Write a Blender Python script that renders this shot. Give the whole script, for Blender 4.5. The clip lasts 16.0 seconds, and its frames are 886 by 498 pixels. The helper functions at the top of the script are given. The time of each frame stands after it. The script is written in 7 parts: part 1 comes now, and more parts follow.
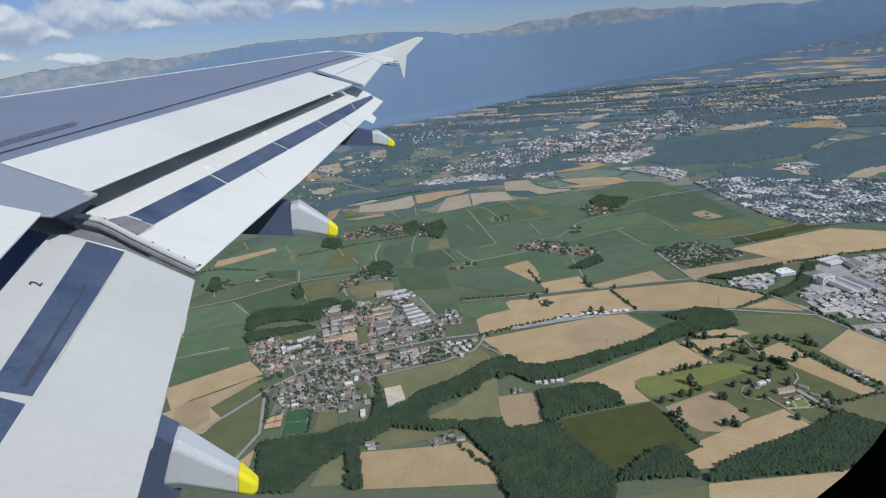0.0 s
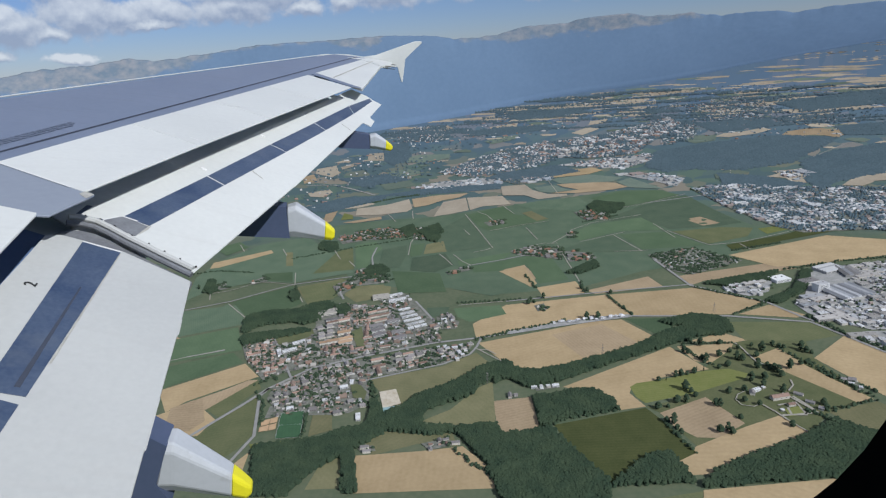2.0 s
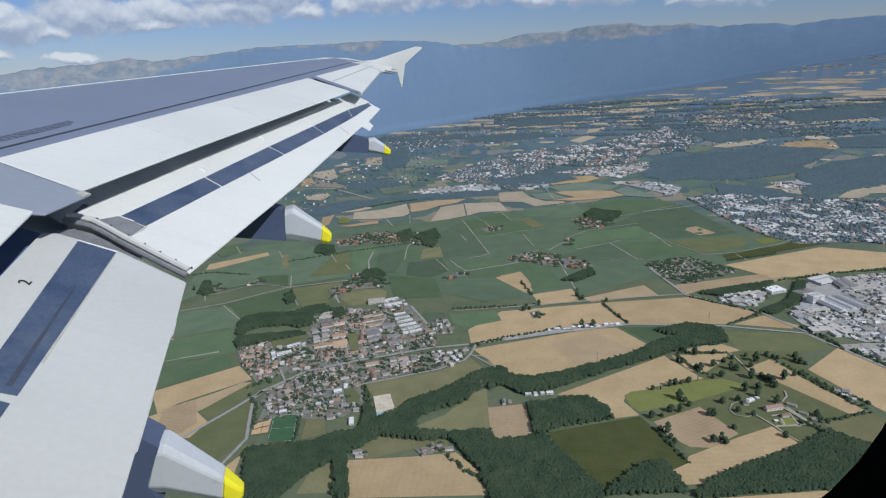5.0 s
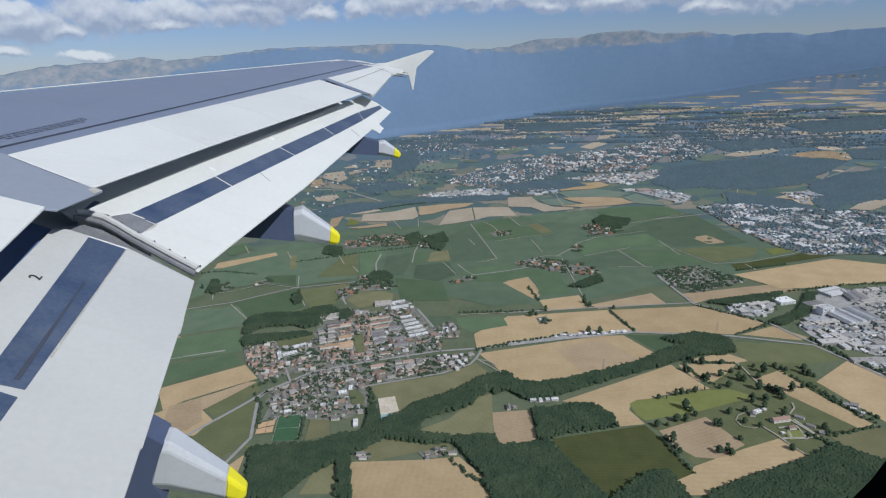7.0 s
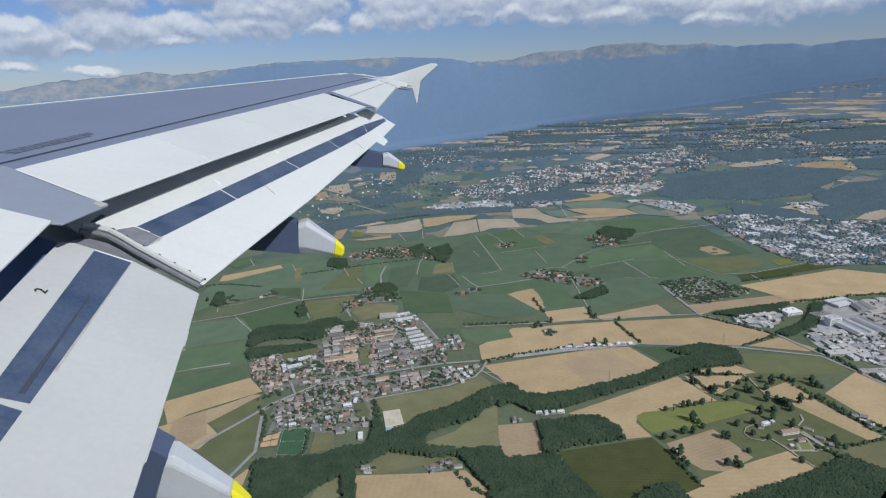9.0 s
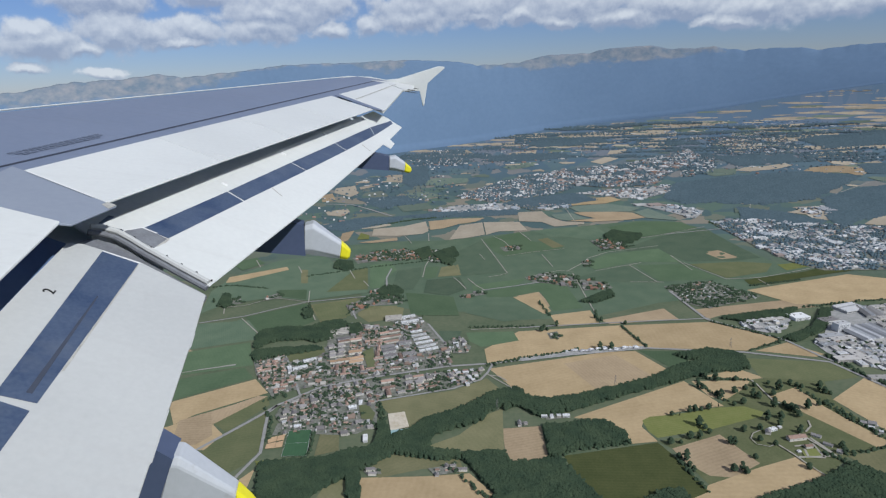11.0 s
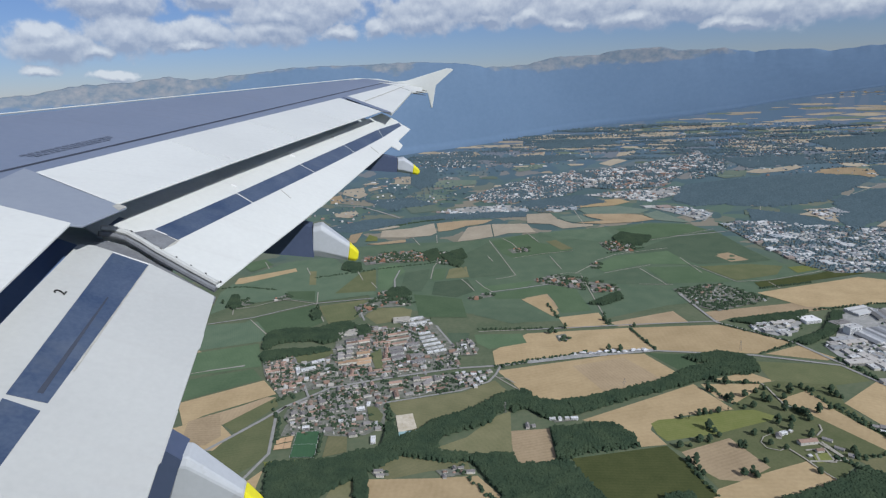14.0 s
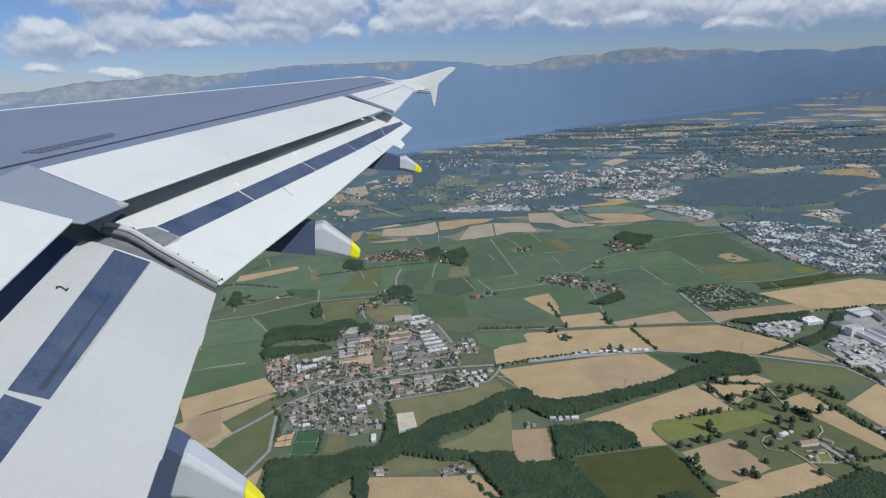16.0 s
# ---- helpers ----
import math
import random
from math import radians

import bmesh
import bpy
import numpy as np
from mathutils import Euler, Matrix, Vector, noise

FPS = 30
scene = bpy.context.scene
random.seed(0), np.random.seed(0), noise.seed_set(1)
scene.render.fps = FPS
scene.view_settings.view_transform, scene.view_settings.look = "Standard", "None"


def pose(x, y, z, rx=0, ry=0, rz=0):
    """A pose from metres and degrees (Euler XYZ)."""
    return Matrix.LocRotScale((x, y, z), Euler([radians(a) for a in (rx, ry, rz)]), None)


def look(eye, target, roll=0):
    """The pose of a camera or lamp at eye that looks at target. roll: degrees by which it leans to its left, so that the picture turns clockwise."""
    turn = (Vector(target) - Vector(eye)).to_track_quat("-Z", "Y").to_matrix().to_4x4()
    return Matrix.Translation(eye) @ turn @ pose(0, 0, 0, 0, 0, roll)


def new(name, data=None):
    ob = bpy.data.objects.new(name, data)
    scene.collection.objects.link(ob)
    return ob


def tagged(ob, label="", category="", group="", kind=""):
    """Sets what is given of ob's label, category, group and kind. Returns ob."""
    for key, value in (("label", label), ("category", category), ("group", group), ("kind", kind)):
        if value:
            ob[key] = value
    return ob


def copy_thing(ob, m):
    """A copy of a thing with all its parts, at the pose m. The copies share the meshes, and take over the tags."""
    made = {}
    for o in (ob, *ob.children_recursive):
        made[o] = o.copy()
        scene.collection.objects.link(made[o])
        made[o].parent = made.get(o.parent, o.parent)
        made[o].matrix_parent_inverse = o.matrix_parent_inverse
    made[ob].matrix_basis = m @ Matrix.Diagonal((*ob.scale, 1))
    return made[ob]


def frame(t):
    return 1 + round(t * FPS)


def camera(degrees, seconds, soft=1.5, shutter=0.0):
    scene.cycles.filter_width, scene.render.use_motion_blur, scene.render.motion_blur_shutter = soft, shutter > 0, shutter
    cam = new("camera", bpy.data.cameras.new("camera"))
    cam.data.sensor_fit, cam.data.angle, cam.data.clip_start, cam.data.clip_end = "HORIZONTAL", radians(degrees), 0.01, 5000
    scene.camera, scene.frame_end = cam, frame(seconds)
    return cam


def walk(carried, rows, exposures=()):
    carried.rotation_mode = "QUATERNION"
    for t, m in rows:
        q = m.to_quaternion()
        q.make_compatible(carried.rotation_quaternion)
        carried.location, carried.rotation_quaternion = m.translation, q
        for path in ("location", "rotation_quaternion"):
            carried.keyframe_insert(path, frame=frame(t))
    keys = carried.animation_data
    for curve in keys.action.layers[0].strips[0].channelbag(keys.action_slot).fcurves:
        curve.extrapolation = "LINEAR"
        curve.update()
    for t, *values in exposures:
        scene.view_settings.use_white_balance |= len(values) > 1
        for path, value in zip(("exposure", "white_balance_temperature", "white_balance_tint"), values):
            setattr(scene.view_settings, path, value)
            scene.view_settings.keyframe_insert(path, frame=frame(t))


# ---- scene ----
# A seat behind the wing of an airliner climbing over a valley: metres, eye 820 m over the plain.
EYE = 820.0
cam = camera(72.0, 16.0, soft=1.25)
ROWS = [
    (0.0, 0.000, -0.001, 0.000, 71.80, 4.71, -1.83),
    (0.5, -0.000, -0.002, -0.001, 71.60, 4.43, -2.11),
    (1.0, -0.001, -0.002, -0.001, 71.53, 4.12, -2.13),
    (1.5, -0.001, -0.003, -0.001, 71.55, 4.15, -2.13),
    (2.0, -0.000, -0.002, 0.000, 72.15, 4.12, -1.96),
    (2.5, -0.000, -0.002, 0.001, 72.94, 3.75, -1.92),
    (3.0, 0.001, -0.001, 0.001, 73.18, 4.04, -2.30),
    (3.5, 0.001, -0.001, 0.000, 73.08, 4.06, -2.33),
    (4.0, -0.001, -0.003, -0.000, 72.61, 3.78, -2.28),
    (6.5, -0.000, -0.001, -0.000, 72.82, 2.29, -1.19),
    (7.0, -0.001, -0.001, 0.000, 73.03, 2.17, -0.93),
    (7.5, 0.000, -0.001, 0.000, 73.44, 2.47, -0.88),
    (8.0, -0.000, -0.000, -0.000, 73.67, 2.47, -0.72),
    (8.5, 0.001, 0.000, 0.001, 73.89, 2.68, -0.70),
    (9.0, 0.001, 0.001, 0.000, 74.16, 2.52, -0.59),
    (11.5, 0.001, 0.002, 0.001, 74.45, 2.32, 0.27),
    (12.0, 0.001, 0.002, -0.000, 74.25, 2.29, 0.47),
    (12.5, 0.002, 0.003, 0.001, 74.23, 2.35, 0.50),
    (13.0, 0.001, 0.002, 0.000, 74.38, 2.41, 0.66),
    (13.5, 0.003, 0.004, 0.001, 74.55, 2.43, 0.79),
    (14.0, 0.002, 0.003, 0.000, 74.65, 2.48, 0.80),
    (14.5, 0.003, 0.003, 0.001, 74.67, 2.69, 0.75),
    (15.0, 0.002, 0.003, 0.001, 74.63, 2.50, 0.84),
    (15.5, 0.002, 0.004, -0.000, 74.55, 2.50, 0.92),
    (16.0, 0.002, 0.003, 0.001, 74.54, 2.18, 1.03),
]
walk(cam, [(t, pose(x, y, EYE + z, rx, ry, rz)) for t, x, y, z, rx, ry, rz in ROWS], [(0.0, 0.27, 5960, 8), (16.0, 0.27, 5960, 8)])

# ---------------------------------------------------------------- light
SUN_AZ, SUN_EL = 134.0, 38.5          # compass degrees from +y towards +x, and height
world = bpy.data.worlds.new("sky")
scene.world = world
world.use_nodes = True
wn, wl = world.node_tree.nodes, world.node_tree.links
sky = wn.new("ShaderNodeTexSky")
sky.sky_type, sky.sun_disc = "NISHITA", False
sky.sun_elevation, sky.sun_rotation = radians(SUN_EL), radians(SUN_AZ)
sky.altitude, sky.air_density, sky.dust_density, sky.ozone_density = 1200, 1.0, 0.2, 3.0
# cumulus band: noise over the direction of the sky
tc = wn.new("ShaderNodeTexCoord")
sep = wn.new("ShaderNodeSeparateXYZ")
wl.new(tc.outputs["Generated"], sep.inputs[0])
def cloud_noise():
    """Loose cloud by the direction of the sky."""
    m = wn.new("ShaderNodeMapping")
    m.inputs["Scale"].default_value, m.inputs["Location"].default_value = (1.0, 1.0, 1.75), (0.35, 0.1, 0.0)
    wl.new(tc.outputs["Generated"], m.inputs[0])
    k = wn.new("ShaderNodeTexNoise")
    k.inputs["Scale"].default_value, k.inputs["Detail"].default_value, k.inputs["Roughness"].default_value = 15.0, 8.0, 0.58
    wl.new(m.outputs[0], k.inputs[0])
    return k.outputs[0]


# cumulus: heaps by azimuth, height, half width and half height in degrees, their edges broken up by noise
HEAPS_WEST = [(-31.89, 3.88, 3.5, 1.38), (-32.44, 4.67, 1.9, 1.06), (-27.06, 4.74, 2.7, 1.7), (-23.88, 4.5, 2.0, 1.28), (-29.03, 3.44, 1.7, 0.74), (-20.67, 4.76, 2.4, 1.17), (-15.75, 4.81, 4.0, 1.33), (-14.68, 5.99, 5.1, 1.28), (-9.65, 4.53, 1.8, 0.74), (-6.2, 4.88, 1.7, 1.06), (-2.71, 5.49, 3.5, 1.49), (-28.01, 1.61, 1.6, 0.43), (-33.14, 2.06, 1.2, 0.43), (-22.1, 3.83, 3.2, 0.43)]
HEAPS_EAST = [(3.23, 5.43, 2.8, 0.8), (6.92, 5.15, 2.4, 0.9), (10.32, 4.6, 2.4, 0.8), (15.74, 4.63, 4.3, 1.01), (22.45, 3.72, 1.6, 0.53), (24.55, 3.66, 2.7, 0.64), (-12.77, 6.49, 5.3, 2.02), (-2.9, 6.32, 3.5, 1.7), (3.26, 6.15, 5.1, 1.7), (11.5, 5.88, 5.9, 1.81), (19.76, 5.21, 5.6, 1.6), (26.69, 4.65, 5.1, 1.49), (32.15, 4.31, 4.8, 1.06), (-27.54, 7.36, 4.3, 1.38), (-20.23, 7.65, 3.2, 1.17)]


def sky_math(op, p, q=None):
    k = wn.new("ShaderNodeMath")
    k.operation = op
    for i, v in enumerate((p, q)):
        if isinstance(v, (int, float)):
            k.inputs[i].default_value = v
        elif v is not None:
            wl.new(v, k.inputs[i])
    return k.outputs[0]


cn = cloud_noise()
azimuth = sky_math("MULTIPLY", sky_math("ARCTAN2", sep.outputs[0], sep.outputs[1]), 57.296)
height = sky_math("MULTIPLY", sky_math("ARCSINE", sep.outputs[2]), 57.296)
flat_sky = wn.new("ShaderNodeCombineXYZ")
wl.new(azimuth, flat_sky.inputs[0])
wl.new(height, flat_sky.inputs[1])
curl = wn.new("ShaderNodeTexNoise")
curl.inputs["Scale"].default_value, curl.inputs["Detail"].default_value, curl.inputs["Roughness"].default_value = 0.42, 5.0, 0.58
wl.new(flat_sky.outputs[0], curl.inputs[0])
swirl = wn.new("ShaderNodeVectorMath")
swirl.operation = "MULTIPLY_ADD"
swirl.inputs[1].default_value, swirl.inputs[2].default_value = (2.6, 1.5, 0.0), (-1.3, -0.75, 0.0)
wl.new(curl.outputs["Color"], swirl.inputs[0])
bent = wn.new("ShaderNodeVectorMath")
wl.new(flat_sky.outputs[0], bent.inputs[0])
wl.new(swirl.outputs[0], bent.inputs[1])
def heaps(lift):
    """How deep in a heap a direction lies, or one a little higher."""
    out = None
    for a, e, w, h in HEAPS_WEST + HEAPS_EAST:
        fit = wn.new("ShaderNodeVectorMath")
        fit.operation = "MULTIPLY_ADD"
        fit.inputs[1].default_value, fit.inputs[2].default_value = (0.76 / w, 0.76 / h, 0.0), (-0.76 * a / w, 0.76 * (lift - e) / h, 0.0)
        wl.new(bent.outputs[0], fit.inputs[0])
        far_off = wn.new("ShaderNodeVectorMath")
        far_off.operation = "LENGTH"
        wl.new(fit.outputs[0], far_off.inputs[0])
        out = far_off.outputs["Value"] if out is None else sky_math("MINIMUM", out, far_off.outputs["Value"])
    return sky_math("SUBTRACT", 1.0, out)


def billow(lift):
    """Cauliflower grain of the clouds."""
    mp = wn.new("ShaderNodeMapping")
    mp.inputs["Location"].default_value = (0.0, lift, 3.0)
    wl.new(flat_sky.outputs[0], mp.inputs[0])
    k = wn.new("ShaderNodeTexNoise")
    k.inputs["Scale"].default_value, k.inputs["Detail"].default_value, k.inputs["Roughness"].default_value = 0.50, 6.0, 0.55
    wl.new(mp.outputs[0], k.inputs[0])
    return sky_math("MULTIPLY", sky_math("SUBTRACT", k.outputs[0], 0.5), 1.25)


heap = heaps(0.0)
depth, depth_above = sky_math("ADD", heap, billow(0.0)), sky_math("ADD", heaps(0.5), billow(0.5))
# higher up and all round, loose cover from noise alone
thick = wn.new("ShaderNodeMapRange")
for k, v in (("From Min", 0.085), ("From Max", 0.16), ("To Min", -0.75), ("To Max", -0.36)):
    thick.inputs[k].default_value = v
wl.new(sep.outputs[2], thick.inputs[0])
loose = sky_math("MULTIPLY", sky_math("ADD", sky_math("MULTIPLY", cn, 0.8), thick.outputs[0]), 6.0)
cover = wn.new("ShaderNodeMapRange")
cover.interpolation_type = "SMOOTHSTEP"
for k, v in (("From Min", 0.02), ("From Max", 0.45), ("To Max", 0.84)):
    cover.inputs[k].default_value = v
wl.new(sky_math("MAXIMUM", depth, loose), cover.inputs[0])
crise = wn.new("ShaderNodeMath")              # thicker below than above: a sunlit upper edge
crise.operation = "SUBTRACT"
wl.new(depth, crise.inputs[0])
wl.new(depth_above, crise.inputs[1])
cshade = wn.new("ShaderNodeMapRange")
for k, v in (("From Min", -0.30), ("From Max", 0.42)):
    cshade.inputs[k].default_value = v
wl.new(crise.outputs[0], cshade.inputs[0])
ccol = wn.new("ShaderNodeMix")
ccol.data_type = "RGBA"
ccol.inputs[6].default_value, ccol.inputs[7].default_value = (2.7, 3.05, 3.9, 1), (6.1, 6.15, 6.25, 1)
wl.new(cshade.outputs[0], ccol.inputs[0])
cmix = wn.new("ShaderNodeMix")
cmix.data_type = "RGBA"
wl.new(cover.outputs[0], cmix.inputs[0])
tint = wn.new("ShaderNodeMix")            # clear mountain air: deeper blue low down
tint.data_type, tint.blend_type = "RGBA", "MULTIPLY"
tint.inputs[0].default_value, tint.inputs[7].default_value = 1.0, (0.50, 0.575, 0.755, 1)
tgrad = wn.new("ShaderNodeMapRange")
tgrad.inputs["From Min"].default_value, tgrad.inputs["From Max"].default_value = 0.0, 0.16
wl.new(sep.outputs[2], tgrad.inputs[0])
tcol = wn.new("ShaderNodeMix")
tcol.data_type = "RGBA"
tcol.inputs[6].default_value, tcol.inputs[7].default_value = (0.385, 0.40, 0.52, 1), (0.48, 0.49, 0.61, 1)
wl.new(tgrad.outputs[0], tcol.inputs[0])
wl.new(tcol.outputs[2], tint.inputs[7])
wl.new(sky.outputs[0], tint.inputs[6])
wl.new(tint.outputs[2], cmix.inputs[6])
wl.new(ccol.outputs[2], cmix.inputs[7])
bg = wn["Background"]
bg.inputs[1].default_value = 0.098
wl.new(cmix.outputs[2], bg.inputs[0])

sun = new("sun", bpy.data.lights.new("sun", "SUN"))
sun.data.energy, sun.data.angle, sun.data.color = 3.35, radians(0.5), (1.0, 0.95, 0.88)
sa, se = radians(SUN_AZ), radians(SUN_EL)
sun.matrix_world = look((0, 0, 0), (-math.sin(sa) * math.cos(se), -math.cos(sa) * math.cos(se), -math.sin(se)))


# ---------------------------------------------------------------- materials
def mat(name, base, second=None, size=1.0, rough=0.7, metal=0.0, bump=0.0, fine=None, island=0.0, each=0.0, stripes=0.0, pitch=10.0, local=False, gloss=0.3):
    """A surface of two colours in patches of that size, with finer grain, and a spread from piece to piece."""
    m = bpy.data.materials.new(name)
    m.use_nodes = True
    n, l = m.node_tree.nodes, m.node_tree.links
    b = n["Principled BSDF"]
    b.inputs["Roughness"].default_value, b.inputs["Metallic"].default_value = rough, metal
    b.inputs["Specular IOR Level"].default_value = gloss if rough < 0.9 else 0.0
    second = second or tuple(0.8 * c for c in base)
    if local:
        src = n.new("ShaderNodeTexCoord").outputs["Object"]
    else:
        src = n.new("ShaderNodeNewGeometry").outputs["Position"]
    big = n.new("ShaderNodeTexNoise")
    big.inputs["Scale"].default_value, big.inputs["Detail"].default_value = 1.0 / size, 3
    l.new(src, big.inputs[0])
    small = n.new("ShaderNodeTexNoise")
    small.inputs["Scale"].default_value, small.inputs["Detail"].default_value = 1.0 / (fine or size * 0.12), 4
    l.new(src, small.inputs[0])
    add = n.new("ShaderNodeMath")
    add.operation = "MULTIPLY_ADD"
    add.inputs[1].default_value = 0.45
    l.new(small.outputs[0], add.inputs[0])
    half = n.new("ShaderNodeMath")
    half.operation = "MULTIPLY"
    half.inputs[1].default_value = 0.6
    l.new(big.outputs[0], half.inputs[0])
    l.new(half.outputs[0], add.inputs[2])
    last = add.outputs[0]
    if stripes:
        wave = n.new("ShaderNodeTexWave")
        wave.inputs["Scale"].default_value, wave.inputs["Distortion"].default_value = 0.314 / pitch * 1.0, 1.5
        wave.inputs["Detail"].default_value = 2
        turn = n.new("ShaderNodeVectorRotate")
        turn.rotation_type = "Z_AXIS"
        info = n.new("ShaderNodeObjectInfo")
        ang = n.new("ShaderNodeMath")
        ang.operation = "MULTIPLY"
        ang.inputs[1].default_value = 3.1
        l.new(info.outputs["Random"], ang.inputs[0])
        l.new(src, turn.inputs[0])
        l.new(ang.outputs[0], turn.inputs["Angle"])
        l.new(turn.outputs[0], wave.inputs[0])
        st = n.new("ShaderNodeMath")
        st.operation = "MULTIPLY_ADD"
        st.inputs[1].default_value = stripes
        l.new(wave.outputs["Fac"], st.inputs[0])
        l.new(last, st.inputs[2])
        last = st.outputs[0]
    rng = n.new("ShaderNodeMapRange")
    rng.inputs["From Min"].default_value, rng.inputs["From Max"].default_value = 0.36, 0.70 + stripes * 0.5
    l.new(last, rng.inputs[0])
    mix = n.new("ShaderNodeMix")
    mix.data_type = "RGBA"
    mix.inputs[6].default_value, mix.inputs[7].default_value = (*base, 1), (*second, 1)
    l.new(rng.outputs[0], mix.inputs[0])
    out = mix.outputs[2]
    for amount, node, sock in ((island, "ShaderNodeNewGeometry", "Random Per Island"), (each, "ShaderNodeObjectInfo", "Random")):
        if amount:
            rnd = n.new(node)
            r2 = n.new("ShaderNodeMapRange")
            r2.inputs["To Min"].default_value, r2.inputs["To Max"].default_value = 1 - amount, 1 + amount
            l.new(rnd.outputs[sock], r2.inputs[0])
            hsv = n.new("ShaderNodeHueSaturation")
            l.new(r2.outputs[0], hsv.inputs["Value"])
            l.new(out, hsv.inputs["Color"])
            out = hsv.outputs[0]
    l.new(out, b.inputs["Base Color"])
    if bump:
        bp = n.new("ShaderNodeBump")
        bp.inputs["Strength"].default_value, bp.inputs["Distance"].default_value = bump, (fine or size * 0.12)
        l.new(small.outputs[0], bp.inputs["Height"])
        l.new(bp.outputs[0], b.inputs["Normal"])
    return m


def palette(name, colours, rough=0.8, grain=4.0):
    """One colour out of several for each separate piece of a joined mesh."""
    m = mat(name, (0.5, 0.5, 0.5), (0.42, 0.42, 0.42), grain, rough)
    n, l = m.node_tree.nodes, m.node_tree.links
    b = n["Principled BSDF"]
    grey = b.inputs["Base Color"].links[0].from_socket
    rnd = n.new("ShaderNodeNewGeometry")
    ramp = n.new("ShaderNodeValToRGB")
    ramp.color_ramp.interpolation = "CONSTANT"
    while len(ramp.color_ramp.elements) < len(colours):
        ramp.color_ramp.elements.new(0.5)
    for i, c in enumerate(colours):
        ramp.color_ramp.elements[i].position = i / len(colours)
        ramp.color_ramp.elements[i].color = (*c, 1)
    l.new(rnd.outputs["Random Per Island"], ramp.inputs[0])
    mul = n.new("ShaderNodeMix")
    mul.data_type, mul.blend_type = "RGBA", "MULTIPLY"
    mul.inputs[0].default_value = 0.5
    l.new(ramp.outputs[0], mul.inputs[6])
    l.new(grey, mul.inputs[7])
    l.new(mul.outputs[2], b.inputs["Base Color"])
    return m


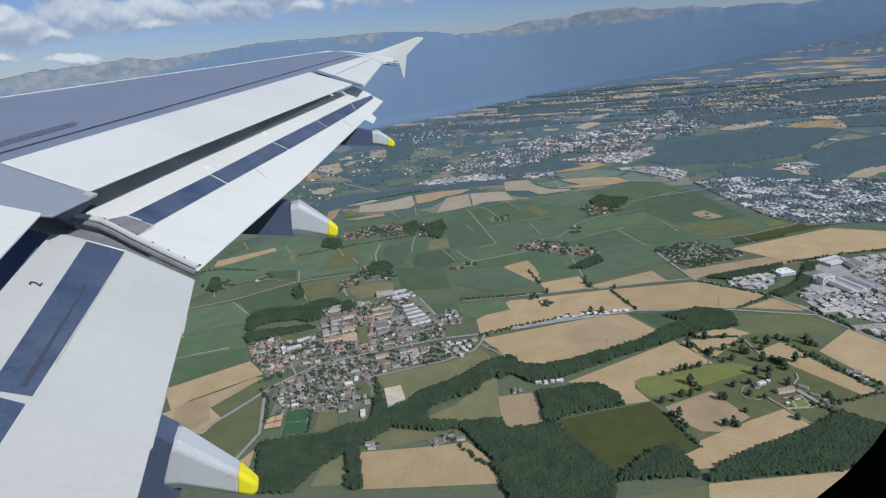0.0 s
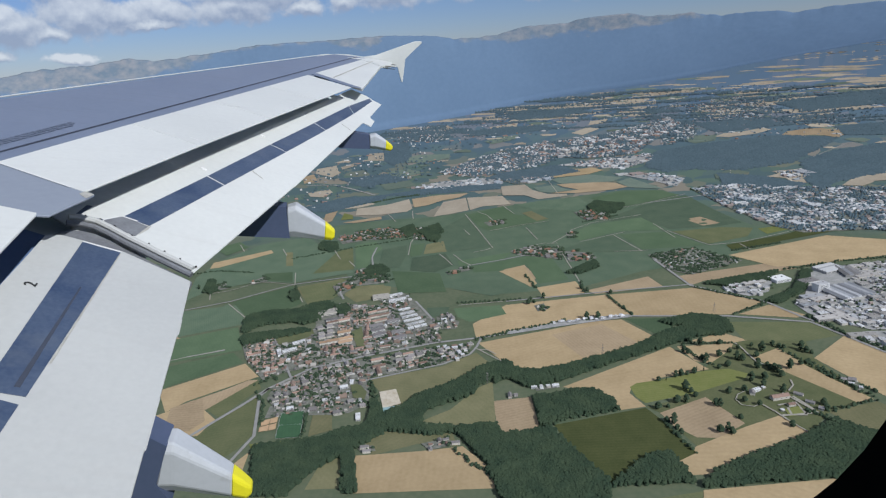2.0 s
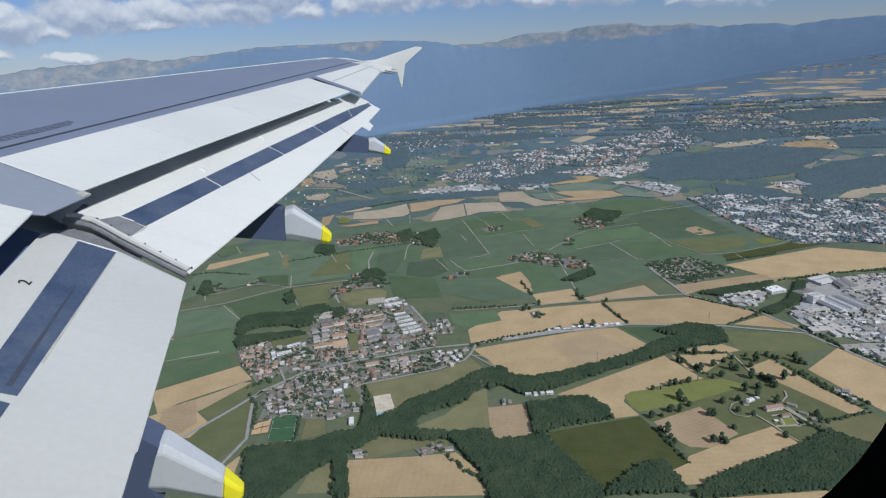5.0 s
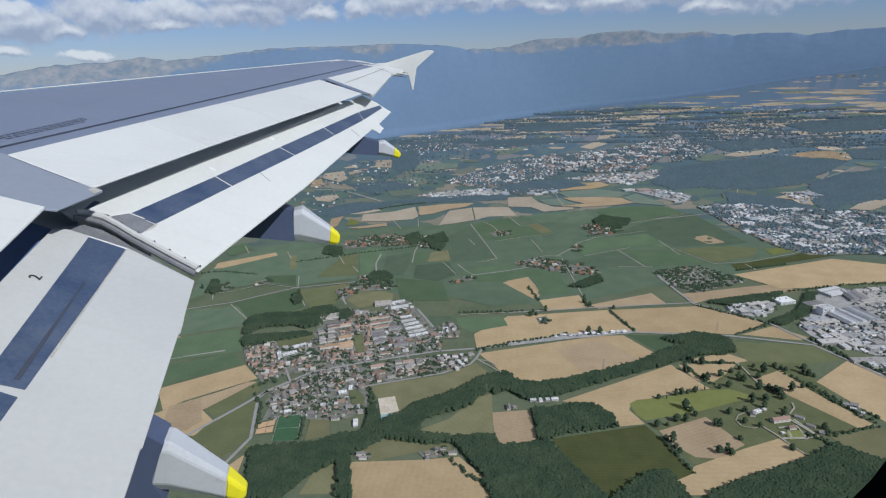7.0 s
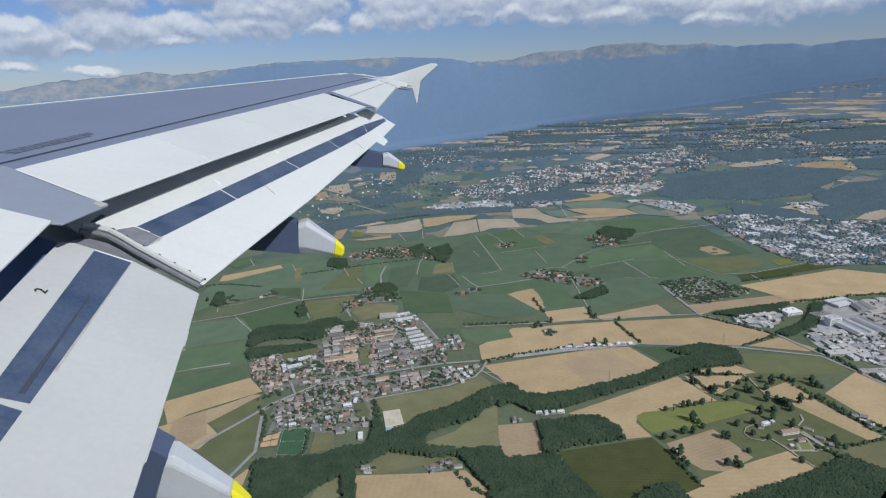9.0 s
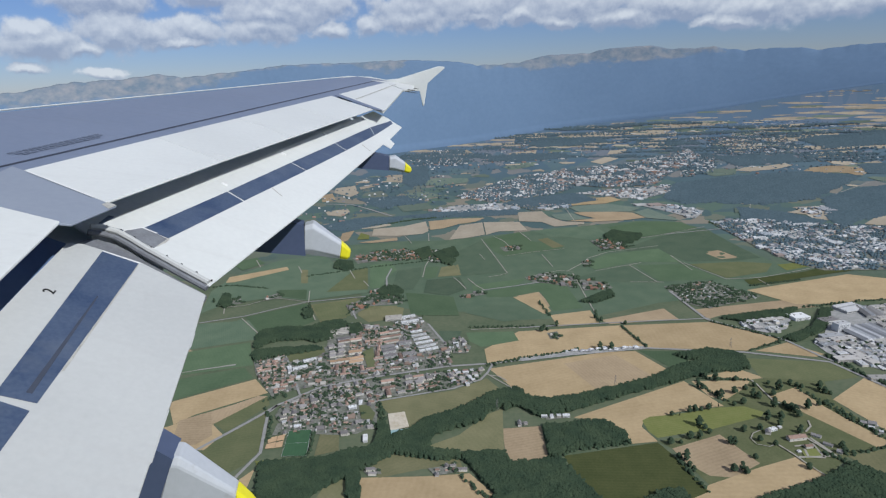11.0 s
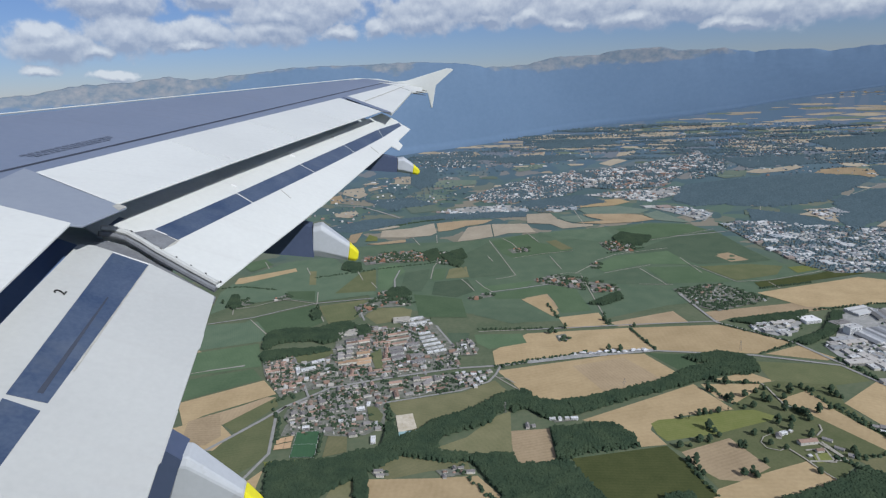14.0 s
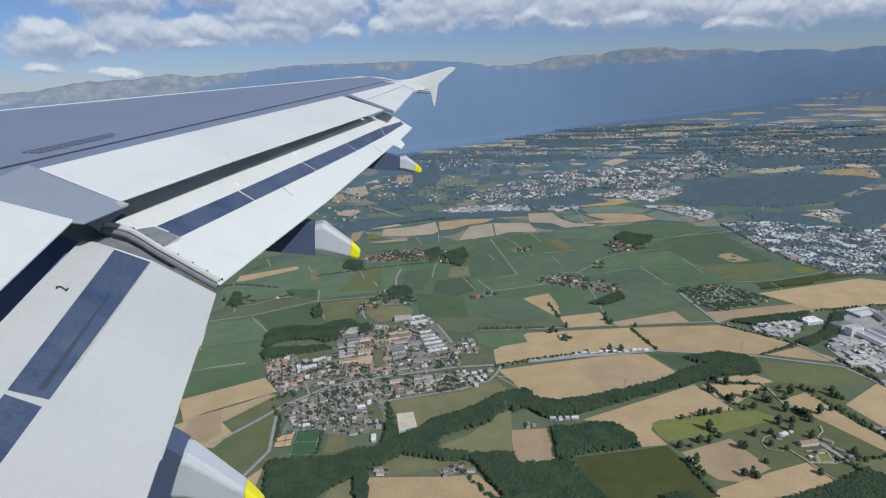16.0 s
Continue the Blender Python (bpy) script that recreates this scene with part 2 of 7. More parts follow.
M = dict(
    plain=mat("mixed_farmland", (0.088, 0.116, 0.072), (0.138, 0.152, 0.098), 160, 0.9, fine=14),
    vine=mat("vineyard", (0.078, 0.115, 0.078), (0.112, 0.146, 0.098), 70, 0.9, fine=6, each=0.28, stripes=0.10, pitch=7),
    crop=mat("green_crop", (0.078, 0.118, 0.068), (0.104, 0.146, 0.086), 90, 0.9, fine=8, each=0.24, stripes=0.06, pitch=9),
    meadow=mat("dry_meadow", (0.140, 0.142, 0.078), (0.195, 0.184, 0.104), 60, 0.9, fine=5, each=0.12, stripes=0.05, pitch=12),
    olive=mat("olive_field", (0.102, 0.120, 0.062), (0.145, 0.150, 0.080), 60, 0.9, fine=6, each=0.12, stripes=0.06, pitch=10),
    lawn=mat("bright_lawn", (0.140, 0.160, 0.052), (0.185, 0.195, 0.075), 30, 0.9, fine=4, each=0.1, stripes=0.10, pitch=9),
    wheat=mat("ripe_wheat", (0.345, 0.26, 0.15), (0.44, 0.335, 0.20), 70, 0.9, fine=9, each=0.09, stripes=0.05, pitch=14),
    stubble=mat("stubble", (0.275, 0.21, 0.135), (0.37, 0.285, 0.185), 70, 0.9, fine=7, each=0.1, stripes=0.10, pitch=10),
    # far fields: stubble and pasture greyed with painted haze
    pale=mat("hazed_stubble", (0.318, 0.274, 0.212), (0.390, 0.340, 0.265), 90, 0.9, fine=16, each=0.14),
    pasture=mat("hazed_pasture", (0.120, 0.158, 0.132), (0.160, 0.190, 0.150), 120, 0.9, fine=16, each=0.2),
    beet=mat("dark_beet_field", (0.052, 0.064, 0.027), (0.082, 0.090, 0.038), 50, 0.9, fine=5, stripes=0.08, pitch=9),
    earth=mat("bare_earth", (0.42, 0.36, 0.27), (0.60, 0.55, 0.46), 25, 0.9, fine=4),
    road=mat("road_asphalt", (0.25, 0.245, 0.235), (0.31, 0.305, 0.29), 20, 0.9, fine=3),
    track=mat("pale_track", (0.36, 0.34, 0.29), (0.28, 0.265, 0.225), 20, 0.9, fine=3),
    town=mat("town_ground", (0.100, 0.112, 0.085), (0.24, 0.235, 0.21), 22, 0.9, fine=5),
    yard=mat("paved_yard", (0.24, 0.245, 0.235), (0.38, 0.37, 0.36), 30, 0.9, fine=6),
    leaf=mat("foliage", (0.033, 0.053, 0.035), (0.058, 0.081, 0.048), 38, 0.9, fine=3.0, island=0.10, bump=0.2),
    # far leaves: distance haze painted in as a bluer green
    leaf_far=mat("hazed_foliage", (0.078, 0.113, 0.133), (0.093, 0.130, 0.152), 90, 0.9, fine=12, island=0.09),
    bark=mat("bark", (0.09, 0.07, 0.05), None, 1, 0.9),
    plaster=mat("pale_plaster", (0.52, 0.49, 0.44), (0.42, 0.395, 0.35), 6, 0.85, each=0.25),
    tile_roof=mat("clay_tile_roof", (0.30, 0.200, 0.155), (0.22, 0.152, 0.126), 5, 0.85, each=0.4),
    orange_roof=mat("orange_tile_roof", (0.34, 0.235, 0.15), (0.28, 0.19, 0.125), 5, 0.85, each=0.2),
    grey_roof=mat("grey_roof", (0.225, 0.21, 0.205), (0.165, 0.155, 0.155), 6, 0.7, each=0.30),
    white_roof=mat("white_flat_roof", (0.58, 0.58, 0.58), (0.44, 0.44, 0.45), 10, 0.7, each=0.3),
    bright_roof=mat("bright_white_render", (0.74, 0.74, 0.73), (0.62, 0.62, 0.62), 8, 0.8, each=0.12),
    metal_roof=mat("ribbed_metal_roof", (0.42, 0.425, 0.435), (0.33, 0.335, 0.35), 18, 0.6, each=0.35, stripes=0.2, pitch=5),
    window=mat("dark_pane", (0.05, 0.06, 0.08), None, 3, 0.2),
    pitch_green=mat("football_turf", (0.050, 0.102, 0.056), (0.062, 0.122, 0.066), 20, 0.9, stripes=0.1, pitch=8),
    clay=mat("clay_court", (0.52, 0.36, 0.22), None, 10, 0.9),
    paint_line=mat("white_marking", (0.75, 0.75, 0.75), None, 5, 0.8),
    skin=mat("grey_wing_paint", (0.160, 0.190, 0.268), (0.140, 0.170, 0.243), 1.6, 0.55, fine=0.08, local=True, gloss=0.4),
    white=mat("white_aircraft_paint", (0.606, 0.616, 0.600), (0.554, 0.564, 0.553), 1.2, 0.42, fine=0.05, local=True, each=0.03),
    # darker white than the wing's, for inboard flap and end seal
    flapwhite=mat("darker_flap_white", (0.478, 0.486, 0.478), (0.428, 0.436, 0.432), 0.9, 0.45, fine=0.04, local=True, each=0.03),
    # stained band; its lighter blue imitates the sky's reflection
    blue=mat("stained_blue_sheen", (0.024, 0.046, 0.105), (0.078, 0.105, 0.165), 0.34, 0.40, fine=0.025, local=True, metal=0.0, gloss=0.5),
    cove=mat("dark_cove", (0.60, 0.65, 0.70), (0.50, 0.55, 0.60), 0.5, 0.7, fine=0.05, local=True),
    lip=mat("slate_lip_paint", (0.11, 0.14, 0.18), (0.15, 0.18, 0.22), 0.4, 0.6, fine=0.05, local=True),
    kink=mat("pale_grey_panel_paint", (0.240, 0.268, 0.325), (0.212, 0.240, 0.297), 0.7, 0.5, fine=0.06, local=True, gloss=0.4),
    joint=mat("joint_sealant", (0.055, 0.065, 0.095), None, 0.1, 0.7, local=True),
    # skylight on the shaded inboard cove, put into its blue colour
    inner=mat("skylit_cove_blue", (0.095, 0.150, 0.29), (0.125, 0.18, 0.32), 0.5, 0.5, fine=0.05, local=True),
    hallwall=mat("industrial_cladding", (0.46, 0.45, 0.43), (0.36, 0.36, 0.35), 8, 0.8, each=0.4),
    cream_roof=mat("cream_gravel_roof", (0.40, 0.375, 0.33), (0.32, 0.30, 0.27), 9, 0.9, each=0.2),
    brown_roof=mat("brown_gravel_roof", (0.40, 0.38, 0.36), (0.32, 0.305, 0.29), 12, 0.9, each=0.3),
    smudge=mat("oily_smudge", (0.33, 0.32, 0.29), (0.46, 0.45, 0.42), 0.08, 0.6, fine=0.02, local=True),
    stencil=mat("faded_stencil", (0.138, 0.164, 0.230), None, 0.05, 0.7, local=True),
    park=mat("parkland_grass", (0.092, 0.108, 0.054), (0.138, 0.144, 0.078), 45, 0.9, fine=5),
    teal=mat("teal_sheeting", (0.22, 0.36, 0.38), (0.32, 0.44, 0.45), 8, 0.7, fine=2),
    car=mat("vehicle_paint", (0.62, 0.62, 0.63), (0.5, 0.5, 0.52), 3, 0.4, each=0.5),
    fairing=mat("fairing_paint", (0.46, 0.48, 0.52), (0.405, 0.425, 0.46), 0.6, 0.45, fine=0.04, local=True),
    # the flap's shade on the fixed fairing, put into its colour
    fair_shade=mat("fairing_in_shade", (0.075, 0.095, 0.165), (0.06, 0.08, 0.14), 0.6, 0.5, fine=0.05, local=True),
    yellow=mat("yellow_paint", (0.72, 0.66, 0.02), (0.66, 0.59, 0.02), 0.3, 0.4, local=True),
    black=mat("black_marking", (0.03, 0.03, 0.03), None, 0.2, 0.6, local=True),
    seal=mat("grey_seal", (0.20, 0.21, 0.23), (0.13, 0.135, 0.15), 0.15, 0.6, fine=0.02, local=True),
    steel=mat("bare_metal", (0.62, 0.63, 0.65), (0.5, 0.51, 0.53), 0.4, 0.35, metal=0.6, local=True),
    cabin=mat("dark_window_surround", (0.012, 0.012, 0.014), None, 0.05, 0.8, local=True),
)


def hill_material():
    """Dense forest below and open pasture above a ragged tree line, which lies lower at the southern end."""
    # forest and pasture tones both carry distance haze as painted blue
    m = mat("hazed_mountain_forest", (0.126, 0.188, 0.282), (0.144, 0.210, 0.310), 420, 0.95, fine=30, gloss=0.0)
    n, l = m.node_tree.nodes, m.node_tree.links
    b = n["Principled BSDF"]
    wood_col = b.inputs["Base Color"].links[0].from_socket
    geo = n.new("ShaderNodeNewGeometry")
    xyz = n.new("ShaderNodeSeparateXYZ")
    l.new(geo.outputs["Position"], xyz.inputs[0])
    def calc(op, p, q, r=None):
        k = n.new("ShaderNodeMath")
        k.operation = op
        for i, v in enumerate((p, q, r)):
            if v is None:
                continue
            if isinstance(v, (int, float)):
                k.inputs[i].default_value = v
            else:
                l.new(v, k.inputs[i])
        return k.outputs[0]
    def grain(size, detail, squeeze=1.0):
        mp = n.new("ShaderNodeMapping")
        mp.inputs["Scale"].default_value = (1, 1, squeeze)
        l.new(geo.outputs["Position"], mp.inputs[0])
        k = n.new("ShaderNodeTexNoise")
        k.inputs["Scale"].default_value, k.inputs["Detail"].default_value, k.inputs["Roughness"].default_value = 1.0 / size, detail, 0.62
        l.new(mp.outputs[0], k.inputs[0])
        return k.outputs[0]
    # tree line by direction, as the slope it leaves bare: degrees of azimuth and of height
    TREE_LINE = [(-44, -0.9), (-24, -0.4), (-20, 0.3), (-17.5, 1.35), (-9, 1.75), (-7, 0.8), (-3.8, 0.9), (-2.5, 2.2), (2, 2.0), (4, 0.75), (8, 0.30), (11, 0.75), (20, 0.85), (22.5, 1.35), (27, 1.55), (46, 1.6)]
    az = calc("MULTIPLY", calc("ARCTAN2", xyz.outputs[0], xyz.outputs[1]), 57.296)
    reach = calc("SQRT", calc("ADD", calc("MULTIPLY", xyz.outputs[0], xyz.outputs[0]), calc("MULTIPLY", xyz.outputs[1], xyz.outputs[1])), 0.0)
    up = calc("MULTIPLY", calc("DIVIDE", calc("SUBTRACT", xyz.outputs[2], EYE), reach), 57.296)
    line = n.new("ShaderNodeValToRGB")
    while len(line.color_ramp.elements) < len(TREE_LINE):
        line.color_ramp.elements.new(0.5)
    for k, (a, e) in enumerate(TREE_LINE):
        v = (e + 2) / 5
        line.color_ramp.elements[k].position, line.color_ramp.elements[k].color = (a + 45) / 91, (v, v, v, 1)
    l.new(calc("DIVIDE", calc("ADD", az, 45.0), 91.0), line.inputs[0])
    over = calc("SUBTRACT", up, calc("SUBTRACT", calc("MULTIPLY", line.outputs[0], 5.0), 2.0))
    ragged = calc("MULTIPLY_ADD", calc("SUBTRACT", grain(150, 6, 2.2), 0.5), 1.9, over)
    fac = n.new("ShaderNodeMapRange")
    fac.inputs["From Min"].default_value, fac.inputs["From Max"].default_value = -0.05, 0.30
    l.new(ragged, fac.inputs[0])
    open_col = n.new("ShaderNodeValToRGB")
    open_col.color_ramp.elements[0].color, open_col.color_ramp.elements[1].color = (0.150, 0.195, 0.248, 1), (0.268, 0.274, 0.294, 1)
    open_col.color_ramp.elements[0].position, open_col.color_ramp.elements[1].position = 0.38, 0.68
    l.new(grain(70, 6, 1.5), open_col.inputs[0])
    mx = n.new("ShaderNodeMix")
    mx.data_type = "RGBA"
    l.new(fac.outputs[0], mx.inputs[0])
    l.new(wood_col, mx.inputs[6])
    l.new(open_col.outputs[0], mx.inputs[7])
    l.new(mx.outputs[2], b.inputs["Base Color"])
    return m


def streaked(m, dirt, amount, grow=(1.1, 11.0, 3.0)):
    """Thin dirt streaks drawn back along the airflow, and small specks; on the blue bands also sheen."""
    n, l = m.node_tree.nodes, m.node_tree.links
    b = n["Principled BSDF"]
    old = b.inputs["Base Color"].links[0].from_socket
    co = n.new("ShaderNodeTexCoord")
    for scale, lo, hi, k in ((grow, 0.56, 0.80, amount), ((9, 9, 9), 0.66, 0.74, amount * 0.8)):
        mp = n.new("ShaderNodeMapping")
        mp.inputs["Scale"].default_value = scale
        l.new(co.outputs["Object"], mp.inputs[0])
        nz = n.new("ShaderNodeTexNoise")
        nz.inputs["Scale"].default_value, nz.inputs["Detail"].default_value = 1.0, 6
        l.new(mp.outputs[0], nz.inputs[0])
        r = n.new("ShaderNodeMapRange")
        r.inputs["From Min"].default_value, r.inputs["From Max"].default_value, r.inputs["To Max"].default_value = lo, hi, k
        l.new(nz.outputs[0], r.inputs[0])
        mx = n.new("ShaderNodeMix")
        mx.data_type = "RGBA"
        mx.inputs[7].default_value = (*dirt, 1)
        l.new(r.outputs[0], mx.inputs[0])
        l.new(old, mx.inputs[6])
        old = mx.outputs[2]
    l.new(old, b.inputs["Base Color"])


streaked(M["white"], (0.46, 0.45, 0.44), 0.22)
streaked(M["flapwhite"], (0.40, 0.38, 0.37), 0.22)
streaked(M["fairing"], (0.28, 0.27, 0.27), 0.35)
streaked(M["skin"], (0.13, 0.14, 0.17), 0.4)
# lighter than the band: dirt specks and a painted reflective sheen
streaked(M["blue"], (0.11, 0.13, 0.17), 0.6, (2.5, 5.0, 3.0))
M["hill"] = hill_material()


def hazed_far(m, far):
    """Far plain of woods and fields: the farmland's colour gives way to painted distance haze."""
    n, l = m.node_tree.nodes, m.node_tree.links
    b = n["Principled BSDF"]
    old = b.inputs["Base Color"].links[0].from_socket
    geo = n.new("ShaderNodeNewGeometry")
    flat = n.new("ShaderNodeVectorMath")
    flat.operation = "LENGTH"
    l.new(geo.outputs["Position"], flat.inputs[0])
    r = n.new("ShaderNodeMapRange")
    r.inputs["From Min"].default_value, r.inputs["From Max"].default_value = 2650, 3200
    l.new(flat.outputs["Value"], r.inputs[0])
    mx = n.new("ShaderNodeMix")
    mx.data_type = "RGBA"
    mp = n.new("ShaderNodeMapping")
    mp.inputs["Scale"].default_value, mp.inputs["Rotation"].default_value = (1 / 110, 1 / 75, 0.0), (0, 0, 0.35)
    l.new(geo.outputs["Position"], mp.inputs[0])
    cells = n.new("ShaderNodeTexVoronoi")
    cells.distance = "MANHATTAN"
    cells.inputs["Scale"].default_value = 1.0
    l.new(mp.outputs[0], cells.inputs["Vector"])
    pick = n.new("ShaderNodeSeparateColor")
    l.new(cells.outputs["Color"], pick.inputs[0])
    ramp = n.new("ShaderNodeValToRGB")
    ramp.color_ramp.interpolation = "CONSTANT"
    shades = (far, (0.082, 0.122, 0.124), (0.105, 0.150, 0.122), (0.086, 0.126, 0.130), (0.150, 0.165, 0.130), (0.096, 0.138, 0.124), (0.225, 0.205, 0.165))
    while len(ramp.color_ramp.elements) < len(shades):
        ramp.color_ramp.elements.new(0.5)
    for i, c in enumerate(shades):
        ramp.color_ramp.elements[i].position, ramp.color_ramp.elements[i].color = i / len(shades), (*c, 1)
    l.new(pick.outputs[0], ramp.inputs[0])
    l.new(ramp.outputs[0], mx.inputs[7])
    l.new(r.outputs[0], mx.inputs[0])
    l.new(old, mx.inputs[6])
    foot_haze = n.new("ShaderNodeMapRange")         # haze painted in, bluer towards the mountain's foot
    foot_haze.inputs["From Min"].default_value, foot_haze.inputs["From Max"].default_value, foot_haze.inputs["To Max"].default_value = 3800, 4750, 0.85
    l.new(flat.outputs["Value"], foot_haze.inputs[0])
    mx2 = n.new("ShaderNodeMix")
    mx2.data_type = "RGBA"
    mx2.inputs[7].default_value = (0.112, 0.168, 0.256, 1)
    l.new(foot_haze.outputs[0], mx2.inputs[0])
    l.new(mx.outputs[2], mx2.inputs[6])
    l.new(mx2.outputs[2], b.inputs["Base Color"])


hazed_far(M["plain"], (0.100, 0.142, 0.132))


# ---------------------------------------------------------------- building helpers
def near(x, y):
    """Scale of the plan at that place: true to 2.5 km, drawn together further out, as sight ends at 5 km."""
    d = math.hypot(x, y)
    return 1.0 if d < 2500 else (2500 + 2200 * (1 - math.exp(-(d - 2500) / 2200))) / d


def at(x, y, z=0.0):
    """The place of a point of the plan in the world; far points shrink towards the eye to fit its view."""
    s = near(x, y)
    return Vector((x * s, y * s, EYE + (z - EYE) * s))


def stand(x, y, turn=0.0, z=0.0, size=1.0):
    """The pose of a thing that stands on the plain."""
    return Matrix.Translation(at(x, y, z)) @ Matrix.Rotation(turn, 4, "Z") @ Matrix.Scale(near(x, y) * size, 4)


def part(name, bm, material, parent=None, label=""):
    me = bpy.data.meshes.new(name)
    bmesh.ops.recalc_face_normals(bm, faces=bm.faces)
    bm.to_mesh(me)
    bm.free()
    me.materials.append(material)
    ob = new(name, me)
    ob.parent = parent
    return tagged(ob, label)


def thing(name, label, category, m=None, group="", kind=""):
    ob = new(name)
    if m is not None:
        ob.matrix_basis = m
    return tagged(ob, label, category, group, kind)


def raw(name, verts, faces, material, parent=None, smooth=False):
    me = bpy.data.meshes.new(name)
    me.from_pydata(verts, [], faces)
    me.materials.append(material)
    if smooth:
        me.polygons.foreach_set("use_smooth", [True] * len(faces))
    ob = new(name, me)
    ob.parent = parent
    return ob


def prism(bm, ring, low):
    """A solid between a ring of points and the same ring moved by low (a vector or a list of points)."""
    other = [Vector(p) + Vector(low) for p in ring] if not isinstance(low, list) else low
    a, b = [bm.verts.new(p) for p in ring], [bm.verts.new(p) for p in other]
    n = len(ring)
    bm.faces.new(a)
    bm.faces.new(b[::-1])
    for i in range(n):
        bm.faces.new((a[i], b[i], b[(i + 1) % n], a[(i + 1) % n]))
    return bm


def box(bm, x, y, z, w, d, h):
    return prism(bm, [(x - w / 2, y - d / 2, z + h), (x + w / 2, y - d / 2, z + h), (x + w / 2, y + d / 2, z + h), (x - w / 2, y + d / 2, z + h)], (0, 0, -h))


def inside(p, poly):
    x, y, hit = p[0], p[1], False
    for i in range(len(poly)):
        (x1, y1), (x2, y2) = poly[i - 1], poly[i]
        if (y1 > y) != (y2 > y) and x < (x2 - x1) * (y - y1) / (y2 - y1) + x1:
            hit = not hit
    return hit


def over(x, y, lift):
    """Height of a thin layer over the plain, a little more where the plan begins to be drawn in."""
    d = math.hypot(x, y)
    return lift * max(1.0, min(1.3, d / 2000)) + min(0.6, max(0.0, (d - 2200) / 500))


sheets = []


def sheet(name, poly, material, lift, label="", category="", kind="structure"):
    """A flat piece of ground that follows the plain."""
    sheets.append(name)
    lift += 0.0001 * (len(sheets) % 60)
    bm = bmesh.new()
    bm.faces.new([bm.verts.new((x, y, 0)) for x, y in poly])
    bmesh.ops.triangulate(bm, faces=bm.faces)
    far = max(math.hypot(x, y) for x, y in poly)
    if far > 2400:
        for _ in range(6):
            long = [e for e in bm.edges if e.calc_length() > max(55, far * 0.02)]
            if long:
                bmesh.ops.subdivide_edges(bm, edges=long, cuts=1)
                bmesh.ops.triangulate(bm, faces=bm.faces)
    for v in bm.verts:
        v.co = at(v.co.x, v.co.y, over(v.co.x, v.co.y, lift))
    for fc in bm.faces:
        fc.normal_update()
        if fc.normal.z < 0:
            fc.normal_flip()
    me = bpy.data.meshes.new(name)
    bm.to_mesh(me)
    bm.free()
    me.materials.append(material)
    if far > 2400:
        level(me)
    ob = new(name, me)
    return tagged(ob, label, category, "", kind)


def ribbon(name, path, width, material, lift, label, category):
    """A road or track along a line of the plan."""
    pts = []
    for (x1, y1), (x2, y2) in zip(path, path[1:]):
        n = max(1, int(math.hypot(x2 - x1, y2 - y1) / 60))
        pts += [(x1 + (x2 - x1) * i / n, y1 + (y2 - y1) * i / n) for i in range(n)]
    pts.append(path[-1])
    verts, faces = [], []
    for i, (x, y) in enumerate(pts):
        (xa, ya), (xb, yb) = pts[max(0, i - 1)], pts[min(len(pts) - 1, i + 1)]
        d = math.hypot(xb - xa, yb - ya) or 1
        nx, ny = -(yb - ya) / d * width / 2, (xb - xa) / d * width / 2
        k = over(x, y, lift)
        verts += [at(x + nx, y + ny, k), at(x - nx, y - ny, k)]
        if i:
            faces.append((2 * i - 2, 2 * i - 1, 2 * i + 1, 2 * i))
    ob = raw(name, verts, faces, material)
    return tagged(ob, label, category, "", "structure")


# ---------------------------------------------------------------- ground and mountains
CREST = [(-43.6, -0.05), (-34.4, 0.33), (-30.6, 0.95), (-26.7, 1.05), (-24.2, 1.39), (-22.5, 1.02), (-18.0, 1.35), (-14.7, 1.69), (-11.9, 1.77), (-7.4, 1.74), (-2.9, 1.80), (1.6, 1.42), (3.1, 1.06), (6.6, 1.10), (9.1, 1.65), (13.0, 1.69), (14.7, 1.98), (17.7, 2.04), (20.0, 1.64), (23.0, 1.65), (25.2, 1.26), (28.4, 1.33), (30.3, 1.04), (32.9, 1.21), (35.2, 1.29), (39.4, 1.26), (45.0, 1.19)]
FOOT = [(-44.8, -4.88), (-23.7, -6.62), (-11.3, -6.76), (-2.4, -6.00), (3.9, -5.50), (8.1, -4.78), (13.1, -4.18), (21.2, -3.70), (25.5, -2.97), (31.4, -2.15), (35.6, -1.54), (41.2, -0.87), (45.3, -0.53)]


def along(line, a):
    for (a1, e1), (a2, e2) in zip(line, line[1:]):
        if a <= a2:
            f = max(0.0, (a - a1) / (a2 - a1))
            return e1 + (e2 - e1) * f
    return line[-1][1]


def mellow(line, a, reach=4.0):
    """The same line, without its corners."""
    return sum(along(line, a + reach * k / 4) for k in range(-4, 5)) / 9


def foot_distance(a):
    """Plan distance of the mountain's foot in a direction."""
    return min(EYE / math.tan(radians(-min(mellow(FOOT, a), -0.9))), 40000.0)


def level(me):
    """The plain is lit as level ground, also where the drawn-together distance tips it up."""
    me.polygons.foreach_set("use_smooth", [True] * len(me.polygons))
    me.normals_split_custom_set_from_vertices([(0, 0, 1)] * len(me.vertices))


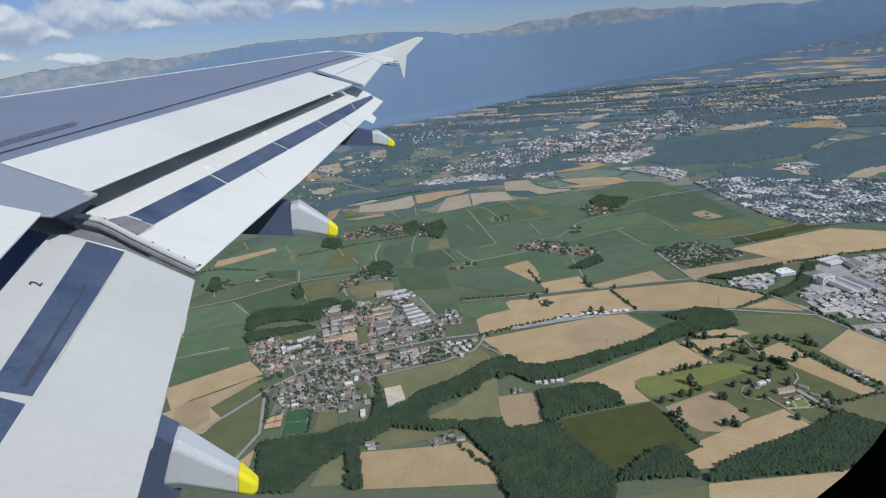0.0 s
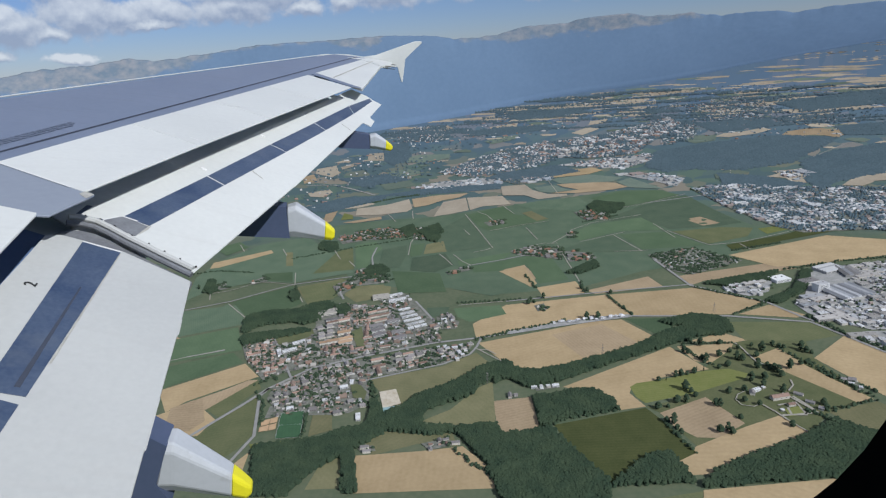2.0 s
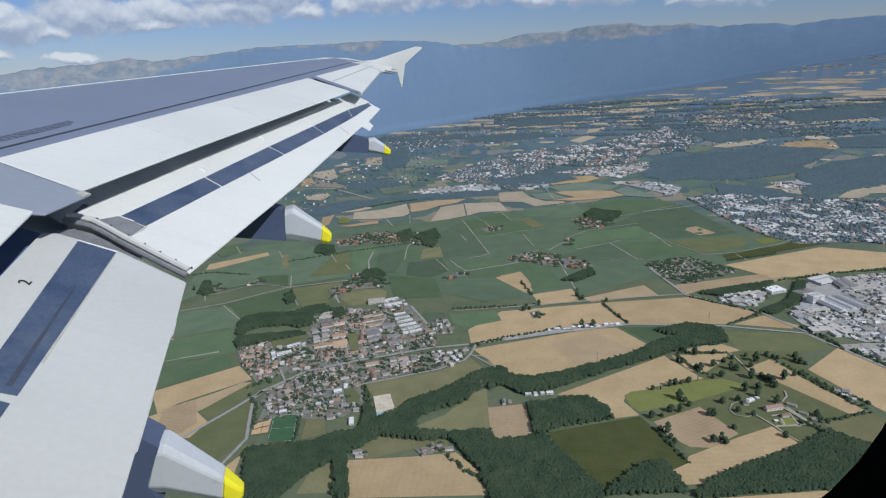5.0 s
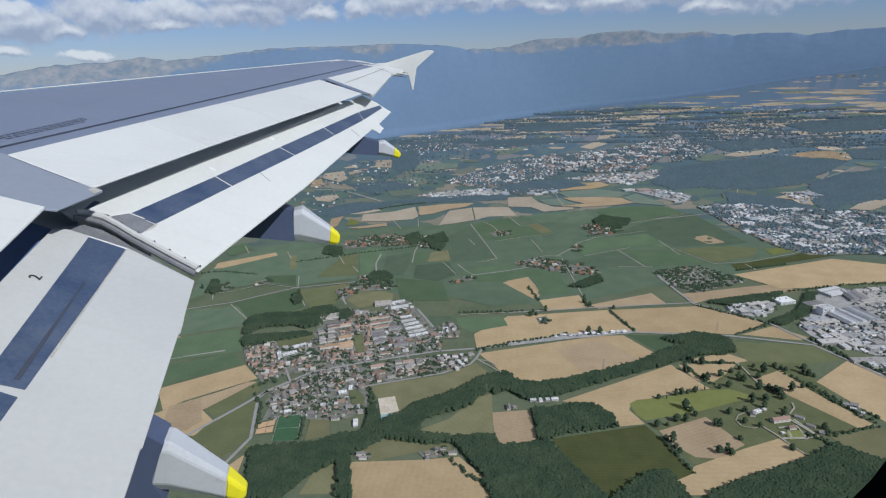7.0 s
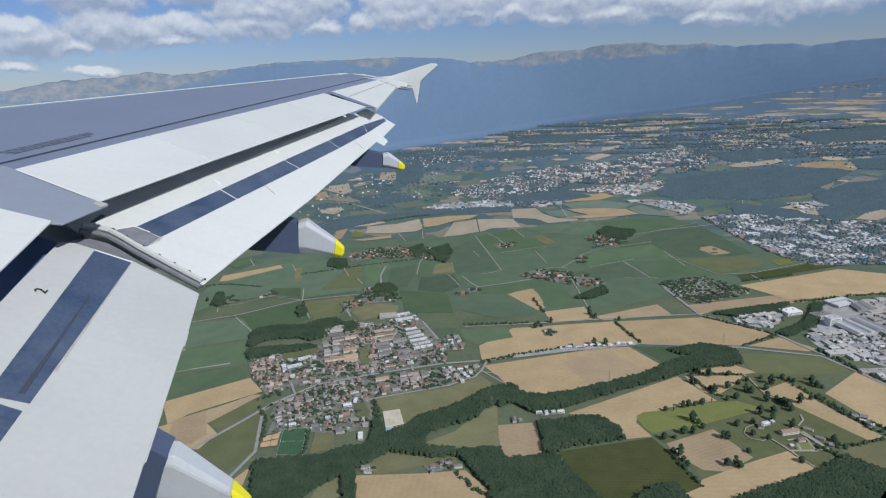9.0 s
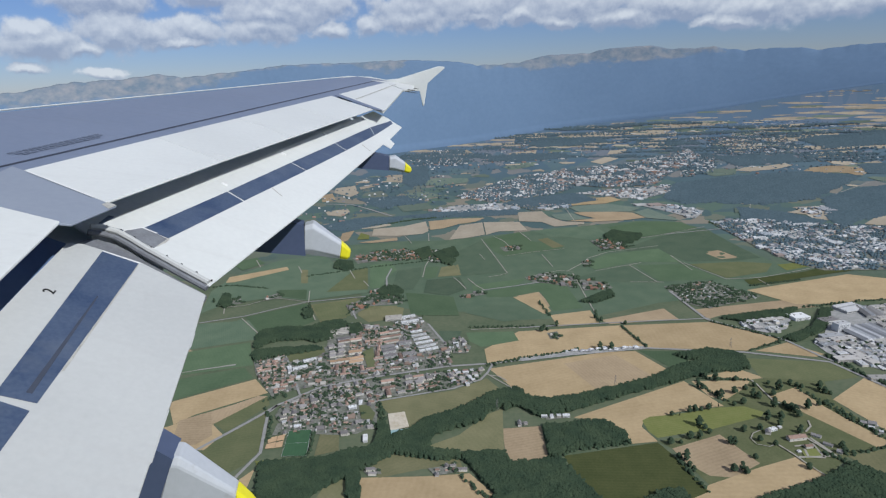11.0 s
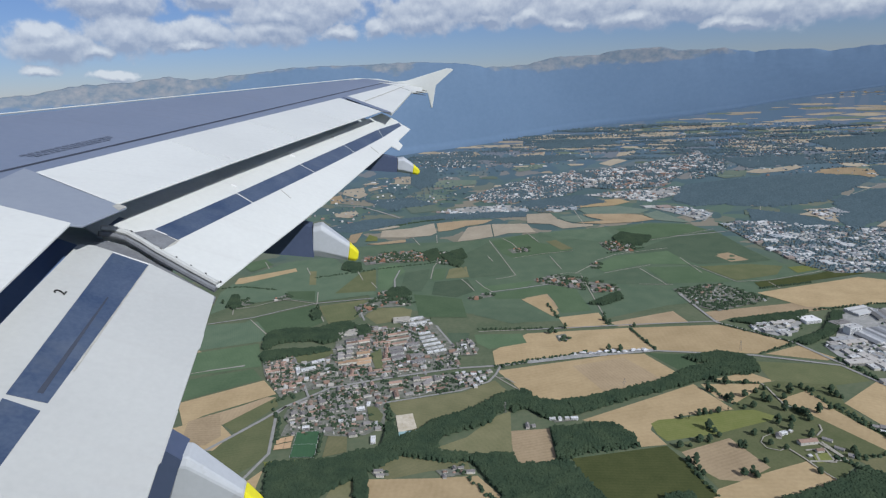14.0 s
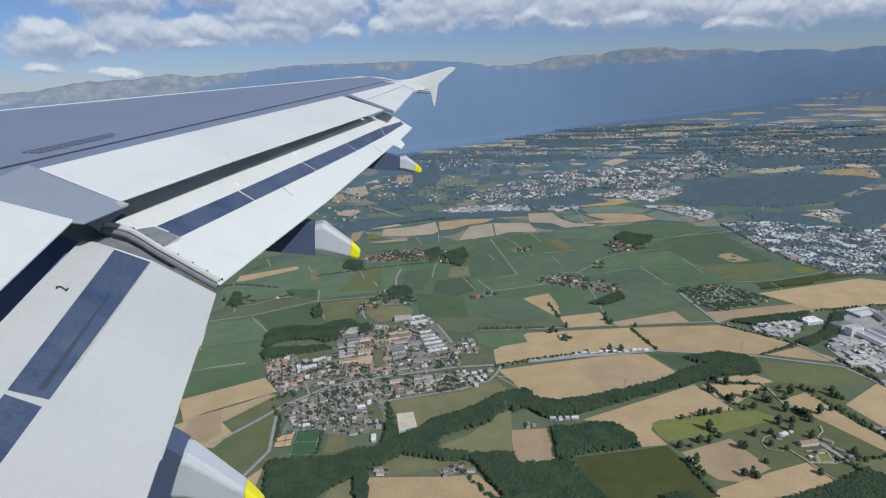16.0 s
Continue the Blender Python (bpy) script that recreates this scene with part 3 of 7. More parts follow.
def ground_sheet():
    dist = [i / 260 for i in range(261)]
    azs = [radians(-75 + 0.75 * i) for i in range(201)]
    verts = []
    for k in dist:
        for a in azs:
            d = 300 * (foot_distance(math.degrees(a)) * 1.01 / 300) ** k
            verts.append(at(d * math.sin(a), d * math.cos(a)))
    n = len(azs)
    faces = [(i * n + j, i * n + j + 1, (i + 1) * n + j + 1, (i + 1) * n + j) for i in range(len(dist) - 1) for j in range(n - 1)]
    back = len(verts)                        # the plain behind and below the seat
    rim = [Vector((math.sin(radians(a)) * 4700, math.cos(radians(a)) * 4700, 0)) for a in range(75, 286, 10)]
    verts += rim + [Vector((0, 0, 0))]
    faces += [(back + i, back + len(rim), back + i + 1) for i in range(len(rim) - 1)]
    verts += [at(300 * math.sin(a), 300 * math.cos(a)) for a in azs]
    faces += [(back + len(rim), back + len(rim) + 2 + j, back + len(rim) + 1 + j) for j in range(n - 1)]
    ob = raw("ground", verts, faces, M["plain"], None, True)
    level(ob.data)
    tagged(ob, "wide farmed plain of green and tan patches reaching the hills", "ground", "", "structure")


def mountains():
    verts, faces, rows, cols = [], [], 60, 620
    a0, a1 = CREST[0][0], CREST[-1][0]
    for j in range(cols):
        a = a0 + (a1 - a0) * j / (cols - 1)
        crest = mellow(CREST, a, 6.0)
        jag = along(CREST, a) - crest + 0.10 * noise.fractal((a * 0.9, 0, 3), 1.0, 2.0, 5)
        d0 = 0.98 * foot_distance(a)
        start = d0 * near(d0, 0)
        toe = 0.985 * d0 * near(0.985 * d0, 0)
        foot = -math.degrees(math.atan(EYE / (0.985 * d0)))
        for i in range(rows):
            s = i / (rows - 1)
            k = min(1.0, s / 0.05)
            d = toe * (1 - k) + (start + s * 225) * k
            p = noise.fractal((a * 0.55, s * 3.2, 0.4), 0.9, 2.0, 5)
            e = foot + (crest - foot) * (s ** 0.85) + jag * s ** 6
            e += 0.035 * p * math.sin(math.pi * s) ** 0.7
            x, y = d * math.sin(radians(a)), d * math.cos(radians(a))
            verts.append(Vector((x, y, EYE + d * math.tan(radians(e)) - (6 if i == 0 else 0))))
            if i == rows - 1:
                back = Vector((x * 1.005, y * 1.005, 500))
        verts.append(back)
    n = rows + 1
    for j in range(cols - 1):
        for i in range(n - 1):
            faces.append((j * n + i, (j + 1) * n + i, (j + 1) * n + i + 1, j * n + i + 1))
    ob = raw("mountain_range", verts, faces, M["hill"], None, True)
    tagged(ob, "long forested mountain range, painted haze-blue, with bare pasture on its crest", "mountains", "", "structure")


ground_sheet()
mountains()

# ---------------------------------------------------------------- fields
TEXT = {
    "pasture": "green pasture on the far plain, softened by painted haze",
    "beet": "dark olive root-crop field beside the wood",
    "pale": "tan stubble field on the far plain, paled by painted haze",
    "park": "uneven parkland grass round a country farm",
    "wheat": "tan field of ripe wheat with faint tractor lines", "stubble": "brownish harvested stubble field", "vine": "dark green vineyard block with fine rows",
    "crop": "deep green field of young crop", "meadow": "dry yellowish green meadow", "olive": "olive green pasture field", "lawn": "bright yellow-green mown grass field",
}
laid = []


def field(kind, poly, raised=0.0):
    """One field of the plain, laid a little over those before it."""
    laid.append(kind)
    sheet(kind + "_field" if kind != "meadow" else kind, poly, M[kind], 0.35 + raised + 0.007 * len(laid), TEXT[kind], "field")


field("park", [(658, 1373), (797, 1497), (849, 1508), (985, 1475), (952, 1384), (966, 1184), (840, 1149), (759, 1083), (731, 1153), (641, 1123), (510, 1071), (492, 1146), (481, 1200), (459, 1229), (516, 1241)])
field("wheat", [(290, 1344), (623, 1507), (672, 1372), (542, 1350), (453, 1315), (441, 1291), (459, 1229), (392, 1223), (348, 1311)])
field("wheat", [(642, 1505), (797, 1497), (775, 1466), (688, 1399), (656, 1419)])
field("wheat", [(687, 1530), (797, 1565), (842, 1509), (798, 1500)])
field("lawn", [(450, 1318), (473, 1334), (517, 1338), (569, 1347), (648, 1365), (720, 1367), (755, 1337), (738, 1317), (673, 1296), (593, 1268), (535, 1258), (463, 1243), (451, 1272)])
field("stubble", [(481, 1200), (608, 1248), (645, 1135), (568, 1091), (523, 1100), (492, 1146)])
field("wheat", [(452, 1027), (510, 1071), (641, 1123), (731, 1153), (759, 1083), (591, 1023), (506, 982), (447, 986)])
field("beet", [(235, 1187), (457, 1225), (476, 1168), (501, 1050), (452, 1027), (452, 970), (298, 980), (249, 1104)])
field("stubble", [(109, 1305), (203, 1310), (200, 1168), (106, 1169)])
field("meadow", [(-71, 1243), (3, 1284), (77, 1373), (118, 1397), (105, 1218), (52, 1207)])
field("wheat", [(-216, 1134), (-69, 1131), (23, 1136), (77, 1053), (104, 992), (-206, 1013)])
field("meadow", [(-305, 1036), (-289, 1101), (-241, 1144), (-228, 1031)])
field("meadow", [(-200, 1161), (-156, 1227), (0, 1200), (13, 1137), (-76, 1158), (-172, 1131)])
field("wheat", [(100, 1623), (464, 1705), (550, 1704), (608, 1566), (323, 1449), (200, 1433), (156, 1502)])
field("stubble", [(321, 1638), (484, 1683), (549, 1544), (376, 1482)])
field("meadow", [(-212, 1458), (-7, 1501), (90, 1564), (130, 1479), (21, 1423), (-52, 1309), (-121, 1302)])
field("wheat", [(95, 1756), (217, 1885), (559, 1904), (589, 1728), (97, 1660)])
field("wheat", [(569, 1903), (859, 1904), (1016, 1750), (883, 1677), (595, 1724)])
field("wheat", [(900, 1675), (1020, 1724), (1081, 1636), (1047, 1620)])
field("crop", [(560, 1707), (708, 1687), (670, 1610), (621, 1575)])
field("olive", [(844, 1630), (1082, 1583), (1087, 1492), (985, 1475), (834, 1510)])
field("wheat", [(952, 1384), (1102, 1490), (1166, 1315), (1020, 1127), (993, 1212)])
field("wheat", [(804, 1412), (896, 1452), (911, 1351), (966, 1184), (922, 1179)])
field("meadow", [(840, 1149), (967, 1176), (1006, 1108), (937, 1019), (869, 1075)])
field("wheat", [(1120, 2191), (1586, 2328), (1835, 2179), (1754, 2074), (1332, 2022), (1216, 2032)], 0.3)
field("stubble", [(865, 1928), (857, 2020), (1198, 2075), (1279, 2001), (921, 1958)])
field("wheat", [(344, 2017), (492, 2049), (499, 1936), (355, 1913)])
field("stubble", [(509, 1955), (753, 2039), (769, 1935), (529, 1917)])
field("stubble", [(249, 2237), (341, 2264), (365, 2116), (338, 2079)])
field("crop", [(42, 1891), (199, 1887), (209, 1812), (87, 1773), (50, 1821)])
field("vine", [(-48, 1915), (29, 1906), (18, 1847), (-38, 1830)])
field("wheat", [(-785, 1491), (-582, 1611), (-522, 1526), (-686, 1422), (-722, 1376)])
field("wheat", [(-827, 1314), (-722, 1376), (-668, 1426), (-578, 1324), (-599, 1259), (-747, 1261)])
field("olive", [(-668, 1426), (-522, 1513), (-498, 1460), (-572, 1331)])
field("crop", [(-849, 1619), (-639, 1688), (-589, 1618), (-795, 1495)])
field("olive", [(-614, 1229), (-570, 1323), (-499, 1439), (-459, 1262), (-485, 1194), (-530, 1141)])
field("wheat", [(-492, 1119), (-455, 1179), (-452, 1107)])
field("stubble", [(-867, 1742), (-868, 1840), (-769, 1747), (-773, 1701)])
field("vine", [(-1095, 2044), (-719, 2079), (-666, 1899), (-983, 1801)])
field("crop", [(-960, 1791), (-679, 1877), (-618, 1705), (-830, 1652)])
field("meadow", [(-551, 2214), (-374, 2273), (-387, 2067), (-471, 2024)])
field("meadow", [(-350, 2177), (-210, 2171), (-201, 2045), (-299, 2014), (-349, 2090)])
field("wheat", [(467, 941), (709, 942), (886, 954), (786, 824), (426, 845)])
field("olive", [(73, 899), (465, 938), (420, 833), (69, 854)])

field("vine", [(-658, 3075), (-248, 3130), (-2, 3110), (442, 3238), (1092, 3385), (1292, 3316), (1362, 2785), (1395, 2535), (1526, 2422), (1323, 2352), (1121, 2171), (752, 2096), (497, 1988), (219, 1984), (126, 2060), (-317, 2172), (-470, 2614)], -0.25)
field("vine", [(-958, 2163), (-901, 2245), (-721, 2317), (-574, 2266), (-336, 2333), (-470, 2614), (-627, 2912), (-835, 2847), (-981, 2623), (-1010, 2423)], 0.3)
field("vine", [(-879, 1945), (-777, 2096), (-678, 1956), (-753, 1931), (-788, 1866), (-847, 1864)])
field("crop", [(-767, 2112), (-567, 2234), (-496, 2047), (-567, 1958), (-672, 1956)])
field("crop", [(176, 3102), (378, 3224), (414, 3036), (502, 2954), (557, 2870), (257, 2770), (215, 2855)], 0.3)
field("vine", [(451, 3236), (605, 3286), (810, 3287), (825, 3104), (727, 3004), (598, 3085), (527, 3098)], 0.3)
field("crop", [(863, 3250), (1049, 3351), (1257, 3309), (1329, 3173), (1078, 3058), (898, 2996), (879, 3194)], 0.55)
field("vine", [(1062, 3013), (1353, 3156), (1362, 2785), (1373, 2591), (1260, 2564), (1042, 2581), (1017, 2685), (834, 2773), (835, 2823)], 0.3)
field("meadow", [(454, 3052), (508, 3078), (563, 2901), (503, 2879)], 0.3)
field("stubble", [(1164, 2709), (1246, 2734), (1284, 2605), (1197, 2592)], 0.3)
field("crop", [(596, 2607), (732, 2741), (989, 2797), (1010, 2668), (1019, 2567), (824, 2607), (623, 2510)], 0.3)
field("vine", [(615, 2479), (782, 2553), (826, 2328), (630, 2348), (516, 2408)], 0.3)
field("olive", [(1038, 2539), (1253, 2548), (1378, 2503), (1298, 2394), (1109, 2338)], 0.3)
field("crop", [(809, 2557), (1015, 2542), (1086, 2327), (837, 2333)], 0.3)
field("lawn", [(1388, 2485), (1569, 2516), (1579, 2472), (1386, 2404)], 0.3)
field("beet", [(1164, 2308), (1428, 2374), (1588, 2445), (1663, 2378), (1389, 2305), (1198, 2240), (1160, 2253)], 0.3)
field("vine", [(-11, 2813), (163, 3081), (218, 2639), (233, 2527), (47, 2499), (14, 2670)], 0.3)
field("meadow", [(-43, 2635), (34, 2667), (43, 2507), (-58, 2498)], 0.3)
field("crop", [(-115, 2646), (-51, 2654), (-67, 2492), (-115, 2476)], 0.3)
field("vine", [(-105, 2459), (35, 2485), (65, 2327), (-16, 2258), (-113, 2304)], 0.3)
field("crop", [(83, 2374), (314, 2430), (268, 2348), (132, 2311), (85, 2311)], 0.3)
field("crop", [(131, 2291), (436, 2383), (463, 2260), (341, 2263), (231, 2219), (137, 2225)])
field("wheat", [(235, 2212), (335, 2257), (354, 2054), (326, 2030)])
field("crop", [(349, 2262), (459, 2358), (473, 2073), (362, 2053)])
field("vine", [(44, 2070), (132, 2145), (245, 2113), (312, 2010), (179, 1973)])
field("vine", [(581, 2244), (728, 2292), (726, 2130), (596, 2058), (502, 2025)])
field("olive", [(-443, 2635), (-380, 2669), (-345, 2369), (-512, 2357)], 0.3)
field("crop", [(-374, 2712), (-282, 2743), (-242, 2623), (-283, 2507), (-288, 2382), (-337, 2382)], 0.3)
field("vine", [(-241, 2606), (-133, 2649), (-131, 2501), (-158, 2344), (-246, 2356)], 0.3)
field("wheat", [(-997, 2609), (-769, 2736), (-747, 2689), (-951, 2532), (-987, 2529)], 0.3)
field("crop", [(-721, 2405), (-601, 2396), (-577, 2273), (-690, 2320)], 0.3)
field("meadow", [(-688, 2680), (-656, 2675), (-616, 2478), (-646, 2482)], 0.3)
field("olive", [(-540, 2212), (-328, 2266), (-296, 2169), (-424, 2039), (-482, 2046)])
field("meadow", [(-312, 2130), (-232, 2173), (-182, 2143), (-182, 2064), (-302, 2078)])
field("crop", [(-186, 2313), (-117, 2291), (6, 2242), (23, 2045), (-151, 2066)])
field("crop", [(-1065, 2835), (-965, 2916), (-893, 2809), (-969, 2705)], 0.3)
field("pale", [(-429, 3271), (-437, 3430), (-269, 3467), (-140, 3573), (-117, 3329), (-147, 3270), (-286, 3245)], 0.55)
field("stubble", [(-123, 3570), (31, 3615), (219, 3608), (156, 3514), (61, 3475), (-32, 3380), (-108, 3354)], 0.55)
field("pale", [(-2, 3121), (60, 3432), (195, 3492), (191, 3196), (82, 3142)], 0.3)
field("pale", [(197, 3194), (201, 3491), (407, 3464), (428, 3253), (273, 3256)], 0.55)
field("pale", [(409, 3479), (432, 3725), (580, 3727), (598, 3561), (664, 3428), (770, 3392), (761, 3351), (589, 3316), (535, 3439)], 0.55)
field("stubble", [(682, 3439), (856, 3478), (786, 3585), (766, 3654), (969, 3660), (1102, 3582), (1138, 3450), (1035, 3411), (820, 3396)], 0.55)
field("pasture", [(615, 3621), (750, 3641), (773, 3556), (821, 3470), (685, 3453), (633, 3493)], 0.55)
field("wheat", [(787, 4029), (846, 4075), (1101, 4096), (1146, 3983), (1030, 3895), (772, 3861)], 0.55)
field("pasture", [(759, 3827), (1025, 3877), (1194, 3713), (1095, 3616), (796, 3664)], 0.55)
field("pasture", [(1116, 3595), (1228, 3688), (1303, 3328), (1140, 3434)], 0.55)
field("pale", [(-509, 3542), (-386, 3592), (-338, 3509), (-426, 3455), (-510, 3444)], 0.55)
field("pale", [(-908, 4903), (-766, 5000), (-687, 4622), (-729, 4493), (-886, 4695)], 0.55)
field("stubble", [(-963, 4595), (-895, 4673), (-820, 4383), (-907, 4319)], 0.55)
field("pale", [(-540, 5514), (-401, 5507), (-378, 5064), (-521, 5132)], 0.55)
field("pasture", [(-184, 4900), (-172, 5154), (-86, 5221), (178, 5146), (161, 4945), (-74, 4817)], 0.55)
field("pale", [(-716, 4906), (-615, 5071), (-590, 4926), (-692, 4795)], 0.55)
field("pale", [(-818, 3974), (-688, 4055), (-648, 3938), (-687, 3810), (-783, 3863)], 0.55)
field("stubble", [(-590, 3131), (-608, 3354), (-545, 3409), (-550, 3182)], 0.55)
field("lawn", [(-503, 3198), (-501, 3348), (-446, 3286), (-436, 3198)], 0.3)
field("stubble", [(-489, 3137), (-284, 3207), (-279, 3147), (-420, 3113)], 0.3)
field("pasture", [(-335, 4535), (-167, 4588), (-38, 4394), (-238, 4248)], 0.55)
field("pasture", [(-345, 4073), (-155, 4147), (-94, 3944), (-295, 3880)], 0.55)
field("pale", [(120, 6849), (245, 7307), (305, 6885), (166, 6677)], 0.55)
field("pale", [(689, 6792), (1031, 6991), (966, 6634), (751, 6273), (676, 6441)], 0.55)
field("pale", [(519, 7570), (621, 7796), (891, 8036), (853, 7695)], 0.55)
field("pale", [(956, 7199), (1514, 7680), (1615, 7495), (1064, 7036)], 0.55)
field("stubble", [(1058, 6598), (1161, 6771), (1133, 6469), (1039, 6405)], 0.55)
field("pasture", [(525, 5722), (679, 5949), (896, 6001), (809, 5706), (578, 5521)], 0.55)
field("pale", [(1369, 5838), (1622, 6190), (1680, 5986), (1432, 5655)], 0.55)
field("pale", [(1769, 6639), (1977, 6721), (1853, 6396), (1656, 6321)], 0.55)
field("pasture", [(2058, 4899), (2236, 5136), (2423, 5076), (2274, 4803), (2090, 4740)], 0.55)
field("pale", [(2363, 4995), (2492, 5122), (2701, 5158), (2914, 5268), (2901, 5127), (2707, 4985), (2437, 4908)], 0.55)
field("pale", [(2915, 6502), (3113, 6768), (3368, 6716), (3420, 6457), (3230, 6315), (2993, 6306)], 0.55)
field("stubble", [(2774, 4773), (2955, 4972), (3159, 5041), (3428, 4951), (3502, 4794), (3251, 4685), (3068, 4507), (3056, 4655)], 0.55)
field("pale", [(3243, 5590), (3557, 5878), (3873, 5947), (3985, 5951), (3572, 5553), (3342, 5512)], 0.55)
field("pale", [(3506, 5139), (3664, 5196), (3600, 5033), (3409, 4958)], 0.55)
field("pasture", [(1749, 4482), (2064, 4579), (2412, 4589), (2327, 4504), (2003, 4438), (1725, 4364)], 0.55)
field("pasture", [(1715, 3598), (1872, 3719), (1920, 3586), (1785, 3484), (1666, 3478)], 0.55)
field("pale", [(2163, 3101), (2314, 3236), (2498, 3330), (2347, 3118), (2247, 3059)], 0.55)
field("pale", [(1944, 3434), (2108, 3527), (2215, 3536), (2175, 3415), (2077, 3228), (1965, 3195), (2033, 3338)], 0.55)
field("stubble", [(-674, 1409), (-647, 1435), (-600, 1465), (-544, 1509), (-517, 1506), (-563, 1445), (-614, 1377), (-649, 1344)])
field("stubble", [(-699, 1323), (-715, 1394), (-647, 1435), (-602, 1320), (-628, 1282), (-662, 1282)])

def strips(n, az_range, el_range, kinds, length, seed):
    """Long thin fields of the far plain, seen at a low angle."""
    rnd = random.Random(seed)
    for i in range(n):
        a, e = rnd.uniform(*az_range), rnd.uniform(*el_range)
        if e > mellow(FOOT, a) * 1.05 - 0.05:
            continue
        d = EYE / math.tan(radians(-e))
        w, h = rnd.uniform(*length) * (d / 6500), rnd.uniform(0.35, 0.75)
        x, y = d * math.sin(radians(a)), d * math.cos(radians(a))
        t = rnd.uniform(-0.45, 0.1)
        c, s = math.cos(t), math.sin(t)
        hh = w * h * 1.7
        ring = [(-1, -0.7), (-0.3, -0.9), (0.3, -0.75), (0.9, -0.8), (1, 0.5), (0.45, 0.6), (0.2, 1.0), (-0.8, 0.7)]
        poly = [(x + c * p * w - s * q * hh, y + s * p * w + c * q * hh) for p, q in ((p * rnd.uniform(0.6, 1.15), q * rnd.uniform(0.45, 1.15)) for p, q in ring)]
        k = rnd.choice(kinds)
        sheet(k + "_field", poly, M[k], 1.7 + 0.003 * (i % 90), TEXT[k], "field")


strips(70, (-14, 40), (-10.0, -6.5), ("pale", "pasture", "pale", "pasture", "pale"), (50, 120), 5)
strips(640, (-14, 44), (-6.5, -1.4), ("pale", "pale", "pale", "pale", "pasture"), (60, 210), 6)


# ---------------------------------------------------------------- roads
def road(path, width):
    ribbon("road", path, width, M["road"], 1.68, "grey asphalt country road between the fields", "road")


def track(path):
    ribbon("farm_track", path, 3.8, M["track"], 1.74, "pale narrow farm track between fields", "track")


road([(-664, 1112), (-623, 1252), (-528, 1379), (-476, 1455), (-373, 1551), (-234, 1595), (-21, 1646), (114, 1655), (358, 1696), (590, 1720), (862, 1667), (1066, 1585), (1102, 1490), (1164, 1312)], 9.5)
road([(-498, 1083), (-492, 1138), (-460, 1239), (-491, 1416), (-476, 1455)], 8)
road([(-234, 1451), (-7, 1511), (71, 1556), (93, 1595), (114, 1655)], 7)
road([(835, 2210), (858, 1924), (1022, 1745), (1062, 1626), (1082, 1583)], 9)
road([(221, 1914), (570, 1928), (871, 1933)], 7)
road([(-223, 1647), (-184, 1802), (-167, 1988), (-203, 2072)], 7)
road([(-87, 1979), (-20, 1785), (-13, 1645)], 7)
road([(1106, 3053), (1564, 3154), (1689, 3224)], 8)
track([(-909, 1642), (-673, 1714)])
track([(92, 1588), (155, 1499)])
track([(58, 1913), (211, 1915)])

track([(165, 3115), (209, 2778), (243, 2510)])
track([(243, 2510), (204, 2484), (155, 2468)])
track([(380, 3237), (417, 3036)])
track([(234, 3151), (278, 3049), (307, 2861)])
track([(316, 2445), (465, 2517), (523, 2501)])
track([(499, 2504), (599, 2624), (628, 2683), (739, 2769), (826, 2794), (1006, 2846)])
track([(619, 2495), (843, 2586)])
track([(782, 2553), (826, 2313)])
track([(719, 2336), (850, 2317)])
track([(1006, 2678), (1016, 2451)])
track([(1021, 2558), (1103, 2324)])
track([(1103, 2324), (1241, 2326), (1440, 2396), (1535, 2437)])
track([(892, 2975), (1070, 3035), (1362, 3180)])
track([(-104, 2733), (-116, 2672), (-123, 2500)])
track([(-463, 2655), (-419, 2519)])
track([(-714, 2736), (-674, 2628)])
track([(-377, 2482), (-344, 2404)])
track([(-586, 2380), (-560, 2233)])
track([(-777, 2096), (-678, 1956)])
track([(-557, 2220), (-497, 2053)])
track([(-890, 2213), (-809, 2233), (-718, 2304), (-669, 2291), (-569, 2246)])
track([(70, 2457), (101, 2364), (132, 2305)])
track([(10, 2481), (33, 2417), (58, 2328)])
track([(432, 2780), (451, 2578)])
track([(257, 2770), (399, 2825), (555, 2860)])
track([(-257, 3277), (-200, 3075)])
track([(-116, 3277), (-110, 3105)])
track([(139, 2828), (160, 2729)])
track([(1221, 2308), (1226, 2230)])
track([(517, 2470), (504, 2014)])
track([(1748, 3476), (1921, 3819)])
track([(741, 3831), (719, 3332)])
track([(-950, 2865), (-897, 2746)])
track([(-907, 2296), (-864, 2152)])
road([(-269, 2644), (-280, 2507), (-267, 2386), (-300, 2322), (-347, 2237), (-370, 2120), (-348, 2051)], 7)
road([(-927, 2066), (-773, 2118), (-647, 2201), (-569, 2246), (-462, 2264), (-330, 2286)], 7)
road([(121, 2306), (261, 2342), (444, 2404)], 7)
road([(-780, 1683), (-672, 1710)], 7)
road([(2428, 3833), (2646, 4007), (2959, 4249), (3137, 4274)], 7)
road([(-878, 4252), (-668, 4184), (-529, 4002), (-358, 3759)], 14)

# ---------------------------------------------------------------- woods and trees
def clump_shapes():
    shapes = []
    for k in range(6):
        bm = bmesh.new()
        bmesh.ops.create_icosphere(bm, subdivisions=1 if k else 2, radius=1.0)
        rnd = random.Random(40 + k)
        for v in bm.verts:
            v.co *= rnd.uniform(0.72, 1.2)
            v.co.z *= 0.85
        bm.verts.index_update()
        shapes.append((np.array([v.co[:] for v in bm.verts]), np.array([[v.index for v in fc.verts] for fc in bm.faces])))
        bm.free()
    return shapes


CLUMPS = clump_shapes()


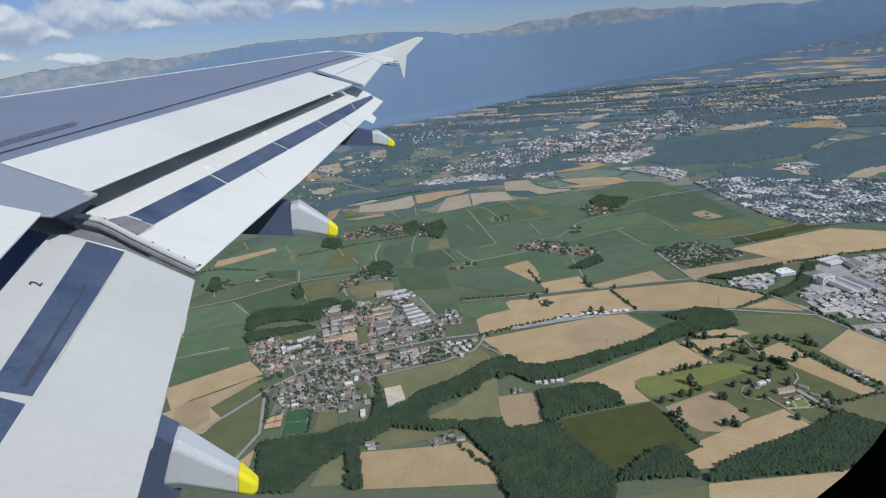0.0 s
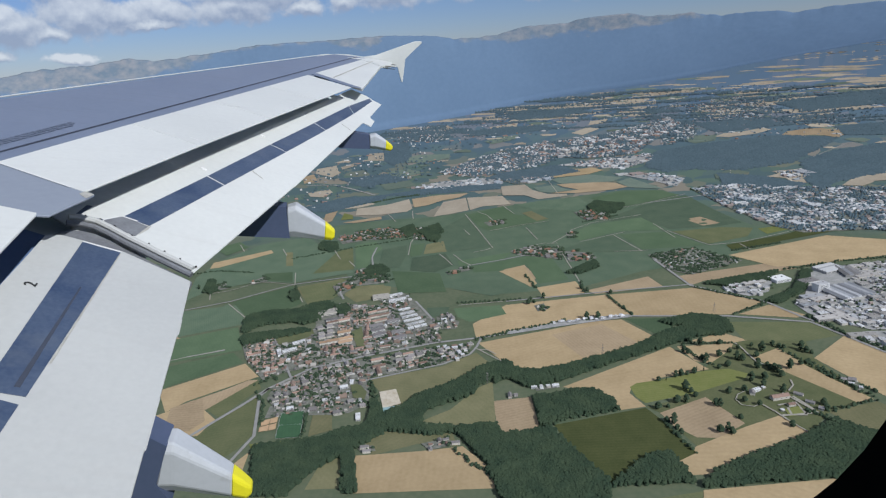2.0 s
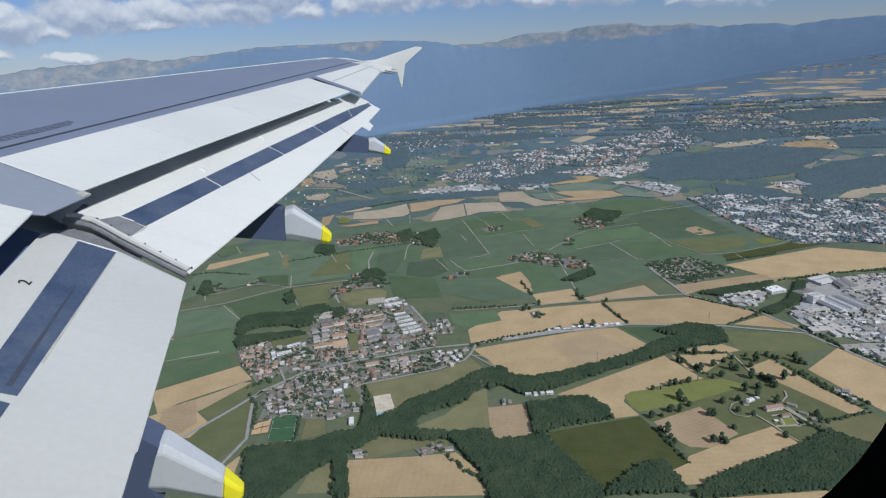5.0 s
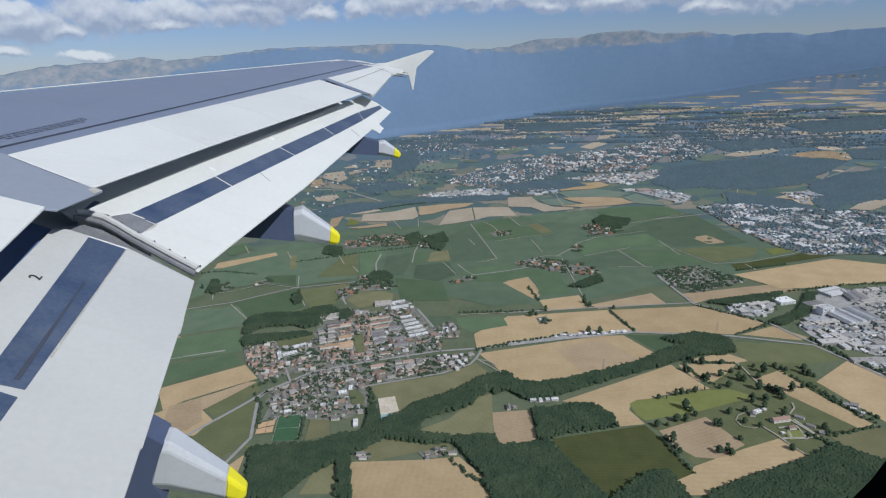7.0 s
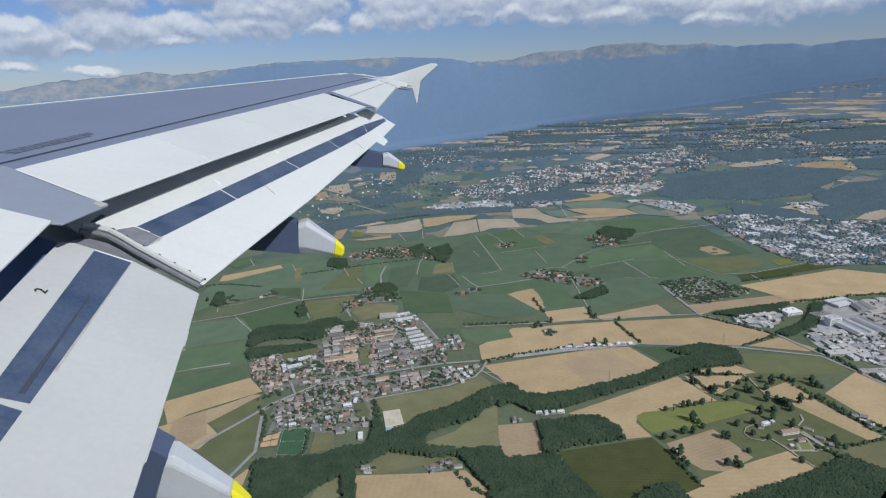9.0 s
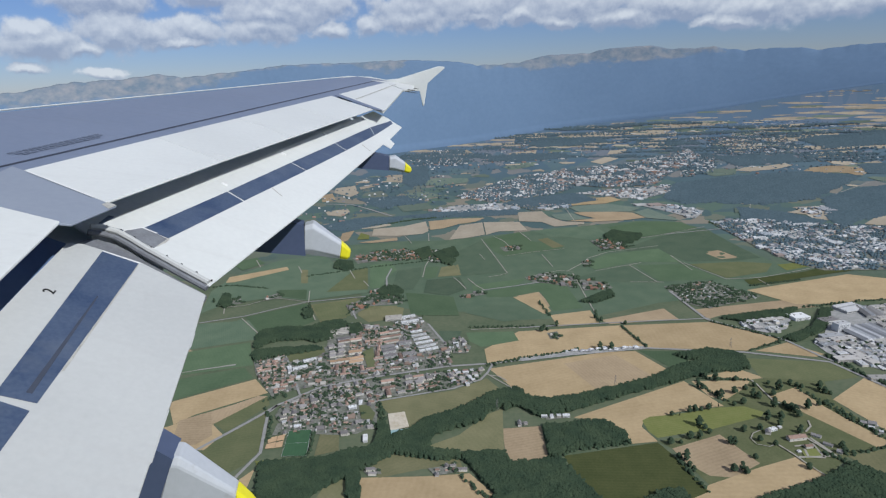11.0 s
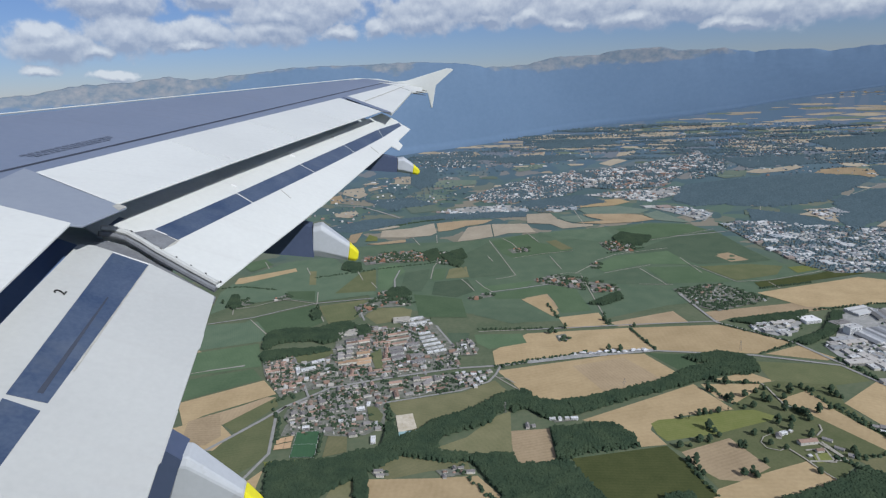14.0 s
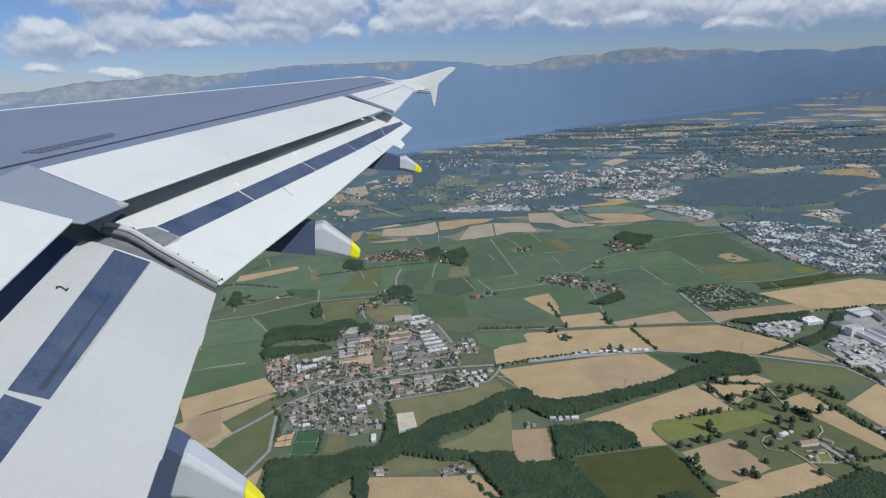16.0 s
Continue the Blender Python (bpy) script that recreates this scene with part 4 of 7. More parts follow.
def joined_clumps(name, items, material, label, category, kind="stuff", soft=0.45):
    """Many small crowns in one mesh; items are x, y, height over the plain, radius."""
    vs, fs, ns, base = [], [], [], 0
    rnd = random.Random(len(items))
    for x, y, z, r in items:
        v, fc = CLUMPS[1 + rnd.randrange(5)]
        a = rnd.uniform(0, 6.3)
        c, s = math.cos(a), math.sin(a)
        k = near(x, y)
        o = at(x, y, z)
        w = np.empty_like(v)
        w[:, 0] = o.x + (v[:, 0] * c - v[:, 1] * s) * r * k
        w[:, 1] = o.y + (v[:, 0] * s + v[:, 1] * c) * r * k
        w[:, 2] = o.z + v[:, 2] * r * k * rnd.uniform(0.8, 1.25)
        vs.append(w)
        ns.append(np.stack((v[:, 0] * c - v[:, 1] * s, v[:, 0] * s + v[:, 1] * c, v[:, 2]), 1))
        fs.append(fc + base)
        base += len(v)
    vs, fs, ns = np.concatenate(vs), np.concatenate(fs), np.concatenate(ns)
    me = bpy.data.meshes.new(name)
    me.vertices.add(len(vs))
    me.vertices.foreach_set("co", vs.ravel())
    me.loops.add(len(fs) * 3)
    me.loops.foreach_set("vertex_index", fs.ravel())
    me.polygons.add(len(fs))
    me.polygons.foreach_set("loop_start", np.arange(len(fs)) * 3)
    me.polygons.foreach_set("use_smooth", np.ones(len(fs), dtype=bool))
    me.update()
    me.validate()
    ns = ns / np.linalg.norm(ns, axis=1)[:, None] * (1 - soft) + np.array((0, 0, soft))      # leaves scatter light: softer than a solid ball
    me.normals_split_custom_set_from_vertices((ns / np.linalg.norm(ns, axis=1)[:, None]).tolist())
    me.materials.append(material)
    return tagged(new(name, me), label, category, "", kind)


def scatter(poly, gap, seed, cap=9000):
    """Places in a polygon on a shaken grid."""
    rnd = random.Random(seed)
    xs, ys = [p[0] for p in poly], [p[1] for p in poly]
    out = []
    x = min(xs)
    while x < max(xs):
        y = min(ys)
        while y < max(ys):
            p = (x + rnd.uniform(-0.5, 0.5) * gap, y + rnd.uniform(-0.5, 0.5) * gap)
            if inside(p, poly):
                out.append(p)
            y += gap
        x += gap
    rnd.shuffle(out)
    return out[:cap]


def canopy(poly, gap, seed, tall):
    """The closed leaf roof between the crowns: a bumpy surface a little under their tops."""
    x0, y0 = min(p[0] for p in poly), min(p[1] for p in poly)
    step = gap * 0.5
    nx, ny = int((max(p[0] for p in poly) - x0) / step) + 1, int((max(p[1] for p in poly) - y0) / step) + 1
    ins = [[inside((x0 + i * step, y0 + j * step), poly) for j in range(ny)] for i in range(nx)]
    index, verts, faces = {}, [], []

    def corner(i, j):
        if (i, j) not in index:
            x, y = x0 + i * step, y0 + j * step
            index[i, j] = len(verts)
            verts.append(at(x, y, tall * 0.93 + 1.0 * noise.noise((x / 4.5, y / 4.5, seed)) + 1.4 * noise.noise((x / 16, y / 16, seed))))
        return index[i, j]

    for i in range(1, nx - 2):
        for j in range(1, ny - 2):
            if ins[i][j] and ins[i + 1][j] and ins[i][j + 1] and ins[i + 1][j + 1] and ins[i - 1][j] and ins[i][j - 1] and ins[i + 2][j] and ins[i][j + 2]:
                faces.append((corner(i, j), corner(i + 1, j), corner(i + 1, j + 1), corner(i, j + 1)))
    if faces:
        tagged(raw("wood_canopy", verts, faces, M["leaf"], None, True), "closed dark green leaf canopy of the wood", "wood", "", "stuff")


def wood(poly, gap, seed, tall=11.0, far=False, name="woodland", label="dense dark green broadleaf wood between the fields"):
    rnd = random.Random(seed + 1)
    items = []
    mid = [sum(p[i] for p in poly) / len(poly) for i in (0, 1)]
    spots = scatter(poly, gap * 0.72, seed) if far else scatter(poly, gap, seed)
    if far:        # a ragged edge: some trees stand outside it
        spots += [(mid[0] + (x - mid[0]) * 1.06, mid[1] + (y - mid[1]) * 1.06) for x, y in spots[::3]]
    for x, y in spots:
        h = tall * (rnd.uniform(0.82, 1.10) if far else rnd.uniform(0.88, 1.07))
        r = gap * (rnd.uniform(0.60, 0.85) if far else rnd.uniform(0.72, 0.98))
        items.append((x, y, h - r * 0.6, r))
        if not far:
            items.append((x + rnd.uniform(-1, 1) * gap * 0.5, y + rnd.uniform(-1, 1) * gap * 0.5, h * 0.55, r * 0.9))
            items.append((x + rnd.uniform(-1, 1) * gap * 0.4, y + rnd.uniform(-1, 1) * gap * 0.4, h * 0.25, r * 0.9))
            for _ in range(6):
                items.append((x + rnd.uniform(-1, 1) * gap * 0.6, y + rnd.uniform(-1, 1) * gap * 0.6, h * rnd.uniform(0.75, 1.05), r * rnd.uniform(0.3, 0.55)))
    if not far:
        canopy(poly, gap, seed, tall)
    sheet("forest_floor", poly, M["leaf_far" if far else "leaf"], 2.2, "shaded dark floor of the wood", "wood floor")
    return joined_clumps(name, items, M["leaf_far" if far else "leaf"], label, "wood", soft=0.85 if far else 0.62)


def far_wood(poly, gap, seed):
    wood(poly, gap, seed, 7.0, True, "far_woodland", "far wood tinted blue-green by painted haze")


def hedge(path, width, seed, tall=7.0, gap=7.0, far=False):
    rnd = random.Random(seed)
    items = []
    for (x1, y1), (x2, y2) in zip(path, path[1:]):
        n = max(1, int(math.hypot(x2 - x1, y2 - y1) / gap))
        for i in range(n):
            for _ in range(max(1, int(width / gap))):
                x = x1 + (x2 - x1) * (i + rnd.random()) / n + rnd.uniform(-0.5, 0.5) * width
                y = y1 + (y2 - y1) * (i + rnd.random()) / n + rnd.uniform(-0.5, 0.5) * width
                h = tall * rnd.uniform(0.5, 1.15)
                r = gap * rnd.uniform(0.4, 0.75)
                items += [(x, y, h - r * 0.5, r), (x + rnd.uniform(-2, 2), y + rnd.uniform(-2, 2), h * 0.4, r)]
    return joined_clumps("hedgerow", items, M["leaf_far" if far else "leaf"], "uneven green hedgerow of shrubs and small trees", "hedge")


wood([(131, 1491), (170, 1491), (194, 1443), (244, 1429), (306, 1439), (405, 1475), (472, 1498), (562, 1536), (628, 1585), (707, 1621), (813, 1672), (847, 1637), (829, 1565), (789, 1548), (728, 1554), (634, 1515), (543, 1478), (457, 1446), (356, 1402), (292, 1371), (203, 1352), (159, 1405), (121, 1386)], 6.5, 100)
wood([(-328, 1176), (-256, 1202), (-210, 1242), (-193, 1269), (-194, 1351), (-175, 1331), (-160, 1285), (-114, 1313), (-81, 1354), (-38, 1375), (5, 1396), (51, 1432), (83, 1465), (134, 1491), (146, 1441), (108, 1398), (77, 1381), (68, 1347), (31, 1324), (-11, 1310), (-52, 1289), (-68, 1259), (-62, 1220), (1, 1215), (6, 1187), (-51, 1187), (-102, 1201), (-142, 1215), (-170, 1235), (-207, 1215), (-228, 1183), (-220, 1138), (-217, 1081), (-236, 1065), (-238, 1120), (-259, 1137), (-290, 1105), (-310, 1088)], 6.5, 101)
wood([(207, 1305), (351, 1321), (395, 1265), (393, 1227), (258, 1207), (204, 1178)], 6.5, 102)
wood([(0, 1204), (104, 1207), (114, 1162), (226, 1174), (249, 1104), (301, 988), (275, 893), (94, 904), (67, 1076), (35, 1139)], 6.5, 103)
wood([(-410, 1026), (-450, 1195), (-308, 1202), (-236, 1240), (-142, 1222), (-195, 1172), (-241, 1140), (-294, 1096), (-341, 1022)], 6.5, 104)
wood([(507, 985), (590, 1019), (746, 1074), (834, 1120), (869, 1075), (937, 1019), (889, 957), (711, 945), (468, 946)], 6.5, 105)
wood([(302, 972), (368, 1028), (411, 1053), (449, 1057), (456, 1015), (464, 961)], 6.5, 106)
wood([(-669, 1908), (-665, 1960), (-612, 1983), (-493, 1980), (-460, 2017), (-403, 2036), (-373, 1996), (-406, 1879), (-457, 1849), (-491, 1879), (-586, 1880), (-625, 1853), (-634, 1819), (-653, 1834)], 6.5, 107)
wood([(-646, 1779), (-636, 1794), (-603, 1808), (-531, 1809), (-450, 1817), (-419, 1797), (-486, 1770), (-569, 1747), (-616, 1728)], 6.5, 116)
wood([(-367, 1986), (-329, 1997), (-309, 1935), (-339, 1900), (-362, 1926)], 6.5, 117)
wood([(904, 1929), (1016, 1952), (1196, 1989), (1127, 1912), (967, 1891)], 6.5, 108)
wood([(1021, 1749), (1157, 1825), (1273, 1974), (1304, 1970), (1184, 1803), (1050, 1725)], 6.5, 109)
wood([(-240, 1136), (-217, 1146), (-197, 1012), (-228, 1014)], 6.5, 110)
wood([(573, 2213), (613, 2240), (618, 2175), (528, 2114), (479, 2132)], 6.5, 111)
wood([(820, 3082), (881, 3144), (960, 3056), (901, 2908), (823, 2932)], 6.5, 112)
wood([(657, 1665), (771, 1693), (826, 1663), (726, 1627), (686, 1631)], 6.5, 114)
wood([(-93, 2847), (19, 2962), (43, 2805), (-38, 2742)], 6.5, 115)
wood([(802, 3072), (873, 3170), (931, 3109), (1000, 3072), (946, 2965), (845, 2960), (799, 2980)], 7.5, 140)
wood([(-300, 2322), (-277, 2388), (-225, 2388), (-193, 2314), (-229, 2279), (-274, 2279)], 7.5, 141)
wood([(-543, 2685), (-539, 2801), (-467, 2771), (-445, 2670), (-487, 2642)], 7.5, 142)
wood([(-57, 2811), (-11, 2852), (25, 2732), (3, 2654), (-38, 2696)], 7.5, 143)
wood([(-178, 2910), (-110, 2983), (-87, 2825), (-132, 2765)], 7.5, 144)
wood([(-919, 2259), (-938, 2365), (-919, 2376), (-868, 2253), (-876, 2205)], 7.5, 145)
wood([(-558, 2115), (-551, 2160), (-525, 2139), (-514, 2082), (-537, 2073)], 7.5, 146)
far_wood([(2078, 4660), (2789, 4800), (3037, 4490), (2294, 3789), (1922, 3691), (1721, 3792)], 16, 300)
far_wood([(2356, 3774), (2736, 4028), (3401, 4200), (2788, 3408), (2200, 3203), (2028, 3051), (2079, 3256)], 16, 301)
far_wood([(1744, 3609), (1927, 3438), (2014, 3199), (1856, 3137), (1641, 3318)], 14, 302)
far_wood([(-807, 3515), (-567, 3722), (-284, 3713), (-311, 3594), (-590, 3405)], 12, 303)
far_wood([(-320, 3720), (-2, 3819), (429, 3796), (414, 3664), (-73, 3669)], 12, 304)
far_wood([(-421, 5913), (-205, 6041), (-158, 5153), (-285, 4822), (-368, 5064)], 14, 305)
far_wood([(1692, 4500), (2097, 4654), (1720, 3830), (1504, 3787), (1433, 3996)], 16, 306)
far_wood([(324, 6525), (1059, 6602), (1358, 6291), (693, 6074)], 17, 307)
far_wood([(2563, 5845), (3229, 5774), (3084, 5325), (2494, 5229)], 17, 308)
far_wood([(4025, 7002), (5798, 7656), (4804, 6311), (3843, 6169)], 20, 309)
far_wood([(3391, 5035), (4064, 5056), (3585, 4437), (3202, 4612)], 17, 310)
far_wood([(1040, 7828), (1980, 8152), (1973, 7547), (1099, 7267)], 20, 311)
far_wood([(982, 4004), (888, 4279), (468, 4125), (376, 3989), (654, 3852)], 13, 312)
far_wood([(-656, 4390), (-328, 4422), (-155, 4169), (-457, 4044)], 13, 313)
def belts(n, az_range, el_range, seed):
    """Dark belts of trees between the far fields."""
    rnd, items = random.Random(seed), []
    for _ in range(n):
        a, e = radians(rnd.uniform(*az_range)), rnd.uniform(*el_range)
        if e > along(FOOT, math.degrees(a)) - 0.1:
            continue
        d = EYE / math.tan(radians(-e))
        k = d / 6000
        x, y, t, w, h = d * math.sin(a), d * math.cos(a), rnd.uniform(-0.4, 0.2), rnd.uniform(120, 480) * k, rnd.uniform(15, 70) * k
        for _ in range(int(w * h / (170 * k * k)) + 8):
            p, q = rnd.uniform(-1, 1) * w, rnd.gauss(0, 0.5) * h
            r = rnd.uniform(7, 13) * k
            items.append((x + math.cos(t) * p - math.sin(t) * q, y + math.sin(t) * p + math.cos(t) * q, r * 0.35, r))
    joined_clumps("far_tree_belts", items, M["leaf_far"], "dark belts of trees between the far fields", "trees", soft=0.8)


belts(110, (-14, 44), (-7.5, -4.4), 77)
hedge([(655, 1510), (675, 1412), (693, 1387)], 4, 500)
hedge([(797, 1497), (665, 1516)], 4, 501)
hedge([(96, 1645), (192, 1674)], 14, 502)
hedge([(193, 1681), (299, 1702), (383, 1730)], 6, 503)
hedge([(432, 1716), (495, 1722)], 10, 504)
hedge([(560, 1894), (593, 1728)], 5, 505)
hedge([(861, 1908), (939, 1831), (1020, 1741)], 7, 506)
hedge([(881, 1673), (1018, 1737)], 7, 507)
hedge([(1081, 1636), (1104, 1517), (1143, 1423), (1166, 1315)], 16, 508)
hedge([(893, 1446), (920, 1366), (942, 1269), (971, 1191)], 12, 509)
hedge([(927, 1377), (950, 1281), (993, 1212)], 10, 510)
hedge([(842, 1153), (969, 1178)], 7, 511)
hedge([(1612, 3324), (1433, 3275), (1484, 2926)], 12, 512)
hedge([(59, 1932), (212, 1924), (279, 1922)], 6, 513)
hedge([(510, 2041), (494, 1932)], 10, 514)
hedge([(1151, 2234), (1378, 2285)], 4, 515)
hedge([(1217, 1997), (1442, 2037), (1729, 2041)], 10, 516)
hedge([(-155, 1223), (-256, 1202), (-334, 1204)], 16, 517)
hedge([(-2, 1132), (43, 1067), (85, 1018)], 8, 518)
hedge([(235, 1187), (257, 1202), (392, 1223)], 5, 519)
hedge([(-508, 1446), (-472, 1374), (-456, 1285)], 7, 520)
hedge([(-594, 3433), (-210, 3635), (139, 3722)], 16, 521)
hedge([(-639, 2575), (-375, 2669), (-65, 2756)], 9, 522)
hedge([(500, 1046), (476, 1168)], 5, 523)
hedge([(834, 1120), (800, 1165)], 14, 524)
hedge([(324, 2152), (342, 2007)], 7, 525)
hedge([(-1062, 2466), (-936, 2486), (-774, 2428)], 7, 526)
hedge([(-351, 1320), (-342, 1230), (-348, 1209)], 5, 527)
hedge([(-403, 1209), (-335, 1208)], 5, 528)
hedge([(-519, 1476), (-488, 1504), (-457, 1501)], 12, 529)
hedge([(423, 2484), (522, 2438)], 8, 530)
hedge([(-204, 1449), (-181, 1337), (-182, 1229)], 16, 531)
hedge([(705, 2795), (902, 2865)], 6, 532)
hedge([(-391, 2095), (-330, 2287)], 10, 533)


def tree_kind(seed, tall, spread, label):
    """A tree with a tapered trunk, limbs and a crown of clumps with gaps."""
    rnd = random.Random(seed)
    root = thing("tree", label, "tree", stand(0, -300))
    bm = bmesh.new()
    bmesh.ops.create_cone(bm, cap_ends=True, segments=7, radius1=0.45, radius2=0.2, depth=tall * 0.55, matrix=Matrix.Translation((0, 0, tall * 0.27)))
    part("trunk", bm, M["bark"], root)
    for k in range(3):
        bm = bmesh.new()
        bmesh.ops.create_cone(bm, cap_ends=True, segments=5, radius1=0.2, radius2=0.07, depth=tall * 0.4,
                              matrix=Matrix.Rotation(2.1 * k, 4, "Z") @ Matrix.Translation((tall * 0.1, 0, tall * 0.5)) @ Matrix.Rotation(0.6, 4, "Y"))
        part("limb", bm, M["bark"], root)
    vs, fs, base = [], [], 0
    for k in range(60):
        a, t = rnd.uniform(0, 6.28), rnd.random()
        rr = spread * math.sin(math.pi * min(0.98, 0.25 + 0.7 * t)) * rnd.uniform(0.25, 0.85)
        v, fc = CLUMPS[1 + rnd.randrange(5)]
        r = spread * rnd.uniform(0.18, 0.36)
        vs.append(v * r + np.array([rr * math.cos(a), rr * math.sin(a), tall * (0.14 + 0.76 * t)]))
        fs.append(fc + base)
        base += len(v)
    vs = np.concatenate(vs)
    crown = raw("crown", vs.tolist(), np.concatenate(fs).tolist(), M["leaf"], root, True)
    ns = (vs - np.array((0, 0, tall * 0.42))) / spread * 0.8 + np.array((0, 0, 0.55))       # the crown as a whole takes the light
    crown.data.normals_split_custom_set_from_vertices((ns / (np.linalg.norm(ns, axis=1)[:, None] + 1e-6)).tolist())
    return root


TREES = [tree_kind(1, 15, 6.5, "round dark green broadleaf tree standing in grass"), tree_kind(2, 18, 6.0, "tall dark green broadleaf tree near the farm"),
         tree_kind(3, 11, 5.2, "small spreading green tree at a field edge"), tree_kind(4, 19, 2.2, "slender columnar poplar tree beside a field")]
used = set()


def plant(kind, x, y, size=1.0, turn=0.0):
    if kind not in used:
        used.add(kind)
        TREES[kind].matrix_basis = stand(x, y, turn, 0, size)
        tagged(TREES[kind], group="single trees on the plain")
        return
    copy_thing(TREES[kind], stand(x, y, turn, 0, size))


SINGLE = [(528, 1335), (576, 1347), (592, 1351), (608, 1355), (628, 1359), (575, 1284), (583, 1271), (587, 1254), (535, 1235), (555, 1233), (483, 1216), (507, 1218), (482, 1161), (495, 1154), (496, 1117), (494, 1134), (615, 1210), (622, 1205), (668, 1257), (707, 1261), (685, 1216), (744, 1301), (711, 1198), (644, 1153), (578, 1111), (598, 1116), (601, 1102), (736, 1112), (677, 1426), (682, 1411), (725, 1431), (698, 1372), (724, 1378)]
SINGLE += [(646, 1469), (654, 1459), (762, 1449), (792, 1462), (762, 1409), (773, 1402), (834, 1473), (816, 1413), (845, 1441), (889, 1468), (898, 1452), (907, 1445), (944, 1432), (950, 1416), (960, 1409), (959, 1452), (790, 1358), (817, 1361), (818, 1350), (823, 1342), (827, 1328), (824, 1309), (803, 1261), (790, 1242), (864, 1343), (900, 1357), (917, 1361), (780, 1305), (760, 1274), (847, 1180), (840, 1159), (758, 1497), (705, 1499)]
SINGLE += [(306, 1909), (312, 1884), (292, 1877), (350, 1918), (494, 1973), (508, 1950), (579, 1912), (449, 1727), (485, 1731), (646, 1528), (687, 1524), (-948, 2283), (-908, 2265), (-915, 2235), (-561, 2156), (-542, 2171)]
for i, (x, y) in enumerate(SINGLE):
    plant((0, 1, 0, 2)[i % 4], x, y, 1.0 + 0.55 * ((i * 37) % 11) / 11, i * 1.3)
for x, y in [(547, 1333), (655, 1365), (636, 1363), (-80, 1341), (-73, 1346)]:
    plant(3, x, y, 1.0, x)


# ---------------------------------------------------------------- buildings
def house_kind(seed, w, d, h, roof, label, ridge=0.35, extra=False):
    rnd = random.Random(seed)
    root = thing("house", label, "house", stand(0, -300))
    bm = bmesh.new()
    box(bm, 0, 0, 0, w, d, h)
    part("wall", bm, M["plaster"], root)
    bm = bmesh.new()
    o, r = 0.6, d * ridge
    ring = [(-w / 2 - o, -d / 2 - o, h - 0.2), (-w / 2 - o, 0, h + r), (-w / 2 - o, d / 2 + o, h - 0.2)]
    prism(bm, ring, (w + 2 * o, 0, 0))
    part("roof", bm, roof, root)
    bm = bmesh.new()
    box(bm, w * 0.2, d * 0.12, h + r * 0.4, 0.9, 0.9, r * 0.9)
    part("chimney", bm, M["plaster"], root)
    for k in range(3):
        bm = bmesh.new()
        box(bm, -w * 0.3 + k * w * 0.3, -d / 2 - 0.03, h * 0.45, 1.3, 0.1, 1.5)
        part("window", bm, M["window"], root)
    if extra:
        bm = bmesh.new()
        box(bm, w * 0.62, -d * 0.1, 0, w * 0.3, d * 0.5, h * 0.5)
        part("annex", bm, M["plaster"], root)
    return root


def block_kind(w, d, h, roof, wall, label, name="apartment_block"):
    root = thing(name, label, "building", stand(0, -300))
    bm = bmesh.new()
    box(bm, 0, 0, 0, w, d, h)
    part("wall", bm, wall, root)
    bm = bmesh.new()
    box(bm, 0, 0, h, w + 0.6, d + 0.6, 0.7)
    part("roof", bm, roof, root)
    for k in range(2):
        bm = bmesh.new()
        box(bm, (k - 0.5) * w * 0.45, d * 0.1, h + 0.7, w * 0.07, d * 0.12, 1.4)
        part("roof_vent", bm, M["grey_roof"], root)
    for s in range(max(1, int(h / 3.2))):
        bm = bmesh.new()
        box(bm, 0, -d / 2 - 0.04, 1.2 + 3.1 * s, w * 0.9, 0.1, 1.3)
        part("window_band", bm, M["window"], root)
    return root


